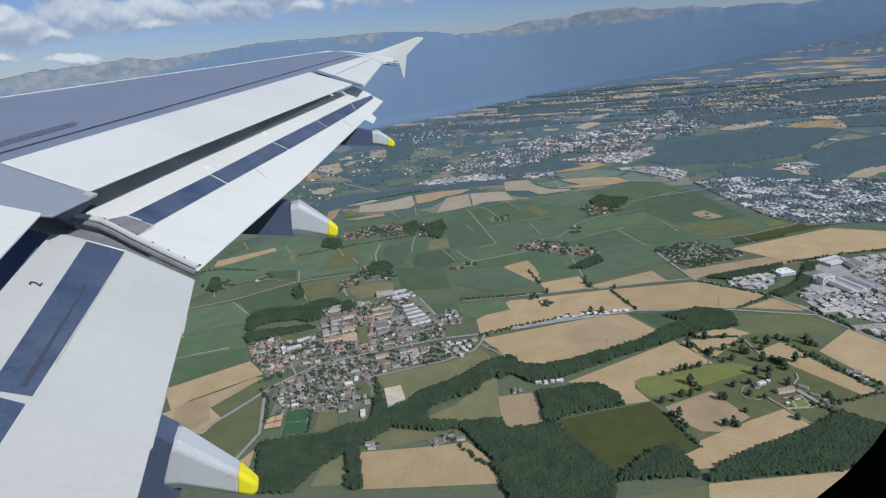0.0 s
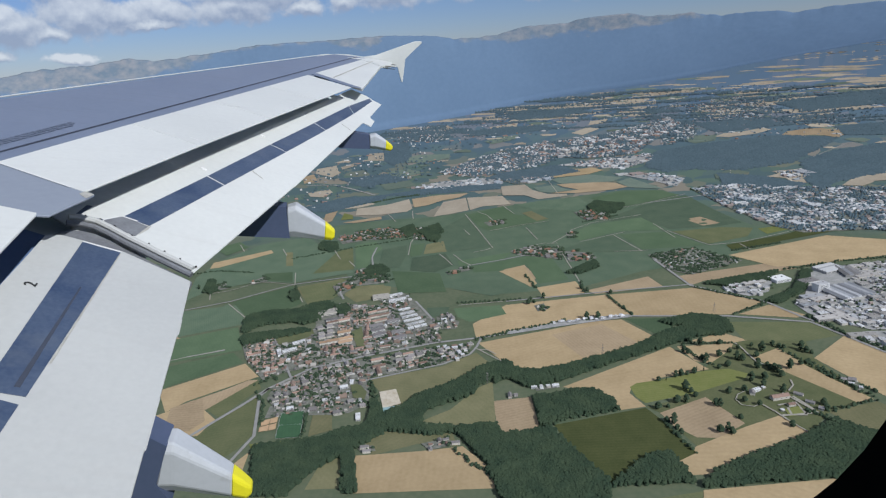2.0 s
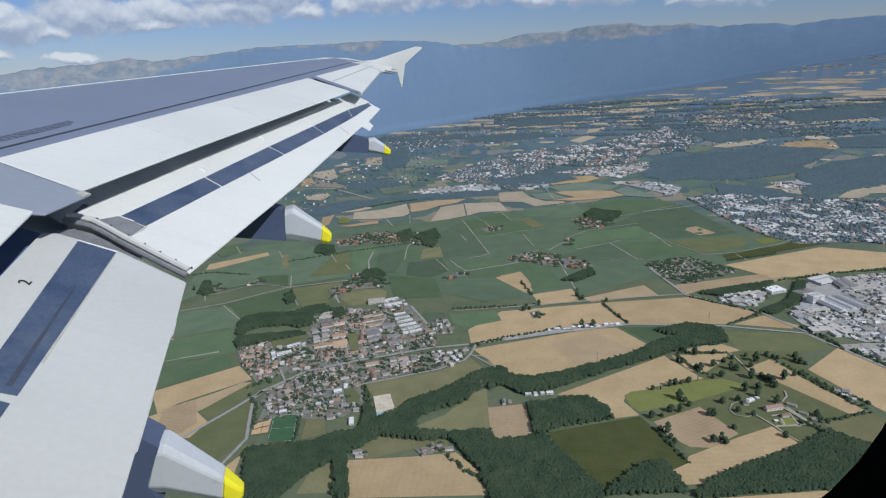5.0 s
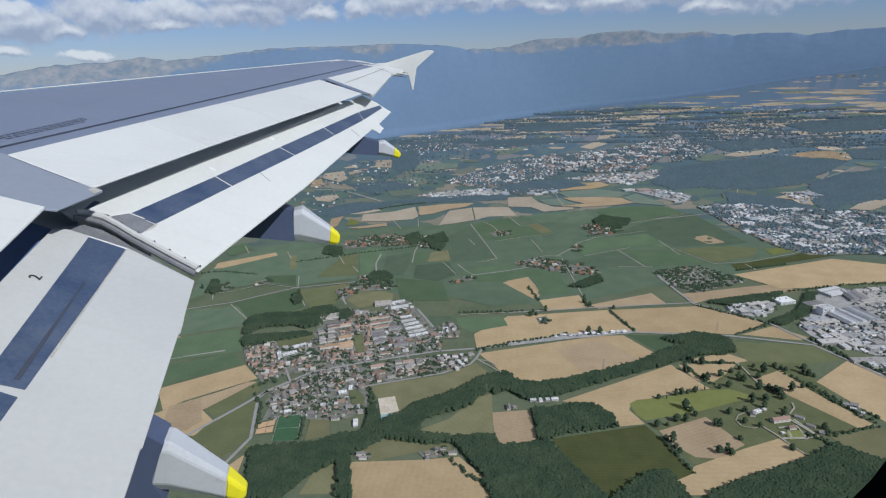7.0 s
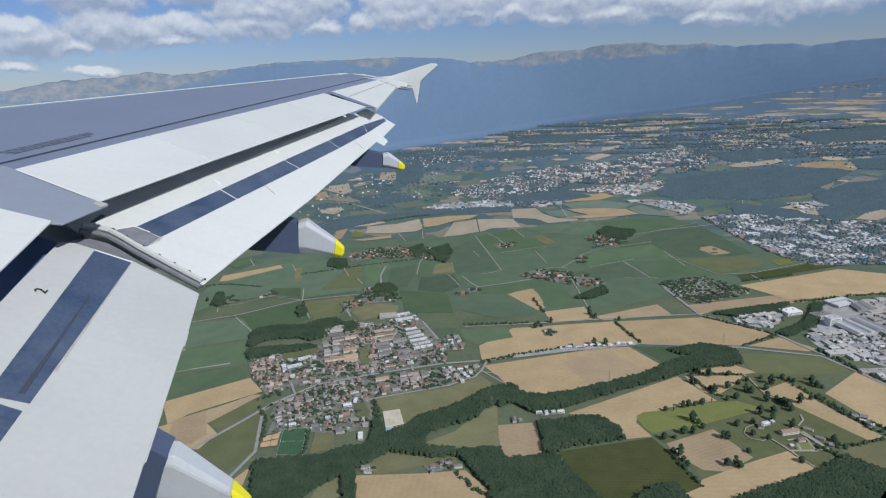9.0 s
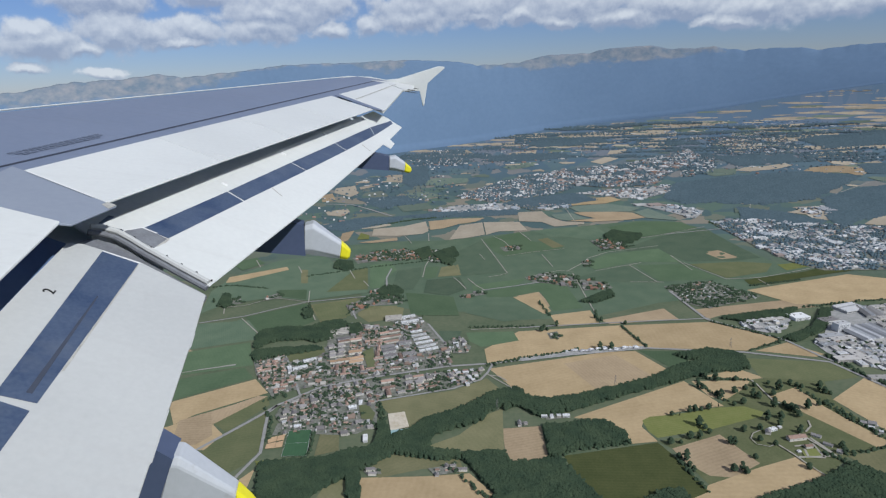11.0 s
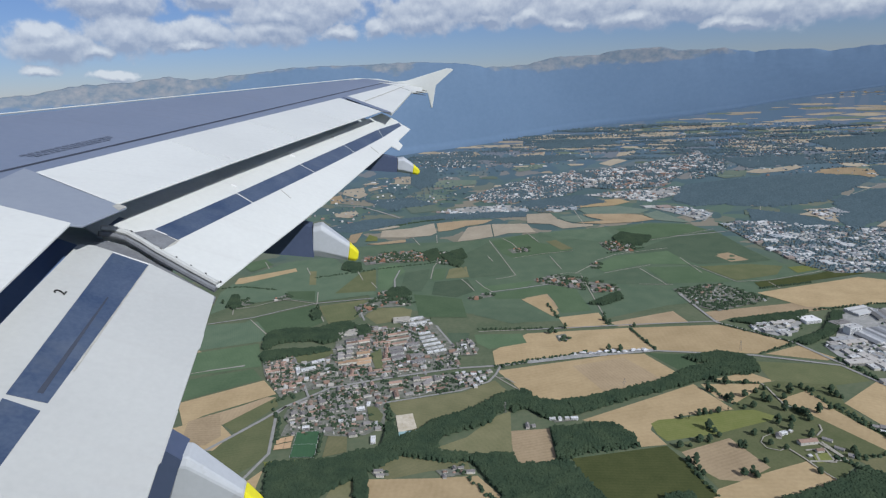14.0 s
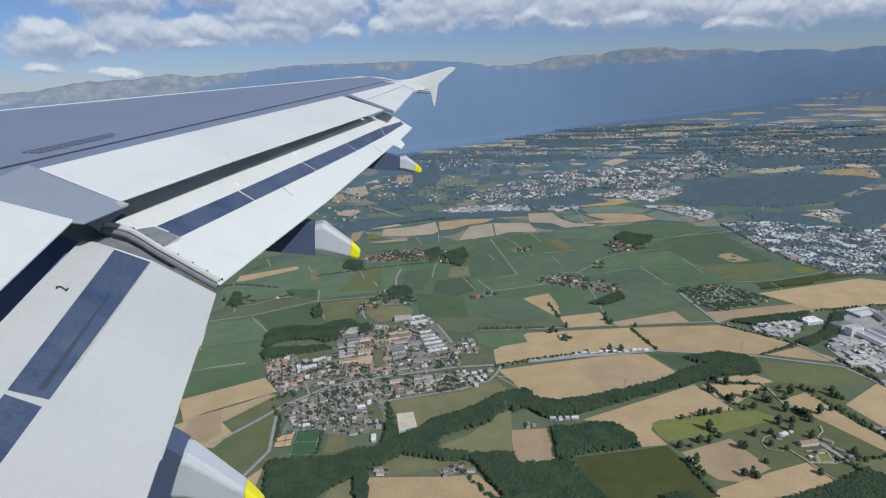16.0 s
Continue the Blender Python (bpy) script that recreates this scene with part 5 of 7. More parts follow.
HOUSES = dict(
    terrace=[house_kind(11, 30, 10, 6, M["tile_roof"], "long terrace of plastered houses with a brownish tiled roof", 0.3),
             house_kind(12, 26, 11, 6.5, M["grey_roof"], "long terrace of plastered houses with a dark roof", 0.3)],
    red=[house_kind(1, 13, 10, 5.5, M["tile_roof"], "pale plastered house with an orange clay-tile roof", extra=True),
         house_kind(2, 18, 10, 6, M["tile_roof"], "long plastered house with a reddish tiled roof"),
         house_kind(3, 10, 9, 5, M["tile_roof"], "small plastered house with a brownish tiled roof")],
    grey=[house_kind(4, 14, 11, 6, M["grey_roof"], "plastered house with a grey pitched roof", extra=True),
          house_kind(5, 22, 10, 7, M["grey_roof"], "long terrace of houses with a grey roof"),
          house_kind(6, 10, 9, 5.5, M["grey_roof"], "small house with a dark grey roof")],
    orange=[house_kind(13, 26, 10, 6, M["orange_roof"], "terrace of plastered houses with a light orange tiled roof", 0.3)],
    slab=[block_kind(46, 18, 10, M["grey_roof"], M["hallwall"], "large grey flat-roofed apartment slab", "apartment_slab"),
          block_kind(52, 30, 8, M["cream_roof"], M["plaster"], "broad pale school building with a flat gravel roof", "school_building")],
    white=[block_kind(20, 11, 7, M["white_roof"], M["bright_roof"], "white flat-roofed terrace block with dark window bands"), block_kind(16, 14, 9, M["white_roof"], M["plaster"], "small white flat-roofed apartment block")],
    hall=[block_kind(60, 34, 9, M["metal_roof"], M["hallwall"], "wide industrial hall with a ribbed grey metal roof", "industrial_hall"),
          block_kind(45, 22, 8, M["white_roof"], M["plaster"], "long white-roofed warehouse with pale walls", "warehouse"),
          block_kind(34, 26, 11, M["brown_roof"], M["hallwall"], "brown-roofed factory building with grey cladding", "factory_building"),
          block_kind(80, 24, 8, M["brown_roof"], M["plaster"], "long low workshop with a brown gravel roof", "workshop")],
)
placed = set()


def put(kind, x, y, turn, size=1.0, group=""):
    if kind not in placed:
        placed.add(kind)
        kind.matrix_basis = stand(x, y, turn, 0, size)
        return tagged(kind, group=group)
    return tagged(copy_thing(kind, stand(x, y, turn, 0, size)), group=group)


CLEAR = []            # pieces of the plan kept free for buildings set one by one


def free(x, y):
    return not any(inside((x, y), c) for c in CLEAR)


def row(kind, a, b, size, group):
    """A straight row of houses from end to end."""
    k = HOUSES[kind]
    w = {"terrace": 29, "orange": 26, "red": 19, "white": 20, "slab": 48, "grey": 22}[kind] * size
    long = math.hypot(b[0] - a[0], b[1] - a[1])
    n = max(1, round(long / w))
    for i in range(n):
        f = (i + 0.5) / n
        put(k[0] if kind != "red" else k[1], a[0] + (b[0] - a[0]) * f, a[1] + (b[1] - a[1]) * f, math.atan2(b[1] - a[1], b[0] - a[0]), size, group)


def quarter(poly, gap, mix, turn, seed, green=0.5, group="houses of the village", cap=110, ground="town"):
    """A quarter of houses on a shaken grid along its streets, with garden trees between them."""
    rnd = random.Random(seed)
    sheet("built_up_ground", poly, M[ground], 1.58, "paved and planted ground between the houses", "settlement ground")
    gap *= 0.99 if ground == "town" else 1.0
    c, s = math.cos(turn), math.sin(turn)
    turned = [(c * x + s * y, -s * x + c * y) for x, y in poly]
    spots = []
    x = min(p[0] for p in turned)
    while x < max(p[0] for p in turned):
        y = min(p[1] for p in turned)
        while y < max(p[1] for p in turned):
            q = (x + rnd.uniform(-0.16, 0.16) * gap, y + rnd.uniform(-0.16, 0.16) * gap)
            spot = (c * q[0] - s * q[1], s * q[0] + c * q[1])
            if inside(q, turned) and free(*spot):
                spots.append(spot)
            y += gap * 0.82
        x += gap
    rnd.shuffle(spots)
    trees = []
    for i, (px, py) in enumerate(spots[:cap]):
        kind = rnd.choice(mix)
        put(rnd.choice(HOUSES[kind]), px, py, turn + rnd.choice((0, 0, math.pi / 2)) + rnd.uniform(-0.12, 0.12), rnd.uniform(0.55, 1.2) if ground == "yard" else rnd.uniform(0.72, 1.08) * (0.85 if kind == "white" else 1.0), group)
    for px, py in spots:
        if rnd.random() < green + 0.15:
            for _ in range(rnd.choice((1, 1, 2, 3))):
                r = rnd.uniform(1.8, 4.3)
                q = (px + rnd.uniform(-0.6, 0.6) * gap, py + rnd.uniform(-0.6, 0.6) * gap)
                trees += [(q[0], q[1], r * 1.3, r), (q[0] + r * 0.6, q[1] + r * 0.3, r * 0.9, r * 0.8)]
    if trees:
        joined_clumps("garden_trees", trees, M["leaf"], "garden trees and shrubs among the houses", "trees")


def rows(kind, size, group, *lines):
    for a, b in lines:
        row(kind, a, b, size, group)
        mx, my = 0.5 * (a[0] + b[0]), 0.5 * (a[1] + b[1])
        d = math.hypot(b[0] - a[0], b[1] - a[1])
        ux, uy = (b[0] - a[0]) / d, (b[1] - a[1]) / d
        half, wide = d / 2 + 5, 15 * size
        CLEAR.append([(mx + p * half * ux - q * wide * uy, my + p * half * uy + q * wide * ux) for p, q in ((-1, -1), (1, -1), (1, 1), (-1, 1))])


rows("orange", 1.25, "orange terraces", [(-376, 1696), (-322, 1706)], [(-328, 1755), (-293, 1763)], [(-319, 1706), (-282, 1718)], [(-319, 1683), (-279, 1694)])
rows("terrace", 1.1, "red terraces", [(-248, 1899), (-184, 1921)], [(-240, 1862), (-178, 1882)], [(-233, 1821), (-186, 1838)], [(-379, 1841), (-304, 1864)], [(-214, 1556), (-170, 1565)], [(-207, 1516), (-164, 1528)])
rows("white", 0.95, "white terraces in parallel rows", [(-145, 1902), (-105, 1917)], [(-138, 1869), (-93, 1887)], [(-131, 1841), (-81, 1858)], [(-124, 1809), (-69, 1829)], [(-117, 1778), (-58, 1802)], [(-111, 1753), (-49, 1775)])
rows("slab", 0.95, "grey apartment slabs", [(-233, 1782), (-190, 1794)], [(-226, 1748), (-181, 1764)], [(-219, 1715), (-175, 1731)], [(-161, 1725), (-119, 1741)], [(-155, 1686), (-111, 1701)], [(-180, 1811), (-137, 1824)])
rows("white", 1.1, "pale terraces", [(-498, 1674), (-486, 1637)], [(-484, 1658), (-444, 1677)], [(-461, 1709), (-430, 1725)], [(-196, 2034), (-136, 2054)], [(-181, 1990), (-122, 2009)], [(-284, 1421), (-258, 1427)])
rows("grey", 1.15, "grey terraces", [(-398, 1762), (-343, 1777)], [(-390, 1737), (-343, 1748)], [(-151, 1577), (-116, 1584)], [(-109, 1559), (-61, 1575)], [(-143, 1543), (-89, 1551)], [(-409, 1805), (-350, 1820)])
for spot, k, turn, size in (([(-386, 1929)], 1, 0.2, 1.25), ([(-212, 2036)], 1, 0.1, 0.9), ([(-414, 1904)], 1, 1.2, 0.8), ([(-364, 1866)], 0, 0.2, 0.9)):
    put(HOUSES["slab"][k], *spot[0], turn, size, "large pale buildings of the village")
CLEAR += [[(-449, 1961), (-364, 1991), (-333, 1854), (-413, 1827)], [(-249, 2084), (-188, 2093), (-174, 2010), (-220, 1984)],
          [(-544, 1789), (-421, 1828), (-404, 1775), (-429, 1737), (-506, 1705), (-528, 1739)], [(-367, 1986), (-329, 1997), (-309, 1935), (-339, 1900), (-362, 1926)],
          [(-292, 1772), (-257, 1810), (-231, 1648), (-264, 1651)], [(-259, 1439), (-233, 1439), (-205, 1392), (-208, 1352), (-244, 1368)], [(-116, 1957), (-58, 1976), (-29, 1829), (-47, 1805)],
          [(1284, 1983), (1425, 2011), (1395, 1906), (1322, 1703), (1224, 1702), (1155, 1765)], [(1158, 1977), (1242, 1989), (1180, 1871), (1099, 1861)]]
for poly in ([(-538, 1781), (-423, 1819), (-408, 1775), (-433, 1741), (-508, 1713)], [(-288, 1763), (-260, 1802), (-236, 1656), (-261, 1659)], [(-256, 1436), (-232, 1437), (-208, 1392), (-212, 1358), (-242, 1371)]):
    sheet("village_green", poly, M["olive"], 3.2, "mown green meadow between the houses", "meadow")
for path in ([(-446, 1796), (-413, 1666), (-390, 1539)], [(-530, 1763), (-481, 1636), (-425, 1498)], [(-318, 1657), (-281, 1555)], [(-442, 1804), (-348, 1807), (-239, 1808)], [(-359, 2011), (-276, 1812), (-231, 1595)], [(-177, 1990), (-134, 1747), (-107, 1607)], [(-449, 1470), (-378, 1418), (-293, 1442)], [(-342, 1509), (-292, 1346)]):
    ribbon("village_street", path, 6.5, M["road"], 2.9, "narrow grey village street", "street")


quarter([(-628, 1745), (-538, 1764), (-477, 1618), (-464, 1533), (-503, 1499), (-593, 1647)], 23, ("red",), 0.25, 1, 0.4)
quarter([(-506, 1705), (-415, 1776), (-377, 1663), (-443, 1581), (-479, 1636)], 31, ("white", "red", "grey"), 0.2, 2, 0.6)
quarter([(-437, 1944), (-359, 2011), (-255, 1973), (-229, 1807), (-397, 1774)], 29, ("red", "terrace", "grey"), 0.15, 3, 0.5)
quarter([(-397, 1774), (-239, 1808), (-213, 1628), (-356, 1589)], 26, ("red", "terrace", "terrace"), 0.15, 4, 0.6)
quarter([(-246, 1923), (-152, 1961), (-108, 1712), (-88, 1634), (-203, 1609)], 30, ("grey", "white", "terrace"), 0.2, 5, 0.7)
quarter([(-237, 2039), (-130, 2064), (-87, 1979), (-174, 1949)], 29, ("white", "white", "grey"), 0.2, 6, 0.2)
quarter([(-91, 1742), (-11, 1763), (-13, 1656), (-80, 1633)], 29, ("terrace", "grey"), 0.2, 8, 0.9)
quarter([(-20, 1828), (18, 1861), (55, 1777), (41, 1729), (-3, 1733)], 24, ("grey", "white", "red"), 0.2, 9, 0.5)
quarter([(-425, 1498), (-370, 1538), (-232, 1578), (-222, 1480), (-310, 1458), (-340, 1376), (-433, 1345), (-469, 1401), (-465, 1472)], 25, ("grey", "grey", "red", "red"), 0.25, 10, 0.9)
quarter([(-340, 1376), (-294, 1448), (-219, 1450), (-200, 1338), (-244, 1304), (-285, 1300), (-326, 1336)], 30, ("grey", "white", "red"), 0.1, 11, 0.9)
quarter([(-222, 1560), (-152, 1584), (-46, 1612), (-41, 1520), (-145, 1479), (-206, 1479)], 29, ("red", "terrace"), 0.2, 12, 0.9)
quarter([(-22, 1610), (86, 1617), (66, 1566), (33, 1526), (-15, 1518)], 23, ("white", "grey"), 0.3, 13, 0.5)
quarter([(-452, 1364), (-381, 1366), (-366, 1327), (-413, 1318), (-452, 1309)], 29, ("white", "grey"), 0.2, 14, 0.8)
# farm estate
for kind, k, spot, turn, size in (
    ("terrace", 0, [(768, 1218)], 0.12, 1.25), ("terrace", 1, [(817, 1226)], -0.78, 1.0), ("terrace", 1, [(823, 1191)], -0.78, 0.95), ("grey", 2, [(831, 1162)], -0.7, 1.2),
    ("white", 0, [(735, 1257)], 0.3, 0.9), ("grey", 0, [(718, 1246)], 1.2, 0.9), ("white", 1, [(755, 1265)], 0.3, 0.6), ("red", 1, [(777, 1186)], 0.1, 0.9), ("white", 1, [(747, 1169)], 0.1, 0.55),
):
    put(HOUSES[kind][k], *spot[0], turn, size, "farm buildings")
for path in ([(792, 1221), (817, 1148)], [(749, 1190), (793, 1196), (788, 1144)], [(734, 1149), (803, 1150)], [(764, 1178), (757, 1151)]):
    ribbon("farm_track", path, 5.0, M["track"], 2.2, "pale gravel yard path of the farm", "track")
ribbon("farm_track", [(836, 1290), (828, 1266), (804, 1244)], 4, M["track"], 2.3, "pale gravel lane of the farm", "track")
ribbon("farm_track", [(800, 1220), (808, 1190), (814, 1163)], 6, M["track"], 2.3, "pale gravel lane of the farm", "track")
ribbon("farm_track", [(717, 1197), (730, 1164), (738, 1134)], 4, M["track"], 2.3, "pale gravel lane of the farm", "track")
ribbon("farm_track", [(738, 1134), (747, 1107), (757, 1083)], 3, M["track"], 2.3, "pale gravel lane of the farm", "track")
ribbon("farm_track", [(737, 1152), (788, 1144)], 4, M["track"], 2.3, "pale gravel lane of the farm", "track")
ribbon("farm_track", [(800, 1496), (804, 1473), (803, 1433), (803, 1388), (826, 1352)], 4, M["track"], 2.3, "pale gravel lane of the farm", "track")
ribbon("farm_track", [(709, 1259), (684, 1246), (669, 1226), (671, 1203), (695, 1192), (717, 1202)], 2.5, M["track"], 2.3, "pale gravel lane of the farm", "track")
ribbon("farm_track", [(144, 1542), (123, 1571), (95, 1581)], 4, M["track"], 2.3, "pale gravel lane of the farm", "track")
sheet("kitchen_garden", [(754, 1173), (789, 1179), (790, 1148), (748, 1143)], M["lawn"], 2.0, "small walled green kitchen garden", "garden")
quarter([(952, 1273), (968, 1277), (976, 1230), (956, 1220)], 18, ("white", "grey"), -0.5, 34, 0.5, "farm buildings")
quarter([(-69, 1157), (-13, 1167), (17, 1145), (-50, 1130)], 20, ("red", "grey"), 0.05, 35, 0.8, "farm buildings")
quarter([(-210, 1157), (-176, 1165), (-168, 1144), (-198, 1140)], 20, ("grey",), 0.05, 36, 0.8, "farm buildings")
quarter([(217, 1351), (275, 1356), (274, 1341), (221, 1334)], 18, ("white",), 0.0, 37, 0.3, "farm buildings")
quarter([(151, 1330), (172, 1333), (172, 1313), (152, 1309)], 16, ("grey",), 0.0, 38, 0.6, "farm buildings")
# industry
quarter([(945, 1884), (1040, 1923), (1153, 1935), (1072, 1821), (996, 1797), (959, 1834)], 40, ("hall", "white"), 0.1, 40, 0.5, "industrial buildings", ground="yard")
quarter([(1294, 1960), (1411, 1990), (1557, 2005), (1696, 1998), (1486, 1728), (1342, 1723), (1190, 1731), (1158, 1765)], 37, ("hall", "hall", "grey"), 0.12, 41, 0.35, "industrial buildings", ground="yard")
quarter([(1094, 1716), (1190, 1731), (1342, 1723), (1486, 1728), (1307, 1497), (1192, 1508), (1127, 1578), (1093, 1643)], 36, ("hall", "hall", "white"), 0.1, 42, 0.4, "industrial buildings", ground="yard")
quarter([(1108, 1500), (1187, 1502), (1295, 1482), (1196, 1353), (1142, 1417)], 38, ("hall", "grey"), -0.1, 43, 0.5, "industrial buildings", ground="yard")
def sawtooth_hall(w, d, h, n, roof, label):
    """A long works hall under a row of parallel roof ridges."""
    root = thing("factory_hall", label, "building", stand(0, -300), "industrial buildings")
    part("wall", box(bmesh.new(), 0, 0, 0, w, d, h), M["hallwall"], root)
    s = d / n
    for i in range(n):
        y = -d / 2 + s * i
        bm = prism(bmesh.new(), [(-w / 2, y, h), (-w / 2, y + s * 0.72, h + s * 0.42), (-w / 2, y + s * 0.98, h)], (w, 0, 0))
        part("roof_ridge", bm, M["white_roof"] if i % 3 == 1 else roof, root)
    for i in range(4):
        part("window_band", box(bmesh.new(), (i - 1.5) * w * 0.24, -d / 2 - 0.05, h * 0.4, w * 0.2, 0.12, h * 0.3), M["window"], root)
    return root


def lie(poly):
    """Middle and turn of a building whose long side runs between two places."""
    (x1, y1), (x2, y2) = poly
    return 0.5 * (x1 + x2), 0.5 * (y1 + y2), math.atan2(y2 - y1, x2 - x1), math.hypot(x2 - x1, y2 - y1)


for ends, d, n, roof, text in (([(1280, 1811), (1299, 1710)], 120, 9, M["metal_roof"], "long works hall under parallel grey metal ridges"),
                               ([(1320, 1952), (1404, 1979)], 60, 6, M["metal_roof"], "works hall under blue-grey ridged roofs"),
                               ([(1409, 1968), (1396, 1880)], 55, 4, M["brown_roof"], "brown-roofed works hall with low ridges")):
    x, y, turn, long = lie(ends)
    hall = sawtooth_hall(long, d, 9, n, roof, text)
    hall.matrix_basis = stand(x, y, turn)
for spot, turn, w, d, h, roof, wall, text in (([(1228, 1798)], 0.25, 44, 26, 27, M["white_roof"], M["bright_roof"], "tall pale factory block above the low halls"),
                                              ([(1230, 1865)], 0.25, 60, 34, 12, M["grey_roof"], M["hallwall"], "grey flat-roofed factory building"),
                                              ([(1157, 1909)], 0.2, 56, 44, 10, M["bright_roof"], M["bright_roof"], "bright white windowless cold store"),
                                              ([(1170, 1750)], 0.1, 70, 24, 8, M["metal_roof"], M["hallwall"], "long low grey shed")):
    block = block_kind(w, d, h, roof, wall, text, "factory_building")
    block.matrix_basis = stand(*spot[0], turn)
    tagged(block, group="industrial buildings")
TOWER = block_kind(34, 16, 30, M["white_roof"], M["plaster"], "tall pale apartment slab in the far town", "apartment_tower")
for x, y in [(1070, 4697), (1138, 4760), (1169, 4670), (1239, 4844), (1311, 4911), (1455, 4840), (1369, 4695)]:
    put(TOWER, x, y, 0.3, 1.1, "apartment towers of the far town")

PALE = palette("town_walls_and_roofs", [(0.72, 0.71, 0.69), (0.50, 0.49, 0.48), (0.34, 0.32, 0.32), (0.36, 0.24, 0.19), (0.78, 0.77, 0.75), (0.30, 0.30, 0.31), (0.80, 0.80, 0.80), (0.38, 0.27, 0.22), (0.62, 0.60, 0.57)])
VILLAGE = palette("village_walls_and_roofs", [(0.30, 0.20, 0.155), (0.26, 0.175, 0.14), (0.22, 0.205, 0.20), (0.48, 0.45, 0.41), (0.30, 0.225, 0.18), (0.58, 0.56, 0.53), (0.20, 0.19, 0.185)])
REDS = palette("hamlet_walls_and_roofs", [(0.34, 0.18, 0.12), (0.30, 0.17, 0.12), (0.58, 0.55, 0.50), (0.26, 0.24, 0.23), (0.38, 0.22, 0.15)])
GREY = palette("industry_roofs", [(0.62, 0.63, 0.64), (0.40, 0.41, 0.43), (0.28, 0.28, 0.30), (0.76, 0.76, 0.77), (0.50, 0.49, 0.47), (0.42, 0.46, 0.50), (0.58, 0.57, 0.55), (0.70, 0.70, 0.70), (0.38, 0.31, 0.28)])


def far_town(poly, gap, seed, size, tall, material, label, trees=0.5, ground="town"):
    """A far town too fine to count: joined gabled and flat blocks, with trees between."""
    rnd = random.Random(seed)
    if ground != "plain":
        sheet("built_up_ground", poly, M[ground], 1.58, "grey and green ground of the far town", "settlement ground")
    verts, faces, green = [], [], []
    for x, y in scatter(poly, gap, seed, 2600):
        if not free(x, y):
            continue
        for _ in range(int(trees + rnd.random()) if trees >= 1 else int(rnd.random() < trees)):
            r = min(rnd.uniform(0.16, 0.34) * gap, rnd.uniform(5, 10))
            q = x + rnd.uniform(0.3, 0.7) * gap, y + rnd.uniform(-0.5, 0.5) * gap
            green += [(q[0], q[1], r * 0.9, r), (q[0] + r, q[1] + r * 0.4, r * 0.7, r * 0.8)]
        if rnd.random() < 0.15 or noise.noise((x / (gap * 5), y / (gap * 5), seed)) < -0.16:      # gaps: gardens, parks, squares
            r = min(rnd.uniform(0.2, 0.34) * gap, rnd.uniform(5, 9))
            if ground != "yard":
                green += [(x, y, r * 0.9, r), (x + gap * 0.4, y - r, r * 0.8, r * 0.8)]
            continue
        big = 2.2 if rnd.random() < 0.15 else rnd.uniform(0.6, 1.0)
        w, d, h, t = rnd.uniform(*size) * big, rnd.uniform(*size) * 0.7 * big, rnd.uniform(*tall), rnd.choice((0.1, 1.67)) + rnd.uniform(-0.15, 0.15)
        c, s, b = math.cos(t), math.sin(t), len(verts)
        top = h + (d * 0.3 if w < 22 else 0.0)
        for px, py, pz in ((-1, -1, 0), (1, -1, 0), (1, 1, 0), (-1, 1, 0), (-1, -1, h), (1, -1, h), (1, 1, h), (-1, 1, h), (-1, 0, top), (1, 0, top)):
            verts.append(at(x + c * px * w / 2 - s * py * d / 2, y + s * px * w / 2 + c * py * d / 2, pz))
        for fc in ((0, 1, 5, 4), (1, 2, 6, 9, 5), (2, 3, 7, 6), (3, 0, 4, 8, 7), (4, 5, 9, 8), (8, 9, 6, 7)):
            faces.append(tuple(b + i for i in fc))
    ob = raw("far_town", verts, faces, material)
    tagged(ob, label, "town", "", "stuff")
    if green:
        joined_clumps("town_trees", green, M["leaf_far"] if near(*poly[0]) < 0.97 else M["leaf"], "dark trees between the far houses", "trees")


far_town([(1433, 3275), (1641, 3318), (1924, 3150), (2275, 3016), (2432, 2948), (1904, 2267), (1790, 2359), (1527, 2383), (1469, 2489), (1436, 2825)], 24, 61, (10, 32), (4, 10), GREY, "sprawling pale industrial town of flat grey roofs", 1.2, "town")
far_town([(44, 4332), (473, 4975), (861, 5073), (933, 4502), (726, 4275), (307, 4063)], 26, 62, (10, 20), (5, 11), PALE, "dense far town of pale walls and tiled roofs", 1.8)
far_town([(580, 5094), (1122, 5424), (1682, 5613), (2523, 6448), (2469, 5880), (1936, 5166), (1522, 4495), (1171, 4440), (880, 4669)], 30, 63, (12, 30), (6, 16), PALE, "dense far town of pale apartment houses", 1.6)
far_town([(-129, 3882), (76, 4019), (456, 4028), (447, 3792), (69, 3770)], 30, 64, (16, 36), (5, 10), GREY, "row of pale commercial sheds beside the far town", 0.3, "yard")
far_town([(459, 3896), (748, 3961), (794, 3821), (529, 3740)], 30, 65, (14, 30), (5, 9), GREY, "row of pale commercial sheds beside the far town", 0.3)
far_town([(888, 4279), (1236, 4375), (1637, 4464), (1596, 4235), (1275, 3974), (1093, 4141)], 30, 66, (14, 30), (5, 9), PALE, "far suburb of pale low buildings", 0.4, "yard")
far_town([(1168, 3864), (1440, 3712), (1518, 3559), (1392, 3369), (1298, 3607)], 34, 67, (18, 46), (6, 11), GREY, "far sheds with pale roofs along a road", 0.2, "yard")
far_town([(-454, 6962), (31, 7460), (281, 6900), (127, 5933), (-319, 6079)], 46, 68, (10, 18), (5, 8), PALE, "scattered far village under the mountain", 0.9, "plain")
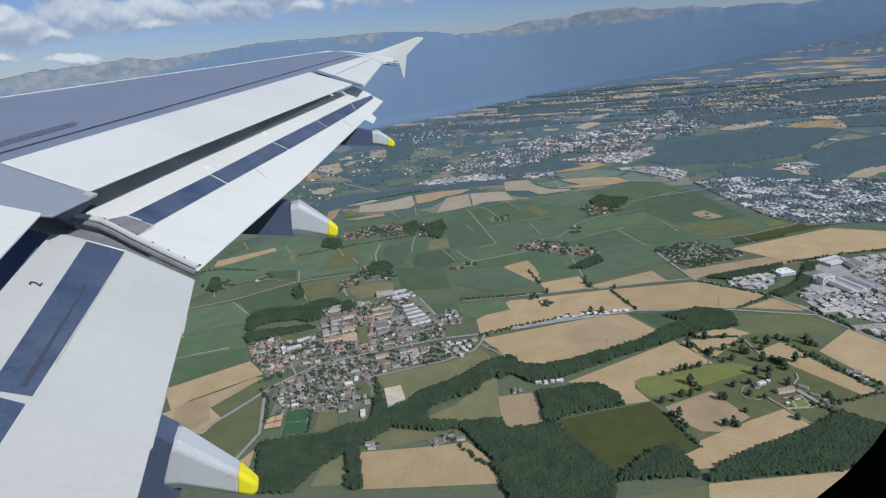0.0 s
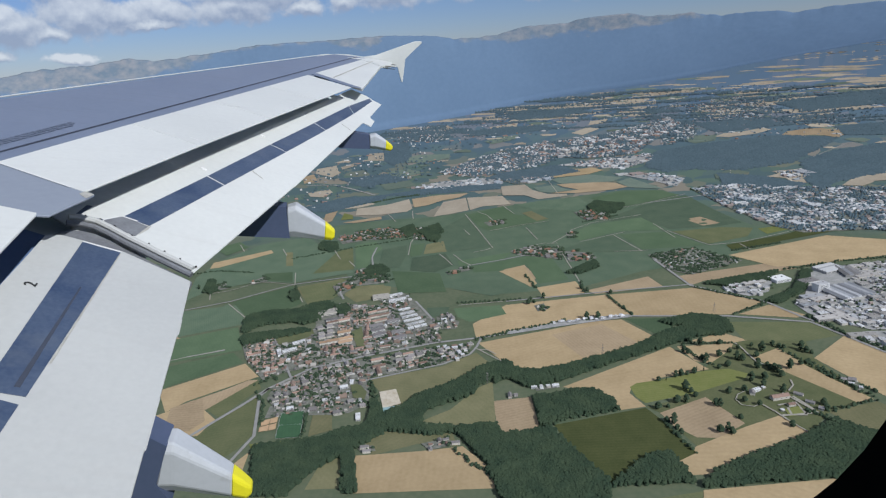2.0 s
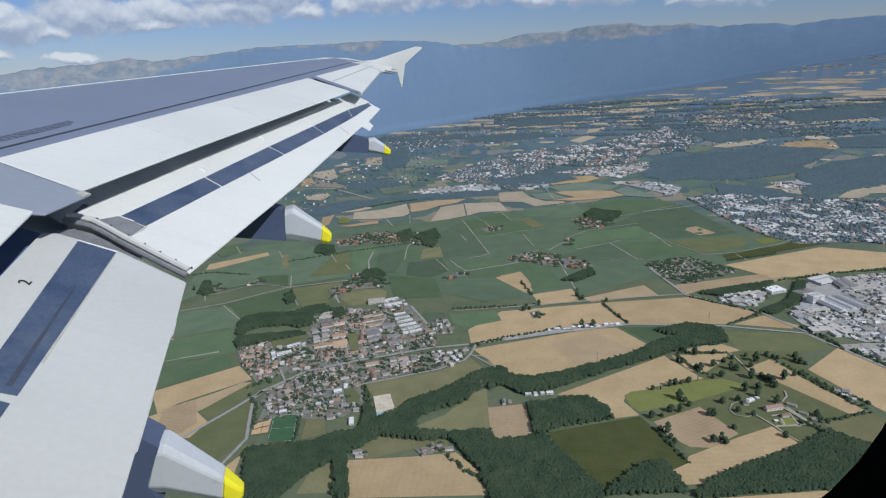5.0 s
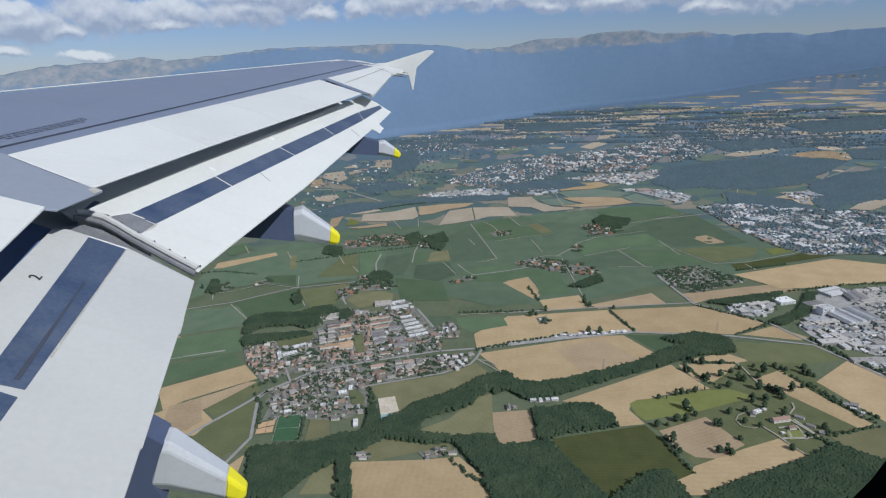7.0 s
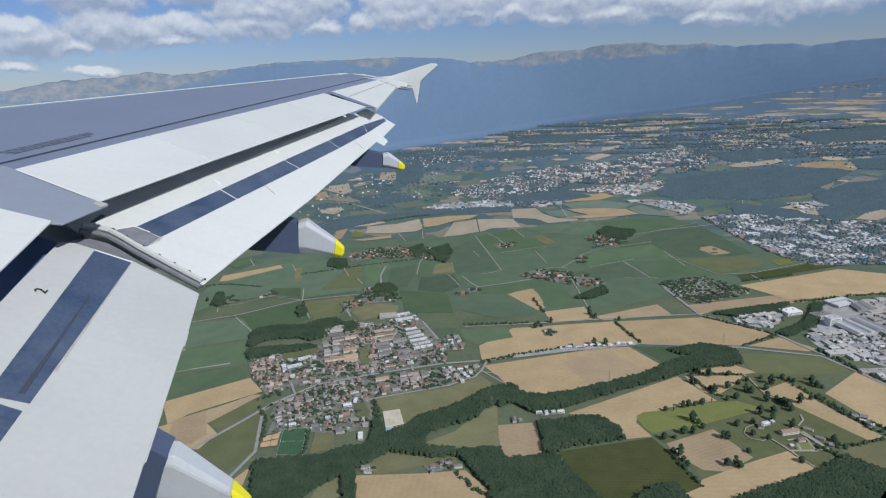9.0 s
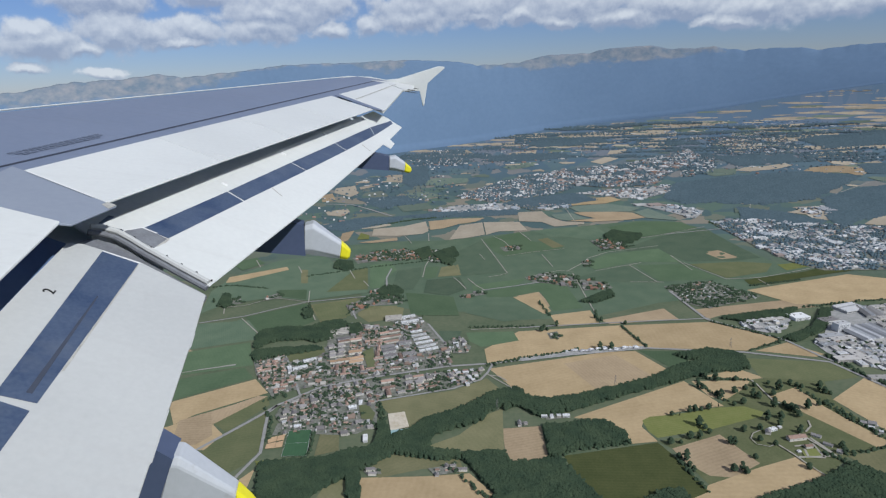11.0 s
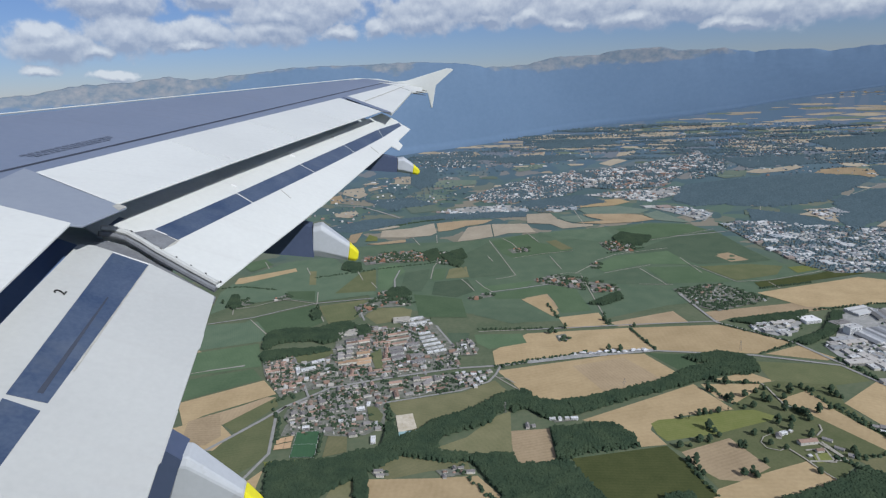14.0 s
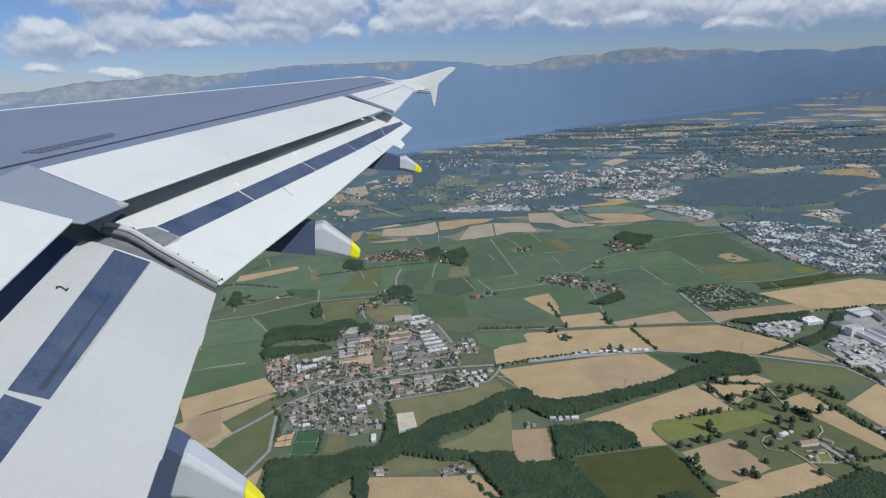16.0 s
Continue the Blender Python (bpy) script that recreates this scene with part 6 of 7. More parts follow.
far_town([(3110, 7444), (4145, 8148), (3740, 6495), (3018, 5676), (2630, 6003)], 60, 69, (12, 24), (5, 9), PALE, "scattered far village on the plain", 0.9, "plain")
far_town([(2118, 5664), (2630, 6003), (2151, 4935), (1822, 4734)], 44, 70, (12, 22), (5, 9), PALE, "scattered far village on the plain", 0.9, "plain")
far_town([(832, 2264), (1017, 2308), (1138, 2119), (907, 2020), (842, 2085)], 17, 71, (4, 7), (2.5, 3.5), PALE, "allotment gardens with many small sheds and shrubs", 1.4, "town")
far_town([(-571, 4370), (-164, 4495), (-137, 4226), (-511, 4191)], 60, 72, (14, 30), (5, 8), GREY, "scattered far farms and sheds", 0.6, "plain")
far_town([(2049, 3541), (2233, 3567), (2156, 3358), (1995, 3274)], 40, 73, (20, 50), (6, 10), GREY, "bright sheds at the edge of the far forest", 0.1, "earth")

far_town([(-447, 6333), (31, 7460), (904, 7890), (2313, 9184), (1650, 6530), (636, 5578), (-87, 5287)], 130, 81, (12, 26), (5, 8), PALE, "scattered far houses and trees under the mountain", 0.6, "plain")
far_town([(2313, 9184), (3889, 10013), (4900, 9800), (5600, 8600), (5755, 7238), (3740, 6495), (2523, 6448), (1646, 6280)], 170, 82, (14, 34), (5, 9), PALE, "scattered far houses and trees under the mountain", 0.5, "plain")
far_town([(2516, 5862), (3740, 6495), (5755, 7238), (3450, 4262), (2806, 4674), (2097, 4654)], 150, 83, (12, 30), (5, 8), PALE, "scattered far houses and trees on the plain", 0.6, "plain")
far_town([(-1042, 4271), (-698, 5464), (-90, 5624), (94, 4672), (-77, 4151), (-504, 3790), (-783, 3401)], 110, 84, (10, 24), (5, 8), PALE, "scattered far houses and trees on the plain", 0.8, "plain")
for k, poly in enumerate((
    [(-618, 1732), (-536, 1756), (-415, 1776), (-414, 1871), (-357, 2000), (-255, 1973), (-87, 1979), (-11, 1763), (-13, 1656), (-219, 1604), (-456, 1533), (-504, 1505)],
    [(-462, 1400), (-425, 1498), (-369, 1531), (-232, 1578), (-46, 1612), (86, 1617), (33, 1526), (-206, 1473), (-200, 1338), (-285, 1300), (-413, 1318)],
)):
    far_town(poly, 17, 91 + k, (6, 12), (3, 5), VILLAGE, "garages, sheds, shrubs and trees between the village houses", 0.35, "town")
for k, poly in enumerate(([(1294, 1960), (1411, 1990), (1557, 2005), (1696, 1998), (1486, 1728), (1342, 1723), (1190, 1731), (1158, 1765)], [(1094, 1716), (1190, 1731), (1342, 1723), (1486, 1728), (1307, 1497), (1192, 1508), (1127, 1578), (1093, 1643)], [(945, 1884), (1040, 1923), (1153, 1935), (1072, 1821), (996, 1797), (959, 1834)])):
    far_town(poly, 19, 95 + k, (6, 17), (3, 8), GREY, "sheds, containers, parked trailers and trees between the works halls", 0.3, "yard")
# hamlets
far_town([(308, 2439), (414, 2501), (528, 2407), (491, 2290), (400, 2352), (336, 2383)], 24, 20, (9, 16), (5, 8), REDS, "small hamlet of tiled houses among trees", 0.8, "town")
far_town([(525, 2393), (629, 2342), (633, 2271), (517, 2253)], 28, 21, (9, 16), (5, 8), REDS, "small hamlet of tiled houses among trees", 0.8, "town")
far_town([(709, 2985), (802, 3014), (862, 2871), (788, 2802), (728, 2832)], 30, 22, (9, 16), (5, 8), REDS, "small hamlet of tiled houses among trees", 0.8, "town")
far_town([(-477, 2840), (-401, 2896), (-333, 2770), (-436, 2740)], 32, 23, (9, 16), (5, 8), REDS, "small hamlet of tiled houses among trees", 0.8, "town")
far_town([(-326, 2816), (-261, 2894), (-121, 2881), (-132, 2785), (-278, 2761)], 30, 24, (9, 16), (5, 8), REDS, "small hamlet of tiled houses among trees", 0.8, "town")
far_town([(-106, 2829), (-52, 2860), (-25, 2722), (-91, 2714)], 30, 25, (9, 16), (5, 8), REDS, "small hamlet of tiled houses among trees", 0.8, "town")
far_town([(-405, 2183), (-330, 2287), (-193, 2249), (-189, 2187), (-317, 2173), (-368, 2076)], 26, 26, (9, 16), (5, 8), REDS, "small hamlet of tiled houses among trees", 0.8, "town")
far_town([(29, 2253), (120, 2293), (128, 2252), (39, 2219)], 26, 27, (9, 16), (5, 8), REDS, "small hamlet of tiled houses among trees", 0.8, "town")
far_town([(308, 1861), (342, 1871), (348, 1824), (312, 1810)], 19, 28, (9, 16), (5, 8), REDS, "small hamlet of tiled houses among trees", 0.8, "town")
far_town([(244, 2924), (333, 2962), (337, 2877), (265, 2848)], 28, 29, (9, 16), (5, 8), REDS, "small hamlet of tiled houses among trees", 0.8, "town")
far_town([(-406, 2937), (-238, 2972), (-135, 2872), (-146, 2777), (-360, 2773)], 21, 120, (9, 17), (5, 8), REDS, "small hamlet of tiled houses among trees", 0.9, "town")
far_town([(-108, 2909), (-32, 2927), (-27, 2740), (-104, 2724)], 21, 121, (9, 17), (5, 8), REDS, "small hamlet of tiled houses among trees", 0.9, "town")
far_town([(-465, 2896), (-399, 2875), (-396, 2779), (-450, 2787)], 21, 122, (9, 17), (5, 8), REDS, "small hamlet of tiled houses among trees", 0.9, "town")
far_town([(-907, 2283), (-866, 2343), (-826, 2260), (-873, 2229)], 21, 123, (9, 17), (5, 8), REDS, "small hamlet of tiled houses among trees", 0.9, "town")
far_town([(-757, 2309), (-712, 2370), (-683, 2312), (-734, 2280)], 21, 124, (9, 17), (5, 8), REDS, "small hamlet of tiled houses among trees", 0.9, "town")
far_town([(-334, 2320), (-306, 2378), (-268, 2345), (-190, 2268), (-212, 2201), (-302, 2231)], 21, 125, (9, 17), (5, 8), REDS, "small hamlet of tiled houses among trees", 0.9, "town")
far_town([(712, 2940), (794, 2981), (866, 2913), (813, 2797), (728, 2831)], 21, 126, (9, 17), (5, 8), REDS, "small hamlet of tiled houses among trees", 0.9, "town")
far_town([(591, 2643), (634, 2663), (624, 2577), (585, 2557)], 21, 127, (9, 17), (5, 8), REDS, "small hamlet of tiled houses among trees", 0.9, "town")

def vehicle():
    """A plain parked van: body, cabin, four wheels."""
    root = thing("parked_van", "pale parked van on the roadside strip", "vehicle", stand(0, -300), "vehicles by the road")
    bm = box(bmesh.new(), 0, 0, 0.5, 6.5, 2.3, 1.4)
    part("body", bm, M["car"], root)
    bm = box(bmesh.new(), -0.6, 0, 1.9, 4.6, 2.1, 0.9)
    part("cabin", bm, M["car"], root)
    for x in (-2.0, 2.0):
        for y in (-1.0, 1.0):
            bm = bmesh.new()
            bmesh.ops.create_cone(bm, cap_ends=True, segments=10, radius1=0.45, radius2=0.45, depth=0.3, matrix=Matrix.Translation((x, y, 0.45)) @ Matrix.Rotation(1.5708, 4, "X"))
            part("wheel", bm, M["black"], root)
    return root


sheet("roadside_strip", [(193, 1681), (363, 1719), (471, 1733), (585, 1733), (579, 1713), (357, 1688), (199, 1661)], M["yard"], 2.0, "pale gravel strip with parked vans along the road", "lay-by")
VAN, vrnd = vehicle(), random.Random(3)
placed_van = False
(vx0, vy0), (vx1, vy1) = [(344, 1709), (574, 1726)]
for i in range(26):
    k = (i + vrnd.uniform(-0.3, 0.3)) / 26
    m = stand(vx0 + (vx1 - vx0) * k + vrnd.uniform(-8, 8), vy0 + (vy1 - vy0) * k + vrnd.uniform(-8, 8), 0.1 + vrnd.uniform(-0.3, 0.3), 2.5, vrnd.uniform(0.9, 1.7))
    if i == 0:
        VAN.matrix_basis = m
    else:
        copy_thing(VAN, m)


def pylon(x, y):
    """Slender lattice pylon with two cross arms."""
    root = thing("power_pylon", "slender grey lattice power pylon in a field", "pylon", stand(x, y, 0.6), "power pylons")
    for sx in (-1, 1):
        for sy in (-1, 1):
            bm = bmesh.new()
            a, b = Vector((sx * 2.6, sy * 2.6, 0)), Vector((sx * 0.4, sy * 0.4, 34))
            prism(bm, [b + Vector(q) for q in ((-.12, -.12, 0), (.12, -.12, 0), (.12, .12, 0), (-.12, .12, 0))], [a + Vector(q) for q in ((-.15, -.15, 0), (.15, -.15, 0), (.15, .15, 0), (-.15, .15, 0))])
            part("leg", bm, M["grey_roof"], root)
    for z, w in ((24, 11), (30, 8)):
        bm = bmesh.new()
        box(bm, 0, 0, z, w, 0.5, 0.4)
        part("cross_arm", bm, M["grey_roof"], root)


for x, y in [(104, 1388), (837, 1702), (431, 1489)]:
    pylon(x, y)

# sports ground, building site
sheet("football_pitch", [(-414, 1325), (-359, 1328), (-348, 1218), (-406, 1220)], M["pitch_green"], 2.4, "green football pitch beside the village", "sports field")
for line in ([(-414, 1325), (-359, 1328)], [(-359, 1328), (-348, 1218)], [(-348, 1218), (-406, 1220)], [(-406, 1220), (-414, 1325)], [(-411, 1272), (-355, 1272)]):
    ribbon("pitch_line", line, 0.35, M["paint_line"], 2.7, "white painted line of the pitch", "marking")
for q in ([(-458, 1297), (-437, 1305), (-434, 1283), (-452, 1275)], [(-436, 1305), (-419, 1311), (-417, 1287), (-433, 1283)], [(-455, 1271), (-434, 1279), (-431, 1255), (-453, 1252)], [(-433, 1278), (-417, 1284), (-414, 1258), (-430, 1255)]):
    sheet("tennis_court", q, M["clay"], 2.6, "sandy orange clay tennis court", "sports field")
sheet("building_site", [(-176, 1389), (-133, 1397), (-118, 1326), (-162, 1310)], M["earth"], 2.4, "bare pale gravel building site by the wood", "building site")
sheet("site_cover", [(-165, 1313), (-135, 1315), (-113, 1321), (-113, 1306), (-134, 1290), (-161, 1292)], M["teal"], 2.5, "pale teal sheeting at the edge of the building site", "sheeting")
put(block_kind(11, 26, 6, M["bright_roof"], M["bright_roof"], "small bright white flat-roofed hall by the wood", "village_hall"), *(-220, 1280), 0.1, 1.0, "large pale buildings of the village")
sheet("lawn_field", [(-336, 1355), (-294, 1359), (-277, 1237), (-330, 1219)], M["meadow"], 1.5, "dry playing field beside the football pitch", "field")
sheet("lawn_field", [(-463, 1207), (-342, 1213), (-334, 1146), (-432, 1144)], M["lawn"], 1.5, "green field below the sports ground", "field")
sheet("earth_field", [(2515, 3389), (2788, 3408), (2570, 3127), (2365, 3142)], M["pale"], 1.5, "tan field at the forest edge", "field")

# ---------------------------------------------------------------- the wing (local axes: a aft, b outboard, c up)
WING = pose(-7.428, -2.726, EYE + -0.423, 2.95, 11.33, 9.91)
RISE = math.tan(radians(5.1))
wing = thing("aircraft_wing", "white and grey airliner wing with extended flaps and yellow-tipped fairings", "wing", WING)


def top(a, b, h=0.0):
    return Vector((a, b, (b - 2) * RISE + h))


def lead(b):
    return 7.68 + 0.509 * (b - 16.36)


def hinge(b):
    return 5.09 + 0.393 * (b - 7.21)


def main_box():
    """The fixed wing: flat-topped upper skin, round nose, bellied underside, in sections along the span."""
    verts, faces = [], []
    spans = [1.4, 3.0, 4.5, 6.0, 7.2, 9.0, 11.0, 13.0, 15.0, 16.4, 17.0]
    for b in spans:
        le, te = lead(b), (hinge(b) + 0.1 if b > 7.1 else 5.05)
        k = 1.15 - 0.05 * b
        sec = [(te, 0.0), (le + 0.5 * (te - le), 0.012), (le + 0.10, 0.0), (le + 0.03, -0.03), (le, -0.09 * k), (le + 0.06, -0.17 * k), (le + 0.5, -0.38 * k), (le + 0.55 * (te - le), -0.55 * k), (te, -0.40 * k)]
        verts += [top(a, b, c) for a, c in sec]
    n = 9
    for i in range(len(spans) - 1):
        faces += [(i * n + j, i * n + (j + 1) % n, (i + 1) * n + (j + 1) % n, (i + 1) * n + j) for j in range(n)]
    faces += [tuple(range(n))[::-1], tuple((len(spans) - 1) * n + j for j in range(n))]
    raw("wing_skin", verts, faces, M["skin"], wing)


def plate(name, ring, material, thick=0.03, parent=None, label="", lift=0.0):
    """A thin panel: ring of points in wing axes, thickness downwards."""
    bm = prism(bmesh.new(), [Vector(p) + Vector((0, 0, lift)) for p in ring], (0, 0, -thick))
    bmesh.ops.bevel(bm, geom=[e for e in bm.edges if abs(e.verts[0].co.z - e.verts[1].co.z) < 10], offset=min(0.006, thick * 0.3), segments=1, affect="EDGES")
    return part(name, bm, material, parent or wing, label)


main_box()
# grey strip of fixed trailing skin and the dark joint ahead of it
plate("joint_line", [top(4.03, 5.0, 0.013), top(8.64, 17.0, 0.013), top(8.662, 16.97, 0.013), top(4.052, 5.0, 0.013)], M["joint"], 0.004)
plate("leading_slat", [top(lead(7.0), 7.0, 0.004), top(lead(16.6), 16.6, 0.004), top(lead(16.6) + 0.034, 16.6, 0.012), top(lead(7.0) + 0.012, 7.0, 0.012)], M["white"], 0.02, None, "thin white leading-edge slat")
# kink panel
plate("kink_panel", [top(4.95, 7.22, 0.014), top(5.10, 7.13, 0.014), top(5.77, 6.69, 0.014), top(5.985, 6.565, 0.014), top(5.83, 6.09, 0.014), top(5.75, 6.09, 0.014), top(4.90, 6.43, 0.014)], M["kink"], 0.02)
plate("edge_strip", [top(5.12, 7.116, 0.0215), top(5.78, 6.683, 0.0215), top(5.773, 6.670, 0.0215), top(5.112, 7.104, 0.0215)], M["paint_line"], 0.003, None, "bright bare edge of the spoiler")
plate("panel_corner", [top(5.90, 6.615, 0.0165), top(5.985, 6.565, 0.0165), top(5.955, 6.47, 0.0165), top(5.88, 6.55, 0.0165)], M["smudge"], 0.003, None, "worn tan corner of the grey panel")
plate("inner_skin", [top(4.90, 6.50, 0.013), top(4.90, 6.43, 0.013), top(4.6, 6.43, 0.013), top(4.6, 6.50, 0.013)], M["skin"], 0.03)
# spoilers
HB, TB = [7.24, 8.78, 10.34, 11.90, 13.44], [6.66, 8.17, 9.70, 11.20, 12.68]
for i in range(4):
    g = 0.004
    b0, b1, c0, c1 = HB[i] + g, HB[i + 1] - g, TB[i] + g, TB[i + 1] - g
    ring = [top(hinge(b0), b0, 0.018) if i else top(5.076, 7.14, 0.018), top(hinge(b1), b1, 0.018), top(5.89 + 0.397 * (c1 - 6.64), c1, 0.018), top(5.89 + 0.397 * (c0 - 6.64), c0, 0.018) if i else top(5.899, 6.60, 0.018)]
    plate("spoiler", ring, M["white"], 0.02, None, "white spoiler panel")
plate("spoiler", [top(4.90, 6.41, 0.018), top(5.75, 6.12, 0.018), top(5.93, 2.2, 0.018), top(5.05, 2.2, 0.018)], M["white"], 0.022, None, "white inboard spoiler panel")
# scuffs and small markings on the spoilers
for a, b in ((6.35, 8.45), (6.62, 10.22)):
    plate("scuff", [top(a, b, 0.022), top(a + 0.02, b - 0.01, 0.022), top(a + 0.12, b - 0.09, 0.022), top(a + 0.10, b - 0.09, 0.022)], M["paint_line"], 0.003)
# grey lip and dark cove behind the spoilers
plate("cove", [top(5.15, 7.15, -0.24), top(7.5, 13.4, -0.20), top(8.30, 13.5, -0.34), top(5.85, 6.75, -0.42)], M["cove"], 0.02)
plate("cove", [top(4.9, 6.6, -0.16), top(5.75, 6.6, -0.40), top(5.75, 1.9, -0.40), top(4.9, 1.9, -0.16)], M["inner"], 0.02)
plate("cove", [top(5.0, 7.3, -0.42), top(6.35, 7.1, -0.46), top(6.35, 5.7, -0.50), top(5.0, 5.7, -0.42)], M["cove"], 0.02)
# aileron and tip
plate("aileron", [top(7.68, 13.80, 0.016), top(8.74, 16.55, 0.016), top(9.13, 15.9, 0.008), top(8.49, 12.72, 0.008)], M["white"], 0.05, None, "white aileron")
plate("tip_panel", [top(8.40, 16.62, 0.014), top(9.06, 17.02, 0.014), top(9.50, 16.9, 0.012), top(9.42, 16.35, 0.012), top(9.14, 15.92, 0.012), top(8.74, 16.58, 0.014)], M["white"], 0.05, None, "white wingtip panel")
plate("aileron_joint", [top(8.00, 13.50, 0.022), top(9.0, 16.55, 0.022), top(9.012, 16.535, 0.022), top(8.012, 13.48, 0.022)], M["smudge"], 0.004)
plate("aileron_end", [top(7.60, 13.62, 0.015), top(7.70, 13.78, 0.015), top(8.50, 12.76, 0.012), top(8.30, 12.76, 0.012)], M["skin"], 0.012)
bm = prism(bmesh.new(), [(a, 17.09, c) for a, c in ((7.70, 1.22), (7.76, 1.27), (7.88, 1.31), (8.42, 1.375), (8.81, 1.355), (9.10, 1.44), (10.03, 1.885), (10.17, 1.90), (10.20, 1.87), (9.82, 1.45), (9.83, 0.90), (9.80, 0.88), (9.67, 1.25), (9.3, 1.16), (8.3, 1.15))], (0, -0.07, 0))
bmesh.ops.bevel(bm, geom=bm.edges[:], offset=0.01, segments=1, affect="EDGES")
part("wingtip_fence", bm, M["white"], wing, "white arrow-shaped wingtip fence")
for a, b in ((9.30, 15.75), (9.35, 16.1), (9.42, 16.5)):
    bm = bmesh.new()
    bmesh.ops.create_cone(bm, cap_ends=True, segments=6, radius1=0.012, radius2=0.006, depth=0.28, matrix=Matrix.Translation(top(a, b, 0.0)) @ Matrix.Rotation(1.57, 4, "Y"))
    part("static_wick", bm, M["black"], wing)

# flaps, turned down 12 degrees
DROP = math.tan(radians(12))


def oflap(a, b, h=0.0):
    """A place on the outboard flap's upper face."""
    te = 6.75 + 0.3131 * (b - 6.36)
    return Vector((a, b, -0.10 + 0.1126 * (b - 6.36) + (te - a) * DROP + h))


def iflap(a, b, h=0.0):
    return Vector((a, b, -0.12 + RISE * (b - 6.3) + (6.85 - a) * DROP + h))


def flap(name, fn, ring, label, paint):
    """A flap with a thin trailing edge, a thick rounded nose and a flat lower face. ring: (a, b, depth)."""
    bm = prism(bmesh.new(), [fn(a, b) for a, b, _ in ring], [fn(a, b, -d) for a, b, d in ring])
    bmesh.ops.bevel(bm, geom=bm.edges[:], offset=0.006, segments=2, affect="EDGES")
    return part(name, bm, paint, wing, label)


of = flap("outboard_flap", oflap, [(5.76, 6.69, 0.14), (5.80, 6.97, 0.16), (5.86, 6.99, 0.16), (8.358, 13.62, 0.12), (8.666, 13.50, 0.08), (8.74, 13.37, 0.05), (8.918, 13.25, 0.012), (8.609, 12.19, 0.012), (8.69, 12.04, 0.012), (8.60, 11.68, 0.012), (8.466, 11.767, 0.012), (7.476, 8.52, 0.012), (7.46, 8.51, 0.012), (6.75, 6.34, 0.012), (6.21, 6.60, 0.10), (6.06, 6.68, 0.12), (5.94, 6.73, 0.13)],
          "white outboard flap with a stained dark band", M["white"])
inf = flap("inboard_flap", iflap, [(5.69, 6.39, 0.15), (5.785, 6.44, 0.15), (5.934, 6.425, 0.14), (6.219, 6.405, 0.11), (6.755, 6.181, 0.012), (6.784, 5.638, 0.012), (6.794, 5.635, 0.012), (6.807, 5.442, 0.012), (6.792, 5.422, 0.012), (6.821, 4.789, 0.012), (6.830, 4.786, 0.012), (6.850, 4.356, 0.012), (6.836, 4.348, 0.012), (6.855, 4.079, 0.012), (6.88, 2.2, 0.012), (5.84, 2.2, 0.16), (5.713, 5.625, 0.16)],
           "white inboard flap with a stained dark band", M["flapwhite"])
# dark bands let into the flaps, in lengths between pale joints
FORE = [(6.093, 6.923), (6.581, 8.142), (7.131, 9.56), (7.676, 10.938), (8.265, 12.437), (8.700, 13.38)]
AFT = [(6.305, 6.874), (6.764, 8.039), (7.333, 9.467), (7.849, 10.786), (8.333, 12.068), (8.735, 13.24)]
for i in range(5):
    mix2 = lambda p, q, s: (p[0] + (q[0] - p[0]) * s, p[1] + (q[1] - p[1]) * s)
    s0, s1 = (0.0 if i == 0 else 0.010), (0.992 if i < 4 else 1.0)
    q = [mix2(FORE[i], FORE[i + 1], s0), mix2(FORE[i], FORE[i + 1], s1), mix2(AFT[i], AFT[i + 1], s1), mix2(AFT[i], AFT[i + 1], s0)]
    plate("dark_band", [oflap(*p, 0.005) for p in q], M["blue"], 0.004, of, "dark blue stained metal band with painted sheen")
plate("dark_band", [oflap(5.80, 6.725, 0.005), oflap(5.812, 6.782, 0.005), oflap(5.970, 6.797, 0.005), oflap(5.970, 6.735, 0.005)], M["blue"], 0.004, of)
plate("dark_band", [oflap(5.775, 6.78, 0.005), oflap(5.80, 6.955, 0.005), oflap(5.845, 6.965, 0.005), oflap(5.805, 6.795, 0.005)], M["blue"], 0.004, of)
plate("access_cover", [oflap(5.990, 6.735, 0.006), oflap(5.980, 6.787, 0.006), oflap(6.081, 6.912, 0.006), oflap(6.205, 6.890, 0.006), oflap(6.299, 6.855, 0.006), oflap(6.244, 6.660, 0.006), oflap(6.147, 6.695, 0.006)], M["seal"], 0.006, of, "worn grey access cover")
plate("cover_edge", [oflap(6.085, 6.926, 0.007), oflap(6.21, 6.905, 0.007), oflap(6.21, 6.893, 0.007), oflap(6.081, 6.914, 0.007)], M["paint_line"], 0.003, of)
plate("cover_edge", [oflap(5.965, 6.787, 0.007), oflap(6.075, 6.922, 0.007), oflap(6.081, 6.914, 0.007), oflap(5.978, 6.787, 0.007)], M["paint_line"], 0.003, of)
plate("oil_smudge", [oflap(6.275, 6.868, 0.004), oflap(6.320, 6.878, 0.004), oflap(6.305, 6.80, 0.004), oflap(6.262, 6.70, 0.004)], M["smudge"], 0.003, of, "brownish oil smudge")
plate("seam", [oflap(6.93, 8.66, 0.004), oflap(6.935, 8.672, 0.004), oflap(7.125, 8.47, 0.004), oflap(7.12, 8.46, 0.004)], M["smudge"], 0.003, of)
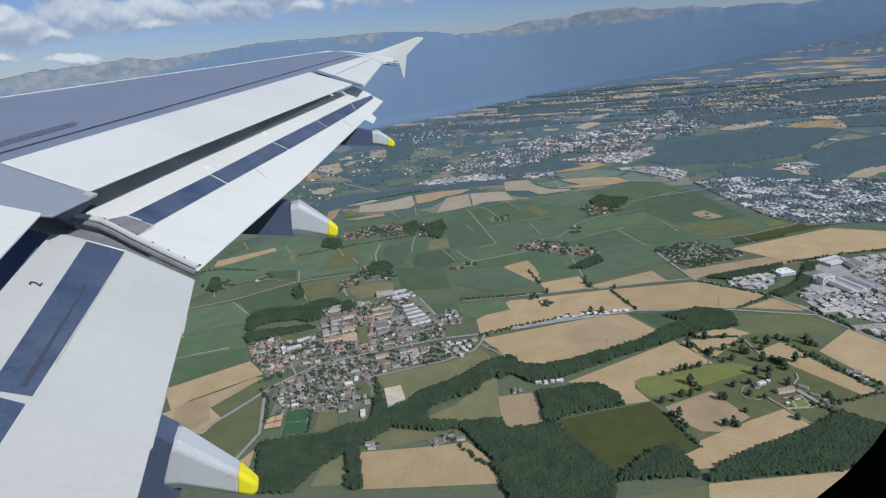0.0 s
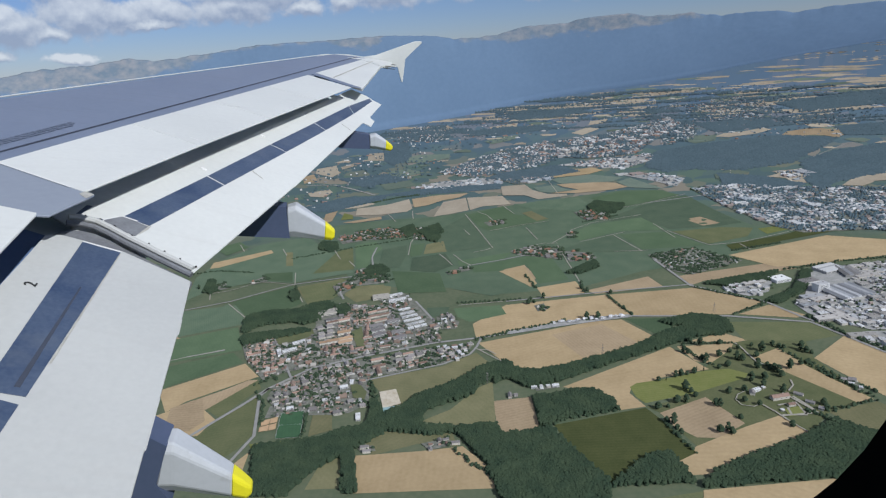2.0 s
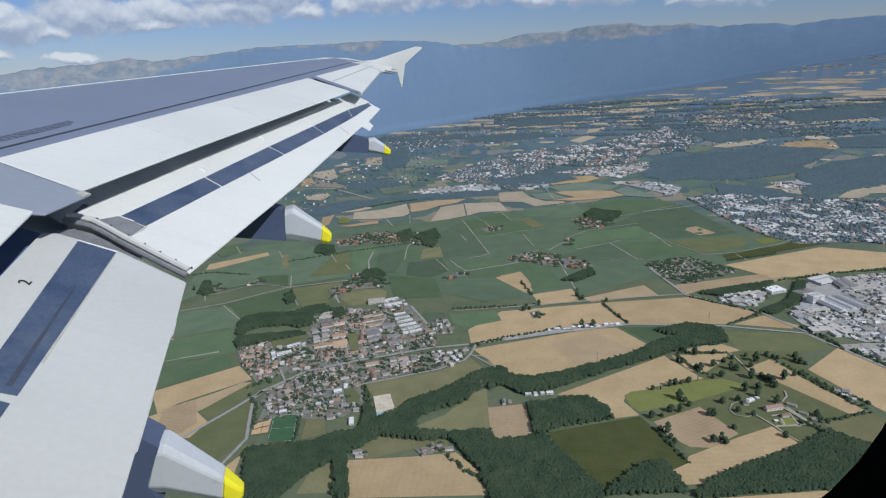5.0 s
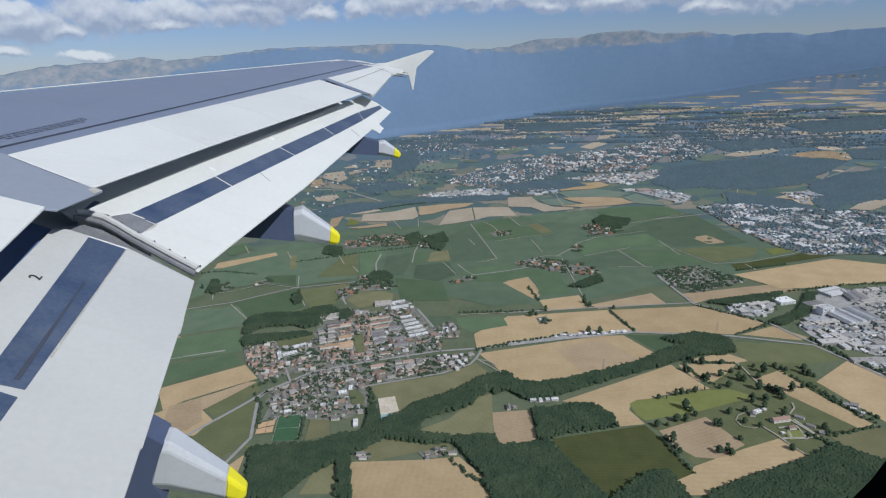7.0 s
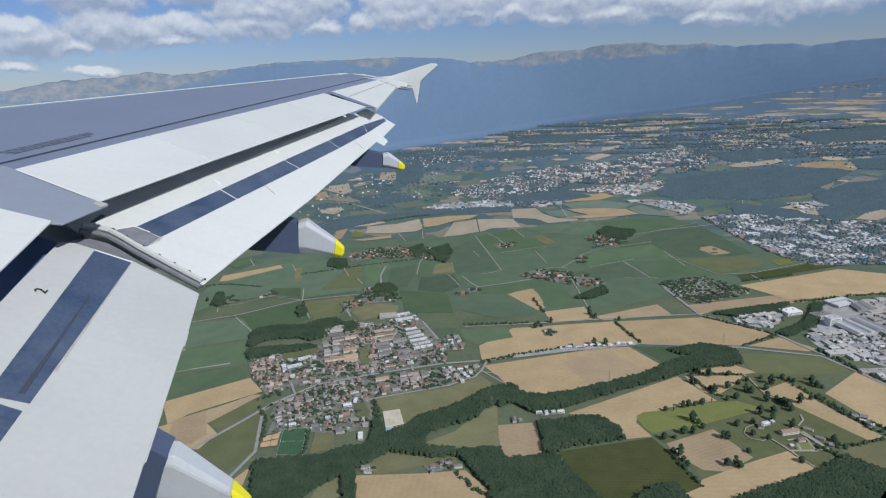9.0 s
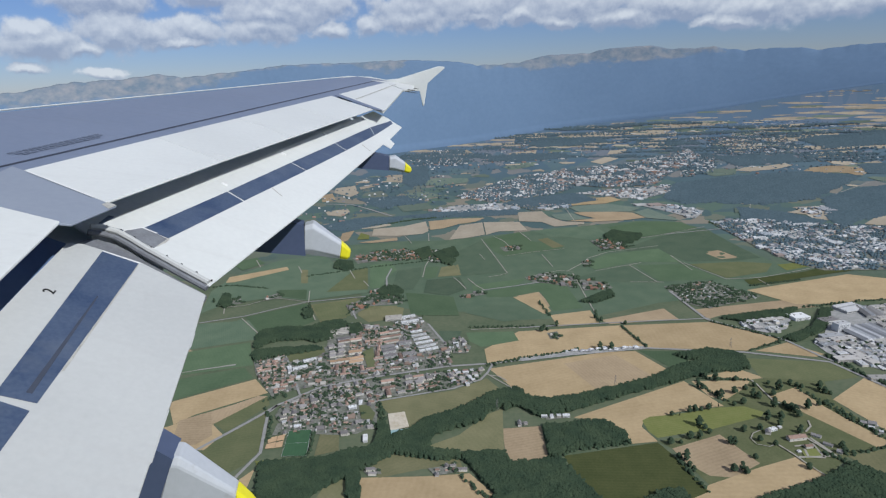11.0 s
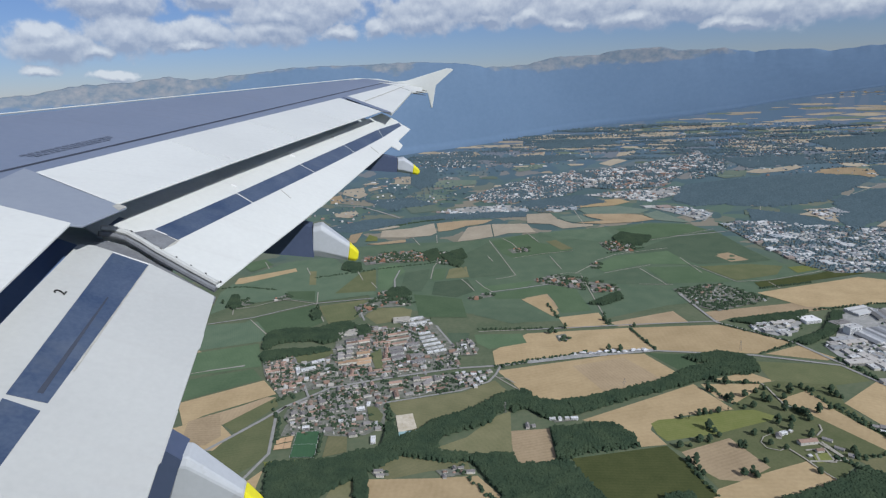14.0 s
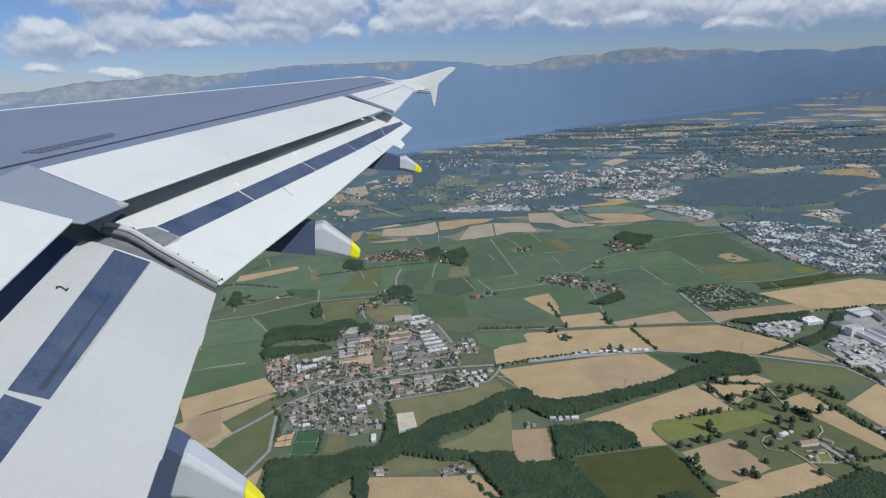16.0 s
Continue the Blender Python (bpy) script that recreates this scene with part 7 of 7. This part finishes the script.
plate("seam", [oflap(8.10, 11.32, 0.004), oflap(8.108, 11.335, 0.004), oflap(8.235, 11.16, 0.004), oflap(8.23, 11.145, 0.004)], M["smudge"], 0.003, of)
for a, b in ((6.55, 8.30), (7.04, 9.78), (7.53, 11.18)):          # hinge fittings in the gap ahead of the flap
    plate("hinge_fitting", [oflap(a - 0.06, b - 0.01, 0.012), oflap(a - 0.055, b + 0.02, 0.012), oflap(a + 0.01, b + 0.0, 0.012), oflap(a + 0.005, b - 0.03, 0.012)], M["paint_line"], 0.02, of, "small white hinge fitting")
for b0, b1 in ((6.395, 4.60), (4.565, 3.2), (3.17, 2.2)):
    fr = lambda b: 5.937 + 0.0477 * (6.385 - b)
    plate("dark_band", [iflap(fr(b0), b0, 0.005), iflap(fr(b1), b1, 0.005), iflap(6.22, b1, 0.005), iflap(6.213, b0 - 0.03, 0.005)], M["blue"], 0.004, inf, "dark blue stained metal band with painted sheen")

plate("band_edge", [iflap(5.935, 6.408, 0.006), iflap(6.218, 6.378, 0.006), iflap(6.217, 6.366, 0.006), iflap(5.937, 6.396, 0.006)], M["paint_line"], 0.003, inf)
plate("band_edge", [iflap(6.217, 6.36, 0.006), iflap(6.235, 4.9, 0.006), iflap(6.224, 4.9, 0.006), iflap(6.211, 6.36, 0.006)], M["smudge"], 0.003, inf, "brownish grime along the band")

plate("band_stain", [iflap(6.118, 5.75, 0.0065), iflap(6.128, 5.75, 0.0065), iflap(6.172, 4.66, 0.0065), iflap(6.142, 4.66, 0.0065)], M["joint"], 0.003, inf, "dark grime streak along the band")

# number on the inboard flap
cu = bpy.data.curves.new("flap_number", "FONT")
cu.body, cu.size, cu.extrude, cu.align_x, cu.align_y = "2", 0.105, 0.002, "CENTER", "CENTER"
num = new("flap_number", cu)
num.parent = inf
nrm = (iflap(6.0, 5.6) - iflap(5.8, 5.6)).cross(iflap(5.8, 5.9) - iflap(5.8, 5.6)).normalized()
xa = (iflap(5.86, 5.96) - iflap(5.86, 5.66)).normalized()
ya = nrm.cross(xa)
num.matrix_basis = Matrix.Translation(iflap(5.86, 5.66, 0.006)) @ Matrix((xa, ya, nrm)).transposed().to_4x4()
num.data.materials.append(M["black"])

# stencilled warning text on the grey skin, too small to read
rnd = random.Random(9)
for line in range(3):
    b = 7.55 + 0.02 * line
    while b < 8.62 - 0.06 * line:
        w = rnd.uniform(0.03, 0.09)
        a = 4.80 + 0.365 * (b - 7.4) - 0.075 + 0.046 * line - 0.02
        plate("stencil_bar", [top(a, b, 0.016), top(a + 0.365 * w, b + w, 0.016), top(a + 0.365 * w + 0.024, b + w - 0.007, 0.016), top(a + 0.024, b - 0.007, 0.016)], M["stencil"], 0.002)
        b += w + 0.022

# curved seal at the kink between the two flaps
def tube(name, pts, r, material, parent, label=""):
    bm = bmesh.new()
    rings = []
    for i, p in enumerate(pts):
        d = (Vector(pts[min(i + 1, len(pts) - 1)]) - Vector(pts[max(i - 1, 0)])).normalized()
        u = d.cross(Vector((0, 0, 1))).normalized()
        w = u.cross(d)
        rings.append([bm.verts.new(Vector(p) + (u * math.cos(k * 0.785) + w * math.sin(k * 0.785)) * r) for k in range(8)])
    for q, s in zip(rings, rings[1:]):
        for k in range(8):
            bm.faces.new((q[k], q[(k + 1) % 8], s[(k + 1) % 8], s[k]))
    bm.faces.new(rings[0])
    bm.faces.new(rings[-1][::-1])
    return part(name, bm, material, parent, label)


EDGE = [(5.75, 6.69), (5.83, 6.725), (5.94, 6.73), (6.06, 6.68), (6.21, 6.60), (6.35, 6.54), (6.48, 6.48), (6.61, 6.425), (6.74, 6.37)]
arc = [oflap(a, b, 0.012) for a, b in EDGE]
tube("end_seal", arc, 0.026, M["flapwhite"], of, "curved white end seal with rivets")
tube("rubber_seal", [p + Vector((-0.005, -0.045, -0.035)) for p in arc], 0.024, M["seal"], of)
for p in arc:
    bm = bmesh.new()
    bmesh.ops.create_cone(bm, cap_ends=True, segments=6, radius1=0.009, radius2=0.007, depth=0.012, matrix=Matrix.Translation(p + Vector((0.015, 0.045, 0.004))))
    part("rivet", bm, M["black"], of)
gap = [oflap(a, b - 0.05, -0.07) for a, b in EDGE] + [iflap(a, b, -0.05) for a, b in ((6.75, 6.19), (6.20, 6.37), (5.92, 6.44), (5.66, 6.44))]
plate("flap_end_plate", gap, M["seal"], 0.03, inf, "grey end plate between the flaps")


def fairing(b, rear, yellow_from, width, front, label, lean=0.10):
    """Flap-track fairing: a fixed canoe coloured for flap shade and a pale drooped tail with a yellow end."""
    root = part("flap_track_fairing", prism(bmesh.new(), [(a, b + width * 0.5, c) for a, c in front], (0, -width, 0)), M["fair_shade"], wing, label)
    (a0, c0), (a1, c1), (a2, c2), (a3, c3), (a4, c4) = rear       # front top, crown, tail top, tail bottom, belly
    def section(a, hi, lo, w):
        m, h, c = (hi + lo) / 2, (hi - lo) / 2, 0.28
        ring = ((1, 1 - c), (1 - c, 1), (-1 + c, 1), (-1, 1 - c), (-1, -1 + c * 1.6), (-1 + c * 1.6, -1), (1 - c * 1.6, -1), (1, -1 + c * 1.6))
        return [(a + lean * (1 - q) * h if a == a0 else a, b + p * w / 2, m + q * h) for p, q in ring]
    def loft(name, stops, material, lab):
        bm = bmesh.new()
        rings = [[bm.verts.new(p) for p in section(*s)] for s in stops]
        for q, s in zip(rings, rings[1:]):
            for k in range(8):
                bm.faces.new((q[k], q[(k + 1) % 8], s[(k + 1) % 8], s[k]))
        bm.faces.new(rings[0])
        bm.faces.new(rings[-1][::-1])
        bmesh.ops.bevel(bm, geom=bm.edges[:], offset=0.008, segments=1, affect="EDGES")
        part(name, bm, material, root, lab)
    y = yellow_from
    tt = (y - a1) / (a2 - a1)
    hi, lo, w = c1 + (c2 - c1) * tt, c4 + (c3 - c4) * tt, width * (1 - 0.45 * tt)
    loft("tail", [(a0, c0, c4, width), (a1, c1, c4, width), (y, hi, lo, w)], M["fairing"], "pale grey drooped fairing tail")
    loft("yellow_tip", [(y, hi, lo, w * 1.01), (a2 - 0.02, c2, c3, width * 0.5), (a2 + 0.01, c2 - 0.03, c3 + 0.03, width * 0.35)], M["yellow"], "bright yellow fairing tip")


fairing(8.60, [(7.40, -0.13), (7.50, -0.09), (7.96, -0.36), (7.96, -0.51), (7.46, -0.49)], 7.85, 0.22, [(5.6, 0.05), (7.39, -0.12), (7.45, -0.49), (6.9, -0.50), (6.1, -0.35)], "grey flap-track fairing with a yellow tip")
fairing(11.60, [(8.58, 0.34), (8.68, 0.37), (8.97, 0.22), (8.97, 0.11), (8.62, 0.12)], 8.86, 0.20, [(7.0, 0.45), (8.57, 0.35), (8.60, 0.12), (8.15, 0.09), (7.4, 0.2)], "small grey flap-track fairing with a yellow tip")
fairing(4.70, [(6.885, -0.452), (6.93, -0.455), (7.355, -0.775), (7.355, -0.90), (6.90, -0.80)], 7.25, 0.20, [(5.2, -0.30), (6.80, -0.39), (6.90, -0.455), (6.84, -0.72), (6.92, -0.85), (6.2, -0.85), (5.4, -0.6)], "large grey flap-track fairing with a yellow tip", -0.16)

# ---------------------------------------------------------------- fuselage and cabin window round the eye
def fuselage():
    """Plain round hull that closes the cabin round the seat, open where the window is."""
    verts, faces = [], []
    stops = [-6.0, -2.0, 2.0, 5.0, 6.6, 7.0, 7.25, 7.6, 8.0, 8.3, 8.7, 9.5, 12.0, 16.0]
    n = 72
    for a in stops:
        verts += [(a, 1.98 * math.cos(6.2832 * k / n), 1.2 + 2.05 * math.sin(6.2832 * k / n)) for k in range(n)]
    for i in range(len(stops) - 1):
        for k in range(n):
            ang = 360.0 * (k + 0.5) / n
            if 7.0 <= stops[i] < 8.7 and (ang < 45 or ang > 330):
                continue
            faces.append((i * n + k, i * n + (k + 1) % n, (i + 1) * n + (k + 1) % n, (i + 1) * n + k))
    faces += [tuple(range(n)), tuple((len(stops) - 1) * n + k for k in range(n))]
    ob = raw("fuselage_hull", verts, faces, M["white"], None, True)
    ob.matrix_basis = WING
    tagged(ob, "plain white round hull of the airliner", "aircraft hull", "", "structure")


fuselage()

def window_surround():
    """Dark inner frame of the cabin window: a thick rounded opening close to the eye."""
    c8 = WIN
    bm = bmesh.new()
    n = 48
    def rounded(x0, x1, y0, y1, r, z):
        out = []
        for cx, cy, a0 in ((x1 - r, y1 - r, 0), (x0 + r, y1 - r, 90), (x0 + r, y0 + r, 180), (x1 - r, y0 + r, 270)):
            out += [bm.verts.new(c8 @ Vector((cx + r * math.cos(radians(a0 + 90 * k / 11)), cy + r * math.sin(radians(a0 + 90 * k / 11)), z))) for k in range(12)]
        return out
    rings = [rounded(-0.50, 0.45, -0.45, 0.45, 0.05, -0.145), rounded(-0.165, 0.1204, -0.0813, 0.115, 0.07, -0.145), rounded(-0.168, 0.1234, -0.0843, 0.118, 0.07, -0.15), rounded(-0.50, 0.45, -0.45, 0.45, 0.05, -0.19)]
    for q, s in zip(rings, rings[1:] + rings[:1]):
        for k in range(n):
            bm.faces.new((q[k], q[(k + 1) % n], s[(k + 1) % n], s[k]))
    ob = part("window_surround", bm, M["cabin"], None)
    tagged(ob, "dark rounded inner surround of the cabin window", "window frame", "", "structure")


WIN = pose(*ROWS[12][1:3], EYE + ROWS[12][3], *ROWS[12][4:])
window_surround()
